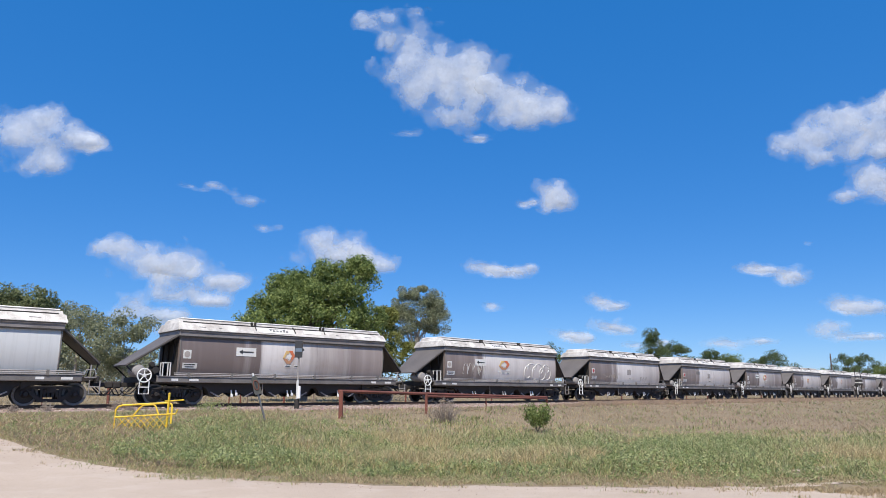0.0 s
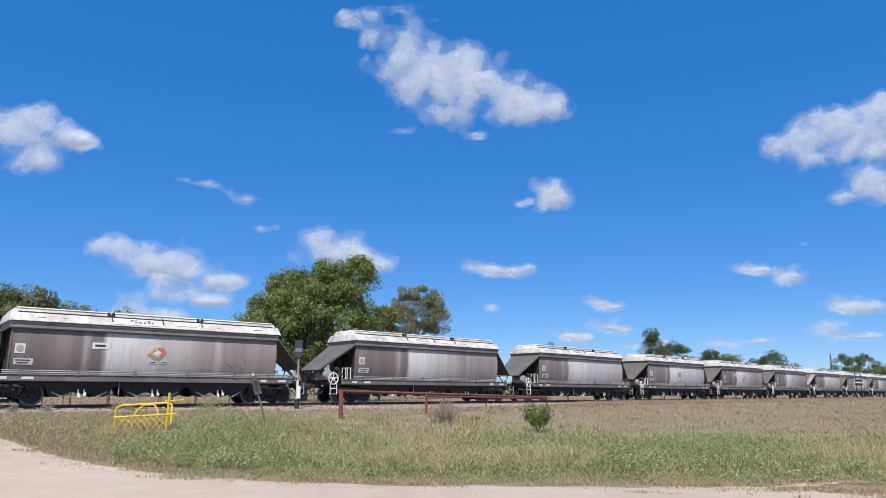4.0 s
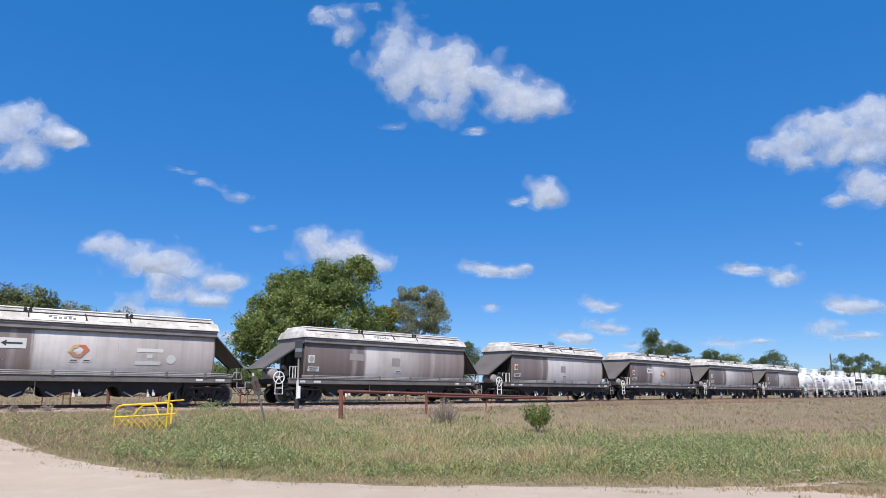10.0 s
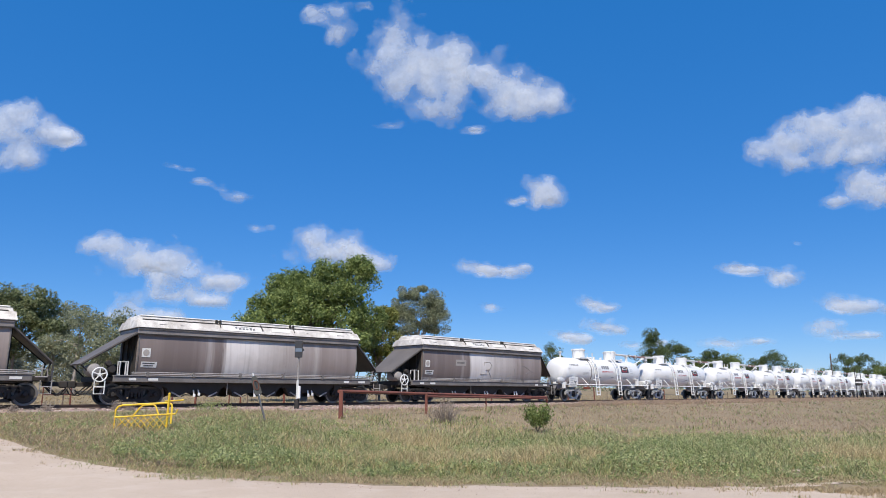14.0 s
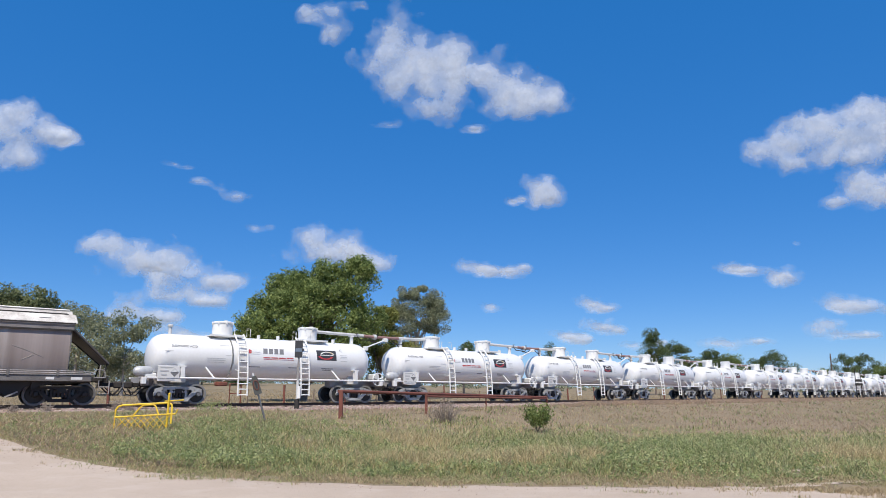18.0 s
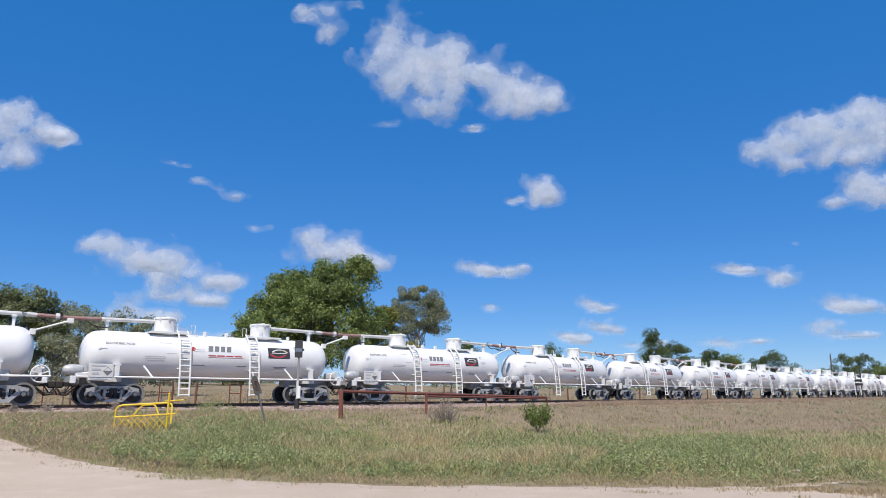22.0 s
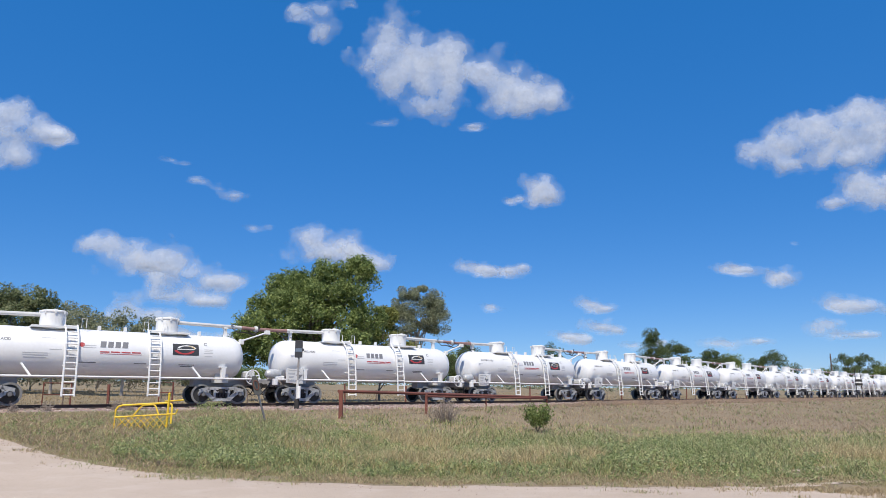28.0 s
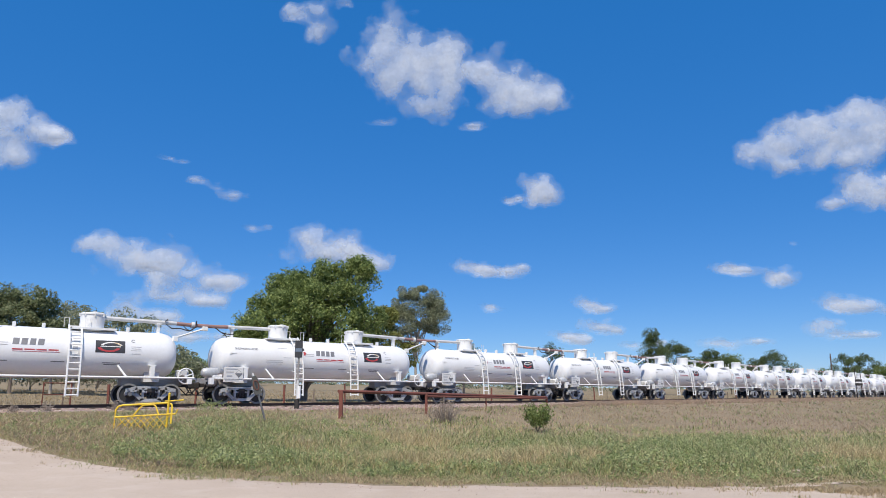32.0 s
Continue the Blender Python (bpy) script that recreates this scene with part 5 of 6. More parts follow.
FAR = [  # bearing, distance, height, width, leaf
    (-372, 130, 8.0, 9, 1), (-345, 150, 7.5, 10, 1), (-315, 150, 6.5, 9, 0), (-290, 160, 6.5, 12, 1), (30, 120, 10.0, 7.5, 0), (12, 130, 8.5, 8, 1), (158, 125, 10.6, 5.0, 0),
    (304, 160, 15.9, 8.5, 2), (335, 165, 13.5, 9.0, 0), (356, 165, 9.5, 8, 1), (291, 175, 9.0, 9, 0),
    (388, 200, 13.2, 13, 2), (412, 205, 12.4, 12, 1), (440, 210, 9, 9, 1), (471, 190, 13.0, 11.0, 0), (455, 190, 11.0, 6.0, 0),
    (548, 230, 9.5, 8, 1), (580, 190, 12.6, 8.0, 0), (606, 195, 12.8, 8, 0), (634, 190, 9.2, 8.5, 1), (656, 190, 10.5, 9, 0), (690, 200, 12, 12, 0), (740, 190, 12, 13, 1),
]
for i, (b, dist, h, wd, kind) in enumerate(FAR):
    tree(seen_at(b, dist), dist, h, wd, .3 if h > 9 else .12, 20 + i, (M_LEAF_FAR, M_LEAF, M_LEAF_FAR)[kind],
         ("distant dark green gum tree beyond the railway", "distant low grey-green tree beyond the railway", "tall distant gum tree with tiered crown")[kind],
         15000, wd * .0145, 60, .30, .22,
         lobes=[(-.05, 0, .9, .16), (.08, 0, .72, .3), (-.12, 0, .62, .26), (.2, 0, .55, .25)] if kind == 2 else None)


def build_far_scrub():
    """The low bush that closes the paddock, too far to tell its trees apart."""
    rng = np.random.default_rng(77)
    cs, rs = [], []
    for i in range(1100):
        b = rng.uniform(-1.2, 1.5)
        dist = rng.uniform(185, 290) if b < .3 else rng.uniform(330, 480)
        x = b * dist
        h = (1.5 + 5.0 * max(0.0, .45 + 1.1 * noise.noise((b * 7, 2, 0)))) * rng.uniform(.4, 1)
        cs.append((x, dist, ground_z(x, dist) - .3 + h * rng.uniform(.1, .8)))
        rs.append(rng.uniform(.9, 2.4))
    v, f = leaves(rng, np.array(cs), np.array(rs), 34000, .42)
    tagged(new("far_scrub", fast_mesh("far_scrub", v, f, M_LEAF_GREY)), "far grey-green belt of low bushland", "bushland", kind="stuff")


build_far_scrub()


# ---- grass ----
def blades(rng, xs, ys, h, w, bend, material, name, label, lift=0.0):
    n = len(xs)
    zs = ground_zs(xs, ys) - 0.02 + lift
    base = np.stack((xs, ys, zs), 1)
    an = rng.uniform(0, math.tau, n)
    side = np.stack((np.cos(an), np.sin(an), np.zeros(n)), 1) * (w * 0.5)[:, None]
    dr = rng.uniform(0, math.tau, n)
    lean = np.stack((np.cos(dr), np.sin(dr), np.zeros(n)), 1) * (h * bend * rng.uniform(.2, 1, n))[:, None]
    up = np.array((0, 0, 1.0))
    mid = base + lean * .35 + up * (h * .6)[:, None]
    tip = base + lean + up * (h * rng.uniform(.8, 1, n))[:, None]
    v = np.stack((base - side, base + side, mid + side * .7, mid - side * .7, tip), 1).reshape(-1, 3)
    i = np.arange(n) * 5
    quad = np.stack((i, i + 1, i + 2, i + 3), 1)
    tri = np.stack((i + 3, i + 2, i + 4), 1)
    f3 = np.concatenate((quad[:, [0, 1, 2]], quad[:, [0, 2, 3]], tri))
    ob = new(name, fast_mesh(name, v, f3, material))
    return tagged(ob, label, "grass", kind="stuff")


NEAR_LINE = (LINE_S > -90) & (LINE_S < 160)


def sides(xs, ys):
    """side_of_line for many points of the verge at once."""
    P, N = LINE_P[NEAR_LINE], LINE_N[NEAR_LINE]
    out = np.zeros(len(xs))
    for k in range(0, len(xs), 40000):
        q = np.stack((xs[k:k + 40000], ys[k:k + 40000]), 1)
        i = ((q[:, None, :] - P[None]) ** 2).sum(2).argmin(1)
        out[k:k + 40000] = ((q - P[i]) * N[i]).sum(1)
    return out


def ground_zs(xs, ys):
    d = sides(xs, ys)

    def soft(a, b, x):
        t = np.clip((x - a) / (b - a), 0, 1)
        return t * t * (3 - 2 * t)

    z = np.where(d > 0, .80 * (1 - soft(5.0, 19.0, d)), .80 + 4.4 * soft(2, 190, -d))
    lumps = np.array([noise.noise((x * 0.15, y * 0.15, 0)) for x, y in zip(xs, ys)])
    return z + .05 * lumps * soft(3.0, 6.0, np.abs(d))


EDGE_X = np.arange(-110.0, 110.0, .05)
EDGE_Y = np.array([road_edge(x) for x in EDGE_X])


def scatter(rng, n, near, far):
    """Places on the grass between road and railway and a strip beyond, thinning with distance."""
    u = rng.uniform(0, 1, n)
    ys = near * (far / near) ** u
    xs = rng.uniform(-0.80, 0.78, n) * ys
    return xs, ys, sides(xs, ys), ys - np.interp(xs, EDGE_X, EDGE_Y)


LATTICE = np.random.default_rng(3).uniform(-1, 1, (256, 256))


def fbm(xs, ys, f, seed):
    """Three octaves of smooth lattice noise."""
    out = np.zeros(len(xs))
    for k in range(3):
        x, y = xs * f * 2 ** k + seed * 17.3, ys * f * 2 ** k + seed * 5.7
        i, j = np.floor(x).astype(int), np.floor(y).astype(int)
        a, b = x - i, y - j
        a, b = a * a * (3 - 2 * a), b * b * (3 - 2 * b)
        g = lambda p, q: LATTICE[p % 256, q % 256]
        out += .5 ** k * ((g(i, j) * (1 - a) + g(i + 1, j) * a) * (1 - b) + (g(i, j + 1) * (1 - a) + g(i + 1, j + 1) * a) * b)
    return out * .75


# patches of the verge: x, y, half widths, strength
LUSH = [(-2.7, 19.6, 1.7, 2.4, .85), (-6.2, 19.0, 2.6, 3.2, 1.0), (-3.4, 15.6, 2.2, 1.9, .95), (-1.6, 17.6, 2.2, 2.2, .55), (.4, 13.9, 1.8, .8, .6), (3.4, 14.4, 1.0, 1.0, .85),
        (5.9, 17.2, 2.0, 3.0, 1.0), (4.4, 21.5, 2.6, 2.6, .6), (7.4, 20.5, 2.6, 2.2, .9), (4.2, 17.2, .9, .9, 1.0), (-8.6, 18.2, 1.8, 1.8, .45), (7.6, 15.6, 1.3, 1.5, .6), (10, 22, 3, 4, .35)]
STRAW = [(.7, 15.6, 2.0, 1.3, 1.0), (2.5, 16.4, 1.3, 1.5, .9), (-1.3, 15.2, 1.2, 1.0, .7), (4.6, 15.2, .8, .9, .4), (-1.0, 20.5, 3.0, 2.2, .55), (9.5, 17.5, 1.6, 2.0, .2), (1.5, 23, 3, 3, .5)]


def patch(xs, ys, spots):
    out = np.zeros(len(xs))
    for x, y, a, b, k in spots:
        out = np.maximum(out, k * np.exp(-((xs - x) / a) ** 2 * .7 - ((ys - y) / b) ** 2 * .7))
    return out


RUTS = (((6.6, 13.9), (11.5, 16.8)), ((5.2, 11.7), (10.5, 14.0)))


def build_ruts():
    """Two worn wheel ruts that leave the road over the grass."""
    for k, ((ax, ay), (bx, by)) in enumerate(RUTS):
        verts, faces, n = [], [], 46
        nx, ny = ay - by, bx - ax
        l = math.hypot(nx, ny)
        for i in range(n + 1):
            f = i / n
            x, y = ax + (bx - ax) * f, ay + (by - ay) * f + .12 * math.sin(f * 5 + k)
            w = (.13 + .10 * noise.noise((f * 9, k * 4, 1)) + .05 * noise.noise((f * 31, k, 2))) * min(1, f * 6 + .2) * (1.15 - f * .5)
            for q in (-w, w):
                X, Y = x + nx / l * q, y + ny / l * q
                verts.append((X, Y, ground_z(X, Y) + .012))
        faces = [(2 * i, 2 * i + 2, 2 * i + 3, 2 * i + 1) for i in range(n)]
        tagged(quads("wheel_rut", verts, faces, M_ROAD), "pale bare wheel rut worn through the grass", "rut", kind="structure")


build_ruts()


def build_grass():
    rng = np.random.default_rng(11)
    xs, ys, d, e = scatter(rng, 290000, 11.0, 125)
    big, small = fbm(xs, ys, .16, 1.5), fbm(xs, ys, .8, 7.5)
    tiny = fbm(xs, ys, 2.6, 4.5)
    shoulder = 3.1 + 1.0 * np.clip((24 - np.hypot(xs + 9, ys - 29)) / 8, 0, 1)
    ok = (d > shoulder) & (d < 40) & (e + .5 * small > .02)
    # two old wheel tracks leave the road on the right
    for (ax, ay), (bx, by) in RUTS:
        l2 = (bx - ax) ** 2 + (by - ay) ** 2
        f = np.clip(((xs - ax) * (bx - ax) + (ys - ay) * (by - ay)) / l2, 0, 1)
        off = np.hypot(xs - ax - f * (bx - ax), ys - ay - f * (by - ay))
        ok &= ~((off < .15 + .14 * small) & (rng.uniform(0, 1, len(xs)) < .88))
    lush, straw = patch(xs, ys, LUSH), patch(xs, ys, STRAW)
    low = np.clip(1.2 - e, 0, 1)                      # worn strip beside the road
    brown = np.clip((9 - d) / 4, 0, 1) + np.clip((ys - 25) / 8, 0, 1)
    pg = np.clip(.54 - .04 * np.clip((xs - 5) / 4, 0, 1) - .10 * np.clip((-8 - xs) / 4, 0, 1) + lush * .50 + big * .35 + small * .40 + tiny * .35 - straw * .40 - np.clip(brown, 0, 1) * .52, .04, .92)
    pr = np.clip(brown * .84 + .10 + big * .1 - lush * .2, 0.02, .96)
    u = rng.uniform(0, 1, len(xs))
    a = ok & (u < pg)
    b = ok & ~a & (rng.uniform(0, 1, len(xs)) < pr)
    c = ok & ~a & ~b
    tall = np.clip(.40 + .75 * np.maximum(lush, straw) + .35 * small + .25 * tiny, .22, 1.5)
    grow = np.clip(e / 2.4, .15, 1) * tall * np.where((np.abs(xs + 8.3) < 1.4) & (np.abs(ys - 18.9) < 1.9), .55, 1)
    far = np.maximum(1.0, ys / 17)

    def make(m, h0, h1, w, bend, mat, name, label):
        r = rng.uniform(h0, h1, m.sum()) * grow[m]
        blades(rng, xs[m], ys[m], r, w * far[m] * rng.uniform(.6, 1.4, m.sum()), bend, mat, name, label)

    make(a, .12, .38, .021, 1.3, M_GRASS_GREEN, "green_grass", "green weedy grass between road and railway")
    make(c, .14, .42, .010, 1.1, M_GRASS_DRY, "dry_grass", "straw-coloured dry grass stalks among the green")
    make(b, .14, .40, .010, 1.0, M_GRASS_RED, "seeding_grass", "reddish-brown seeding grass along the railway")
    # short worn turf that frays out over the road's edge
    n = 190000
    xs = rng.uniform(-18, 10.5, n)
    edge = np.interp(xs, EDGE_X, EDGE_Y)
    reach = .95 + .45 * np.clip((xs - 1) / 4, 0, 1)
    e = rng.uniform(-1, 1.9, n)
    ys = edge + np.where(e < 0, e * reach, e)
    frays = .6 * fbm(xs * .7, ys * 1.8, .9, 2.2) + .7 * fbm(xs, ys * 1.5, 2.6, 6.2)
    ok = (frays + rng.uniform(-.2, .2, n) > np.where(e < 0, .10 - e * .48, .02 - e * .55)) & (ys > 9) & (rng.uniform(0, 1, n) < np.clip(.55 + e, .3, 1))
    x2, y2 = rng.uniform(4.8, 8.8, 26000), rng.uniform(8.8, 11.6, 26000)
    f2 = fbm(x2 * .6, y2 * 1.6, .9, 2.2) + .5 * fbm(x2, y2, 3.0, 6.2)
    k2 = f2 + np.clip((x2 - 6.1) * .45, -.8, .4) + np.clip((10.9 - y2) * .9, -1, .3) + rng.uniform(-.4, .25, 26000) > .05
    xs, ys = np.concatenate((xs[ok], x2[k2])), np.concatenate((ys[ok], y2[k2]))
    u = rng.uniform(0, 1, len(xs)) + .5 * fbm(xs, ys, .7, 8.8) - .12
    for m, mat, name, label in ((u > .5, M_GRASS_GREEN, "verge_turf", "short worn green turf along the dirt road"),
                                (u <= .5, M_PADDOCK, "verge_stubble", "short brown dead grass along the dirt road")):
        k = m.sum()
        blades(rng, xs[m], ys[m], rng.uniform(.03, .09, k), rng.uniform(.007, .015, k), 1.4, mat, name, label,
               np.where(ys[m] < np.interp(xs[m], EDGE_X, EDGE_Y), .04, 0))
    # low mixed turf round the gate and the left end of the verge
    n = 95000
    ys = rng.uniform(14.5, 30, n)
    xs = rng.uniform(-.82, -.22, n) * ys
    d, e = sides(xs, ys), ys - np.interp(xs, EDGE_X, EDGE_Y)
    ok = (d > 3.4 + .5 * fbm(xs, ys, .8, 2.7)) & (e > .25)
    xs, ys = xs[ok], ys[ok]
    u = rng.uniform(0, 1, len(xs)) + .35 * fbm(xs, ys, .7, 4.4)
    for m, mat, name, label in ((u > .62, M_GRASS_GREEN, "low_green_turf", "low green turf round the yellow gate"),
                                ((u <= .62) & (u > .42), M_GRASS_DRY, "low_dry_turf", "low straw-coloured turf round the yellow gate"),
                                (u <= .42, M_GRASS_RED, "low_brown_turf", "low brown seeding turf round the yellow gate")):
        k = m.sum()
        blades(rng, xs[m], ys[m], rng.uniform(.05, .17, k), rng.uniform(.010, .019, k), 1.3, mat, name, label)
    # straw tussocks by the road
    n = 900
    cx, cy = rng.uniform(-4.5, 11, n), rng.uniform(13.4, 22, n)
    keep = patch(cx, cy, STRAW) + .5 * fbm(cx, cy, .5, 9.1) > .34
    cx, cy = cx[keep], cy[keep]
    m = 46
    bx = np.repeat(cx, m) + rng.normal(0, .16, len(cx) * m)
    by = np.repeat(cy, m) + rng.normal(0, .12, len(cx) * m)
    blades(rng, bx, by, rng.uniform(.16, .50, len(bx)), rng.uniform(.005, .012, len(bx)), 1.1, M_GRASS_DRY, "straw_clumps", "pale straw tussocks bleached by the sun")
    # seeding grass right up to the sleepers where the line runs off
    ss, off = -14 + 150 * rng.uniform(0, 1, 60000) ** 1.25, 1.55 + 4.5 * rng.uniform(0, 1, 60000) ** 1.2
    keep = ss + 6 * fbm(ss, off, .3, 6.6) + (off - 1.5) * 3.5 > -2
    ss, off = ss[keep], off[keep]
    at = np.array([beside(a, b)[:2] for a, b in zip(ss, off)])
    far2 = np.maximum(1.0, at[:, 1] / 30)
    blades(rng, at[:, 0], at[:, 1], rng.uniform(.12, .32, len(ss)), .011 * far2 * rng.uniform(.6, 1.4, len(ss)), .9, M_GRASS_RED, "trackside_grass",
           "reddish seeding grass crowding the railway's shoulder", np.where(off < 3.5, .06, .0))
    # tufts past the track
    xs, ys, d, e = scatter(rng, 62000, 24, 150)
    ok = (d < -2.6) & (d > -75)
    xs, ys = xs[ok], ys[ok]
    h = rng.uniform(.08, .20, len(xs))
    blades(rng, xs, ys, h, .02 * ys / 17, .7, M_PADDOCK, "paddock_grass", "pale dry paddock grass behind the railway")
    # broad-leaved weeds in the lush patches
    xs, ys, d, e = scatter(rng, 16000, 12.4, 30)
    w = patch(xs, ys, LUSH) + .6 * fbm(xs, ys, .6, 3.5) + .5 * fbm(xs, ys, 1.9, 5.5)
    w += .30 * np.exp(-((xs - .5) / 5.5) ** 2 - ((ys - 15.6) / 2.2) ** 2)
    ok = (d > 6) & (e > .7) & (w + rng.uniform(-.75, .75, len(xs)) > .72) & ~((xs > -10) & (xs < -7.6) & (ys > 17) & (ys < 21))
    cs = [(x, y, ground_z(x, y) + .05 + .22 * min(1.2, max(0.0, q - .3))) for x, y, q in zip(xs[ok], ys[ok], w[ok])]
    for mx, my, mr, mh, n in ((-9.2, 28.0, .55, .45, 60), (4.25, 16.8, .5, .38, 70), (-4.9, 21.2, .6, .30, 60), (1.2, 18.6, .7, .34, 60), (-1.5, 18.4, .6, .30, 50), (6.8, 18.0, .7, .3, 60)):
        for a, b, c in rng.normal(size=(n, 3)):
            x, y = mx + a * mr, my + b * mr
            cs.append((x, y, ground_z(x, y) + mh * (.45 + .3 * c) * math.exp(-.35 * (a * a + b * b)) + .05))
    rs = rng.uniform(.06, .18, len(cs))
    v, f = leaves(rng, np.array(cs), rs, 64000, .030)
    tagged(new("weeds", fast_mesh("weeds", v, f, M_WEED)), "low broad-leaved green weeds in the grass", "weeds", kind="stuff")


build_grass()


def sapling(x, y, h, wd, seed, label):
    rng = np.random.default_rng(seed)
    t = tagged(new("shrub"), label, "shrub")
    z = ground_z(x, y)
    t.location = (x, y, z - .03)
    bm = BM()
    tips = []
    for i in range(9):
        a = rng.uniform(0, math.tau)
        p = Vector((math.cos(a) * wd * .42 * rng.uniform(.2, 1), math.sin(a) * wd * .42 * rng.uniform(.2, 1), h * rng.uniform(.5, .95)))
        tube(bm, [(0, 0, 0), p * .5 + Vector((0, 0, .08)), p], .012, 5)
        tips += [p, p * .7 + Vector((0, 0, .05))]
    part("stems", bm, M_BARK, t)
    v, f = leaves(rng, np.array([tuple(p) for p in tips]), np.full(len(tips), wd * .24), 2600, .042, 1)
    c = new("foliage", fast_mesh("foliage", v, f, M_LEAF))
    c.parent = t
    return t


sapling(3.42, 25.6, .94, 1.0, 4, "leafy dark green sapling standing in the grass")


M_TWIG = painted("dry_twigs", (0.27, 0.22, 0.18), (0.38, 0.32, 0.27), .6, .9)


def dead_bush(x, y, h, wd, seed):
    rng = np.random.default_rng(seed)
    t = tagged(new("dead_bush"), "tangled grey-brown dry bush beside the railway", "shrub")
    t.location = (x, y, ground_z(x, y) - .03)
    for k in range(24 if h > .7 else 6):
        bm = BM()
        for i in range(9):
            a = rng.uniform(0, math.tau)
            ra = rng.uniform(.05, .6)
            p = Vector((math.cos(a) * wd * ra, math.sin(a) * wd * ra, h * rng.uniform(.3, 1.05) * (1.15 - ra)))
            q = p + Vector((rng.uniform(-.2, .2), rng.uniform(-.2, .2), rng.uniform(-.05, .15)))
            o = Vector((p.x * rng.uniform(.2, .9), p.y * rng.uniform(.2, .9), 0))
            tube(bm, [o, o.lerp(p, .55), p, q], .007, 4)
        part("twig_spray", bm, M_TWIG, t)


dead_bush(.05, 27.4, .88, 1.2, 8)
for i, (s_, o_, h_, w_) in enumerate(((-42.6, 2.2, .45, .5), (-41.9, 2.5, .35, .4), (-40.8, 2.1, .40, .5), (-38.4, 2.3, .5, .4), (-37.9, 2.6, .35, .45), (-26.0, -3.5, .6, .7), (-34.5, -3.4, .55, .6))):
    q_ = beside(s_, o_)
    dead_bush(q_.x, q_.y, h_, w_, 30 + i)


# ---- posts, gates, signals ----
def build_yellow_gate():
    y0 = 22.0
    g = tagged(new("gate"), "leaning yellow tubular steel gate with a mesh panel", "gate")
    near = .936
    g.matrix_basis = pose(-9.35 * near, y0 * near, 1.5 + (ground_z(-9.35, y0) - .13 - 1.5) * near, -12, -3, 4) @ Matrix.Scale(near, 4)
    bm = BM()
    tube(bm, [(-.86, 0, 0), (-.86, 0, .58), (-.80, 0, .68), (-.68, 0, .72), (.74, 0, .72), (.84, 0, .66), (.86, 0, .56), (.86, 0, .06)], .032, 8)
    part("gate_frame", bm, M_GATE, g)
    part("mid_rail", tube(BM(), [(-.86, 0, .36), (.98, 0, .36), (1.04, 0, .5)], .028, 8), M_GATE, g)
    part("brace", tube(BM(), [(-.32, .0, .36), (-.12, 0, .62), (-.02, 0, .69), (.28, 0, .69), (.36, 0, .62), (.46, 0, .36)], .026, 8), M_GATE, g)
    part("latch_bar", tube(BM(), [(.62, -.02, .77), (1.22, -.02, .78)], .022, 6), M_GATE, g)
    for k in range(9):
        x = -.78 + k * .19
        if x < .44:
            part("mesh_wire", tube(BM(), [(x, 0, .36), (x + .24, .01, .12), (x + .44, .02, -.14)], .010, 5), M_GATE, g)
        if x < .58:
            part("mesh_wire", tube(BM(), [(x + .3, 0.012, .36), (x + .06, .022, .12), (x - .09, .03, -.12)], .010, 5), M_GATE, g)
    p = tagged(new("gate_post"), "short yellow painted steel post by the gate", "post")
    p.location = (-8.66 * near, 22.15 * near, 1.5 + (ground_z(-8.66, 22.15) - .05 - 1.5) * near)
    part("pipe", tube(BM(), [(0, 0, -.15), (0.02, 0, .90)], .032, 10), M_GATE, p)
    part("cap", lathe(BM(), [(.036, .89), (.039, .91), (.02, .94)], 10, "z", (0.02, 0, 0)), M_GATE, p)


def build_rusty_fence():
    g = tagged(new("pipe_fence"), "rusty red-brown pipe rail fence on square posts", "fence")
    a, b = (-3.86, 26.6), (5.9, 40.0)
    at = lambda f: (a[0] + (b[0] - a[0]) * f, a[1] + (b[1] - a[1]) * f)
    for f, h, r in ((0.0, 1.64, .075), (.32, 1.56, .06), (.614, 1.45, .03), (1.0, 1.36, .05)):
        x, y = at(f)
        part("post", box(BM(), x - r, x + r, y - r, y + r, ground_z(x, y) - .1, h, .012), M_RUST, g)
    (x0, y0), (x1, y1) = at(0), at(1)
    part("rail", tube(BM(), [(x0 - .1, y0 - .03, 1.62), (x1, y1, 1.34)], .062, 8), M_RUST, g)
    xm, ym = at(.32)
    part("rail", tube(BM(), [(xm, ym - .06, 1.42), (x1, y1 - .06, 1.27)], .045, 8), M_RUST, g)


def build_sign():
    g = tagged(new("trackside_sign"), "small grey sign plate with a ring on a leaning post", "sign")
    x, y = -6.02, 24.0
    g.matrix_basis = pose(x, y, ground_z(x, y), -2, -18, 35)
    part("post", box(BM(), -.03, .03, -.02, .02, -.1, 1.62, .006), M_STEEL, g)
    bm = BM()
    prism(bm, [(-.11, .98), (.12, .98), (.13, 1.06), (.11, 1.5), (.06, 1.62), (-.06, 1.62), (-.11, 1.5), (-.13, 1.06)], "y", -.045, -.028)
    plate = part("plate", bm, M_DULL, g, "weathered dark grey plate")
    bm = BM()
    n = 24
    tube(bm, [(.085 * math.cos(i * math.tau / n), -.05, 1.30 + .16 * math.sin(i * math.tau / n)) for i in range(n)], .018, 5, True)
    part("ring", bm, M_RUST, plate, "faded dark red ring")
    part("mark", box(BM(), -.025, .025, -.054, -.046, 1.2, 1.4), M_BLACK, plate)
    part("finial", box(BM(), -.03, .03, -.03, .03, 1.60, 1.72), M_SIGNWHITE, g)


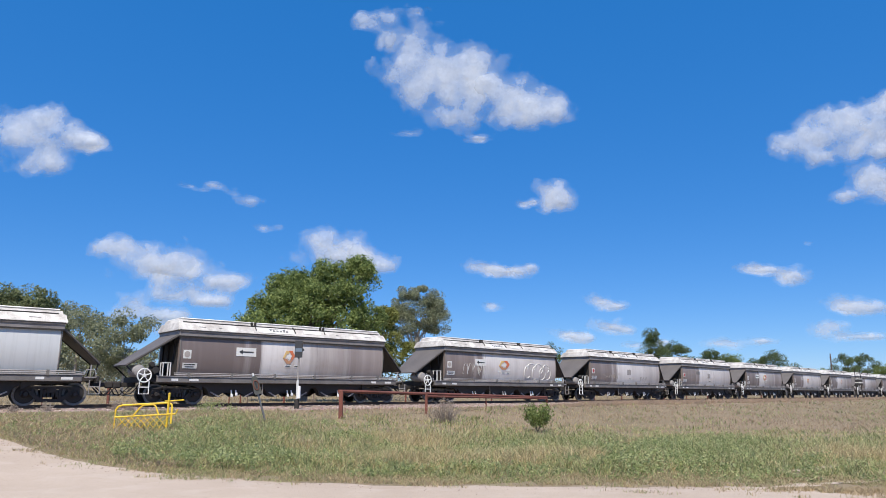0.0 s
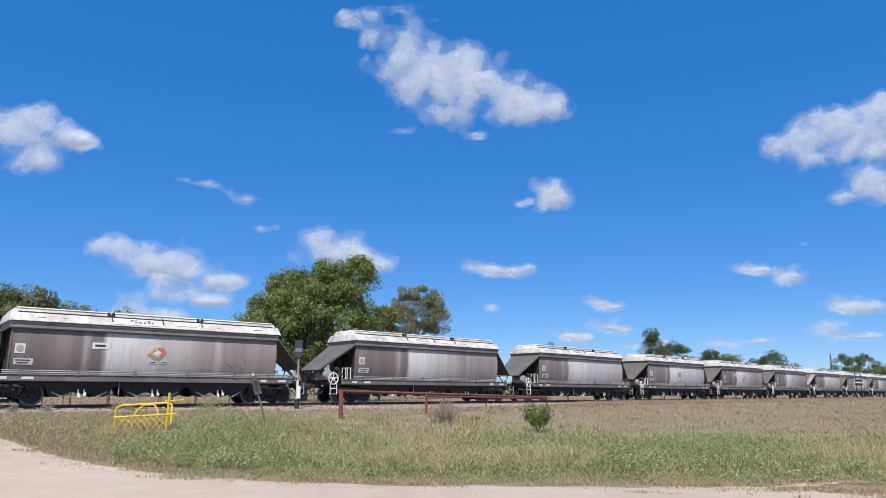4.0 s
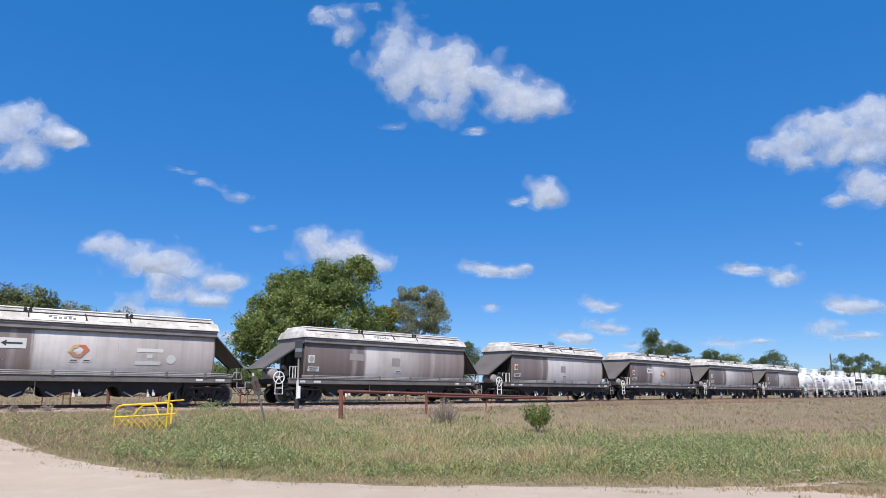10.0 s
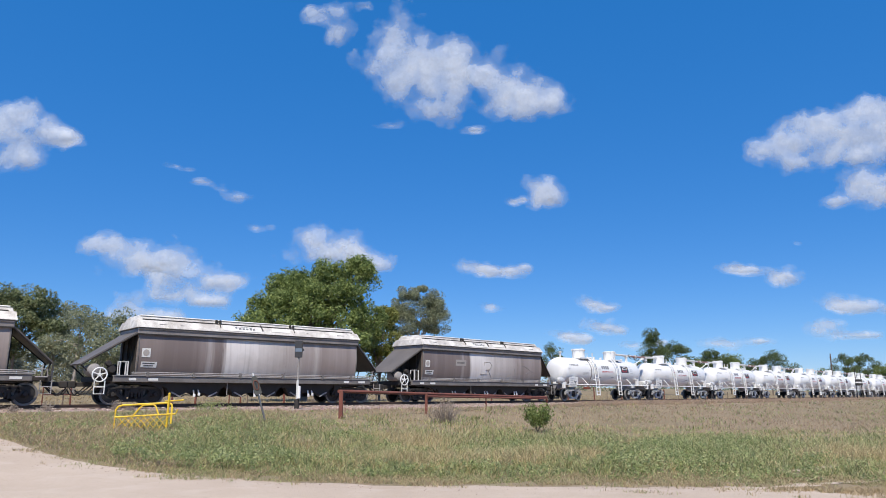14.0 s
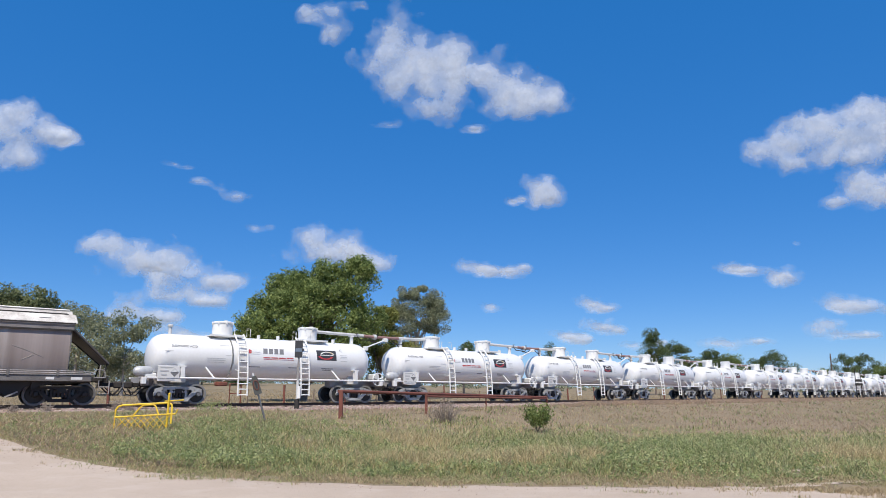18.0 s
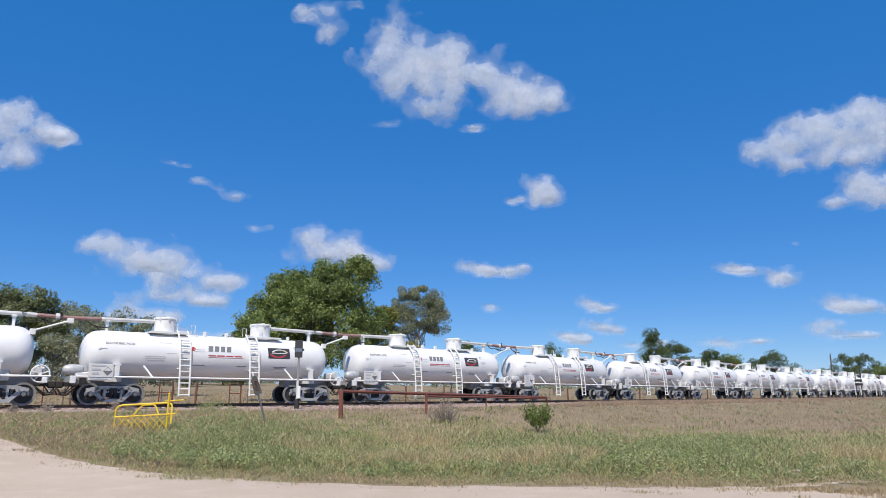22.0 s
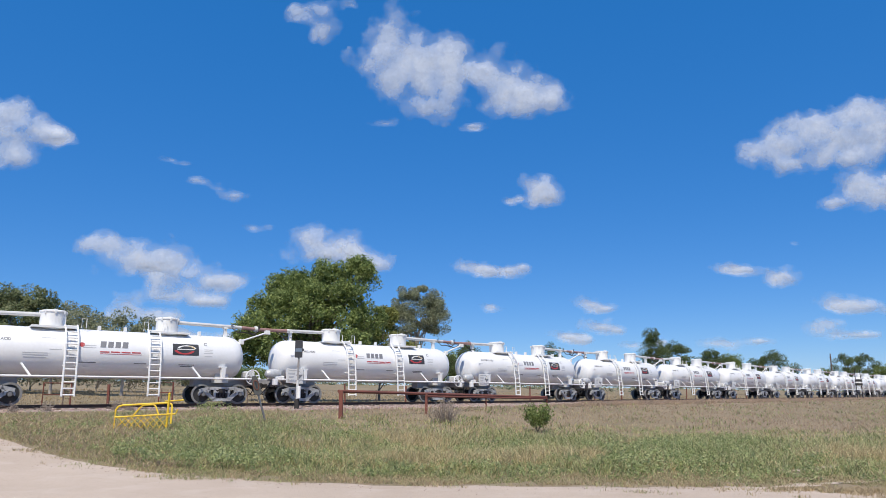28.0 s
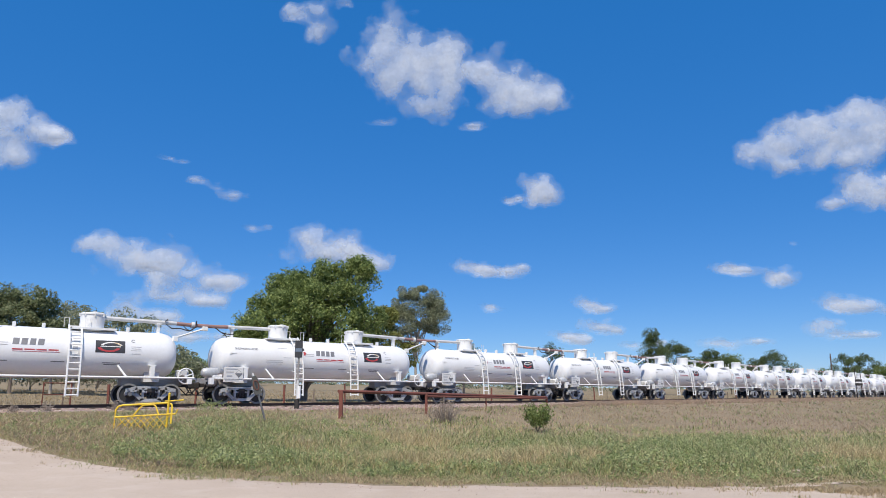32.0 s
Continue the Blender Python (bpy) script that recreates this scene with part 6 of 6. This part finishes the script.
def build_signal(x, y, h, boardw, boardh, label):
    g = tagged(new("signal_post"), label, "railway signal")
    z = ground_z(x, y)
    g.location = (x, y, z)
    part("base", box(BM(), -.10, .10, -.10, .10, -.1, .50, .03), M_UNDER, g)
    part("pole", rod(BM(), (0, 0, .4), (0, 0, h), .045, 10), M_RAILPIPE, g, "grey steel pole")
    part("sleeve", rod(BM(), (0, 0, .45), (0, 0, h * .42), .062, 10), M_PIPE, g, "pale grey lower sleeve")
    part("relay_box", box(BM(), .03, .17, -.16, -.02, .52, 1.08, .01), M_WHITE, g)
    b = part("board", box(BM(), -boardw / 2, boardw / 2, -.10, -.04, h - boardh, h, .01), M_BLACK, g, "black backboard")
    part("band", box(BM(), -boardw / 2 + .03, boardw / 2 - .03, -.112, -.10, h - boardh * .66, h - boardh * .46), M_BAND, b)
    part("lamp_hood", box(BM(), boardw / 2, boardw / 2 + .07, -.12, -.02, h - boardh * .62, h - boardh * .48), M_BLACK, b)


M_DULL = painted("dull_grey_plate", (0.085, 0.085, 0.075), (0.16, 0.145, 0.13), .6, .7)
M_BAND = painted("blue_grey_band", (0.16, 0.21, 0.28), (0.10, 0.12, 0.15), .4)
build_yellow_gate()
build_rusty_fence()
build_sign()
p = beside(-30.75, 2.9)
build_signal(p.x, p.y, 3.20, .36, .80, "trackside signal with a black board on a grey pole")


def build_far_signal():
    p = beside(60.5, 5.0)
    g = tagged(new("crossing_frame"), "distant pair of dark sign plates on two slim posts", "railway signal")
    g.location = (p.x, p.y, ground_z(p.x, p.y))
    for x, h in ((-1.15, 4.2), (-.42, 4.0)):
        part("post", rod(BM(), (x, 0, 0), (x, 0, h), .05, 8), M_UNDER, g)
    for z in (1.9, 2.42):
        plate = part("plate", box(BM(), -1.3, -.28, -.10, -.05, z, z + .36, .01), M_UNDER, g, "dark flat sign plate")
        part("edge_strip", box(BM(), -1.32, -.26, -.115, -.10, z + .33, z + .42), M_SIGNWHITE, plate, "white top edge")


build_far_signal()


def build_power_pole():
    x, y = seen_at(558, 150), 150
    g = tagged(new("power_pole"), "dark timber power pole in the distance", "utility pole")
    g.location = (x, y, ground_z(x, y))
    part("pole", rod(BM(), (0, 0, -.2), (.1, 0, 9.3), .17, 8, .13), M_SLEEPER, g)
    part("bracket", box(BM(), -.25, .25, -.06, .06, 8.5, 8.62), M_POSTWOOD, g)
    return g


build_power_pole()


def build_back_fence():
    g = tagged(new("paddock_fence"), "old wire fence on rust-brown posts behind the railway", "fence")
    pts = []
    s = -57.0
    k = 0
    while s < 60:
        p = beside(s, -7.5 - .4 * math.sin(s))
        h = (1.25, 1.05, 1.4, 1.0)[k % 4]
        r = (.06, .03, .05, .03)[k % 4]
        z = ground_z(p.x, p.y)
        o = part("post", box(BM(), -r, r, -r, r, -.1, h, .008), M_RUST if k % 2 == 0 else M_POSTWOOD, g)
        o.matrix_basis = pose(p.x, p.y, z, random.uniform(-2, 2), random.uniform(-3, 3), 0)
        pts.append((p.x, p.y, z))
        s += (2.6, 2.1, 3.3, 2.4)[k % 4]
        k += 1
    for h in (.35, .65, .95):
        part("wire", tube(BM(), [(x, y - .07, z + h) for x, y, z in pts], .004, 4), M_STEEL, g)
    # a rail frame among the posts
    for s0, s1, h in ((-39.7, -38.4, 2.05), (-34.05, -33.25, 2.15), (-30.0, -29.2, 2.1)):
        a, b = beside(s0, -6.2), beside(s1, -6.4)
        f = part("frame", tube(BM(), [(a.x, a.y, .5), (a.x, a.y, h), (b.x, b.y, h), (b.x, b.y, .5)], .045, 6), M_RUST, g, "rusty pipe frame")
        part("mid_bar", tube(BM(), [(a.x, a.y, h - .55), (b.x, b.y, h - .55)], .03, 6), M_RUST, f)


build_back_fence()


# ---- clouds ----
def cloud_mat():
    m = bpy.data.materials.new("cloud_white")
    m.use_nodes = True
    nt = m.node_tree
    nt.nodes.remove(nt.nodes["Principled BSDF"])
    at = nt.nodes.new("ShaderNodeAttribute")
    at.attribute_name = "cover"
    tc = nt.nodes.new("ShaderNodeTexCoord")
    n1 = noise_tex(nt, tc.outputs["Object"], 0.008, 7, 0.54)
    n2 = noise_tex(nt, tc.outputs["Object"], 0.022, 5, 0.55)
    wob = calc(nt, "ADD", calc(nt, "MULTIPLY", calc(nt, "SUBTRACT", n1, .5), 2.5), calc(nt, "MULTIPLY", calc(nt, "SUBTRACT", n2, .5), .9))
    d = calc(nt, "ADD", at.outputs["Fac"], wob)
    a = ramp(nt, calc(nt, "MULTIPLY", d, .66), [(0.0, (0, 0, 0)), (0.28, (.12, .12, .12)), (0.58, (.50, .50, .50)), (1.0, (.88, .88, .88))])
    nt.nodes[-1].color_ramp.interpolation = "EASE"
    df = nt.nodes.new("ShaderNodeBsdfDiffuse")
    df.inputs[0].default_value = (.62, .65, .70, 1)
    tl = nt.nodes.new("ShaderNodeBsdfTranslucent")
    tl.inputs[0].default_value = (.62, .65, .70, 1)
    mx = nt.nodes.new("ShaderNodeMixShader")
    mx.inputs[0].default_value = .35
    nt.links.new(df.outputs[0], mx.inputs[1])
    nt.links.new(tl.outputs[0], mx.inputs[2])
    bp = nt.nodes.new("ShaderNodeBump")
    bp.inputs["Strength"].default_value, bp.inputs["Distance"].default_value = .035, 30
    nt.links.new(d, bp.inputs["Height"])
    nt.links.new(bp.outputs[0], df.inputs["Normal"])
    # faint emission added on top of the lit surface to brighten the clouds
    em = nt.nodes.new("ShaderNodeEmission")
    em.inputs[0].default_value, em.inputs[1].default_value = (.93, .96, 1, 1), .16
    add = nt.nodes.new("ShaderNodeAddShader")
    nt.links.new(mx.outputs[0], add.inputs[0])
    nt.links.new(em.outputs[0], add.inputs[1])
    tr = nt.nodes.new("ShaderNodeBsdfTransparent")
    out = nt.nodes.new("ShaderNodeMixShader")
    nt.links.new(a, out.inputs[0])
    nt.links.new(tr.outputs[0], out.inputs[1])
    nt.links.new(add.outputs[0], out.inputs[2])
    nt.links.new(out.outputs[0], nt.nodes["Material Output"].inputs["Surface"])
    return m


M_CLOUD = cloud_mat()
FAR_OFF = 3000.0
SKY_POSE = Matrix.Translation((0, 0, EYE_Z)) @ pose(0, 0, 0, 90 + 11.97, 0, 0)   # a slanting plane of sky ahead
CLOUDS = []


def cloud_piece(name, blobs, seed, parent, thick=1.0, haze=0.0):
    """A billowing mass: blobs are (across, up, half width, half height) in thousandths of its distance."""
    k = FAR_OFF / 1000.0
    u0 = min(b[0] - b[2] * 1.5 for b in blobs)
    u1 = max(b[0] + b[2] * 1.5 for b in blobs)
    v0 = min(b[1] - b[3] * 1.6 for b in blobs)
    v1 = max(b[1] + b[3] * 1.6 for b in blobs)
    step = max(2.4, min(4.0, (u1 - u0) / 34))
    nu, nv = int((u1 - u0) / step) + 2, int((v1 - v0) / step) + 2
    U = u0 + np.arange(nu) * step
    V = v0 + np.arange(nv) * step
    D = np.zeros((nv, nu))
    for j, v in enumerate(V):
        for i, u in enumerate(U):
            m = 0.0
            for bu, bv, bw, bh in blobs:
                q = 1.15 - math.hypot((u - bu) / (bw * 1.12), (v - bv) / (bh * (1.15 if v > bv else 1.0)))
                if q > -.6:
                    m += max(0.0, q + .6) ** 2
            m = math.sqrt(m) - .75
            m += .50 * noise.fractal((u * .022, v * .03, seed), 1.0, 2.0, 5)
            D[j, i] = m - haze
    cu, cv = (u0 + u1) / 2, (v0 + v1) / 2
    verts, idx, dens = [], {}, []
    for j in range(nv):
        for i in range(nu):
            if D[max(0, j - 1):j + 2, max(0, i - 1):i + 2].max() > -.12:
                b = math.sqrt(max(0.0, D[j, i] + .12)) * 10 * thick
                idx[j, i] = len(verts)
                verts += [((U[i] - cu) * k, (V[j] - cv) * k, b * k), ((U[i] - cu) * k, (V[j] - cv) * k, -b * .5 * k)]
                dens += [float(np.clip(D[j, i], -.5, 1))] * 2
    faces = []
    for j in range(nv - 1):
        for i in range(nu - 1):
            q = [idx.get(c) for c in ((j, i), (j, i + 1), (j + 1, i + 1), (j + 1, i))]
            if None not in q:
                faces.append(tuple(q))
                faces.append(tuple(n + 1 for n in q[::-1]))
    me = bpy.data.meshes.new(name)
    me.from_pydata(verts, [], faces)
    at = me.attributes.new("cover", "FLOAT", "POINT")
    at.data.foreach_set("value", np.array(dens, dtype=np.float32))
    me.materials.append(M_CLOUD)
    me.shade_smooth()
    ob = new(name, me)
    if parent:
        ob.parent = parent
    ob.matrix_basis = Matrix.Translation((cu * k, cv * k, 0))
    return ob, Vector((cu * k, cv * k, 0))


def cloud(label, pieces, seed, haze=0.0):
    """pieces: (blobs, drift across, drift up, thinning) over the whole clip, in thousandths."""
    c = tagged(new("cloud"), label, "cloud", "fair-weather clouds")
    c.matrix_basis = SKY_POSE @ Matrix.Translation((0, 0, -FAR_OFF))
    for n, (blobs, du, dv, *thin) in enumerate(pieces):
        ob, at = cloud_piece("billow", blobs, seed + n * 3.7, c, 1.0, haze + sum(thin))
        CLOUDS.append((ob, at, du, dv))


WHITE = "bright white fair-weather cumulus cloud with ragged edges"
WISP = "thin wispy scrap of white cloud"
LOW = "small flat white cumulus cloud low over the horizon"
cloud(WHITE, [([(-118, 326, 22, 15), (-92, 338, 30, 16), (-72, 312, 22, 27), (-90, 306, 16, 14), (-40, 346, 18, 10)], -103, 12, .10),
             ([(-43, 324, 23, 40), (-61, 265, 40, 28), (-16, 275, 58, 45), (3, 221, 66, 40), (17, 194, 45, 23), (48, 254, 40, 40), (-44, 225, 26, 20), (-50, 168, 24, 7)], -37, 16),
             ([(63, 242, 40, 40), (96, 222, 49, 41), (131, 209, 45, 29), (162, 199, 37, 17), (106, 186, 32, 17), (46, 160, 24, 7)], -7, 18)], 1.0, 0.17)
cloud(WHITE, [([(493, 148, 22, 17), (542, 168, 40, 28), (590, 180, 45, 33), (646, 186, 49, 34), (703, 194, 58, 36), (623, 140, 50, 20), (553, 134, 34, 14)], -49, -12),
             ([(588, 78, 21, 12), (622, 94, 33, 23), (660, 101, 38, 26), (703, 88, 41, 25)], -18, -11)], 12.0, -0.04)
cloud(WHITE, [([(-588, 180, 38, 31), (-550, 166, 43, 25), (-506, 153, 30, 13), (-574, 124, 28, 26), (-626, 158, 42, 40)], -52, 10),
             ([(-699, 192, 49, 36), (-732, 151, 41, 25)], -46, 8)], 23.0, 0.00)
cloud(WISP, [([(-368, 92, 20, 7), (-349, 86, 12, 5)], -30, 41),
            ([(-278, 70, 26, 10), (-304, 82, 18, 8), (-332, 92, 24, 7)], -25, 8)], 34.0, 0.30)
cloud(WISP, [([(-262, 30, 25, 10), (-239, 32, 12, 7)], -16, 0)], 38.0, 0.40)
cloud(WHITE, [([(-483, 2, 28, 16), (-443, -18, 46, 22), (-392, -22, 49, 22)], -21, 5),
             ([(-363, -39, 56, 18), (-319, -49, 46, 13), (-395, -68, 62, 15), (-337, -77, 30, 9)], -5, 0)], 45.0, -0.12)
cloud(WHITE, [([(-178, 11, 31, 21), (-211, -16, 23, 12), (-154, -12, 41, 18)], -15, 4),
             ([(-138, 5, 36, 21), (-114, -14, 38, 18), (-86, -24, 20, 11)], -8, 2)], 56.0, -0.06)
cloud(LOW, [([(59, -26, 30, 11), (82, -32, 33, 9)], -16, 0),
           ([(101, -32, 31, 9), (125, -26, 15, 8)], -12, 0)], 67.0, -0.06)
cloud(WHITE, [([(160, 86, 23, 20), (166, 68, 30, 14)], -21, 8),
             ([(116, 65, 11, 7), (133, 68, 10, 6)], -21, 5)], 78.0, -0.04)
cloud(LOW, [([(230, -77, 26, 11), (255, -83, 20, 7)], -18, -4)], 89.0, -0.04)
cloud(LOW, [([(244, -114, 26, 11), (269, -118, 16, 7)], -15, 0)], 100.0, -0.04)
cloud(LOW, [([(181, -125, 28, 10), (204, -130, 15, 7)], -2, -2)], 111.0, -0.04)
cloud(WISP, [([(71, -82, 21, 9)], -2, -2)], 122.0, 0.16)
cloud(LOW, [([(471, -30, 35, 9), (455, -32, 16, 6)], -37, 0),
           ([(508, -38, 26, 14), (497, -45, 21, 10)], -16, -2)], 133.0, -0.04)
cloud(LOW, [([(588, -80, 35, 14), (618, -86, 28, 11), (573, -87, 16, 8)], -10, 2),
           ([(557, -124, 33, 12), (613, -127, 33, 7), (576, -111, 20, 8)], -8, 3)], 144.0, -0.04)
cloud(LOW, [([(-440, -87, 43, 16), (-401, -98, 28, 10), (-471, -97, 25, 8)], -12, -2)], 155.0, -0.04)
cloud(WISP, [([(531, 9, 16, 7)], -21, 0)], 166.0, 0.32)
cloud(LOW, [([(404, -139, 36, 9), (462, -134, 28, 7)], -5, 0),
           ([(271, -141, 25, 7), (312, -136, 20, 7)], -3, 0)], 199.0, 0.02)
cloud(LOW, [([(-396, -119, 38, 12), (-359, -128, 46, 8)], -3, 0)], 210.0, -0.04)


def sky_clock(t):
    """Share of the clouds' way gone at t: quick first, slow after 11.23 s."""
    return min(4 * t, 44.93 + (t - 11.2333)) / 65.7 if t > 11.2333 else 4 * t / 65.7

# how far the train has gone: quick until 11.23 s, then at about 7.4 m/s
GONE = ((0, 0), (1.5, 36.9), (3, 75.0), (5.5, 139.8), (7, 179.4), (8, 206.3), (9, 233.6), (10, 261.5), (11, 289.8), (11.2333, 296.4),
        (13, 309.4), (19, 353.5), (23.2, 384.47), (24, 390.5), (25, 398.07), (25.5, 401.86), (27.5, 416.6), (32.1, 451.0))


def gone(t):
    for (a, da), (b, db) in zip(GONE, GONE[1:]):
        if t <= b:
            return da + (db - da) * (t - a) / (b - a)


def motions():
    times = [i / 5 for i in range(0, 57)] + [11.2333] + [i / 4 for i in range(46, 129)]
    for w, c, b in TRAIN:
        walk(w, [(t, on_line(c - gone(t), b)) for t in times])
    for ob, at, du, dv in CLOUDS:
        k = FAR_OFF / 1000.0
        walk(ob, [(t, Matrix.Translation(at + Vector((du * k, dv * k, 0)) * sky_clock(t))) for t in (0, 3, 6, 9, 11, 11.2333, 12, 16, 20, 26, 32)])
    # the wheels roll to the left; one shared roll for all axles
    rows, angle, f = [], 0.0, 1
    last = gone(0)
    frames = list(range(1, 340)) + list(range(341, frame(32.0) + 1, 2))
    if frames[-1] != frame(32.0):
        frames.append(frame(32.0))
    for f in frames:
        t = (f - 1) / FPS
        d = gone(min(t, 32.0)) - last
        last += d
        angle -= min(d / WHEEL_R, 1.45)
        rows.append((t, angle))
    seen = {}
    for w in [o for o in scene.objects if o.name.split(".")[0] == "wheelset"]:
        x = round(w.location.x, 3)
        if x not in seen:
            walk(w, [(t, Matrix.Translation((x, 0, 0)) @ Matrix.Rotation(a, 4, "Y")) for t, a in rows])
            seen[x] = w
        else:
            w.rotation_mode = "QUATERNION"
            w.animation_data_create()
            w.animation_data.action = seen[x].animation_data.action
            w.animation_data.action_slot = seen[x].animation_data.action_slot


motions()
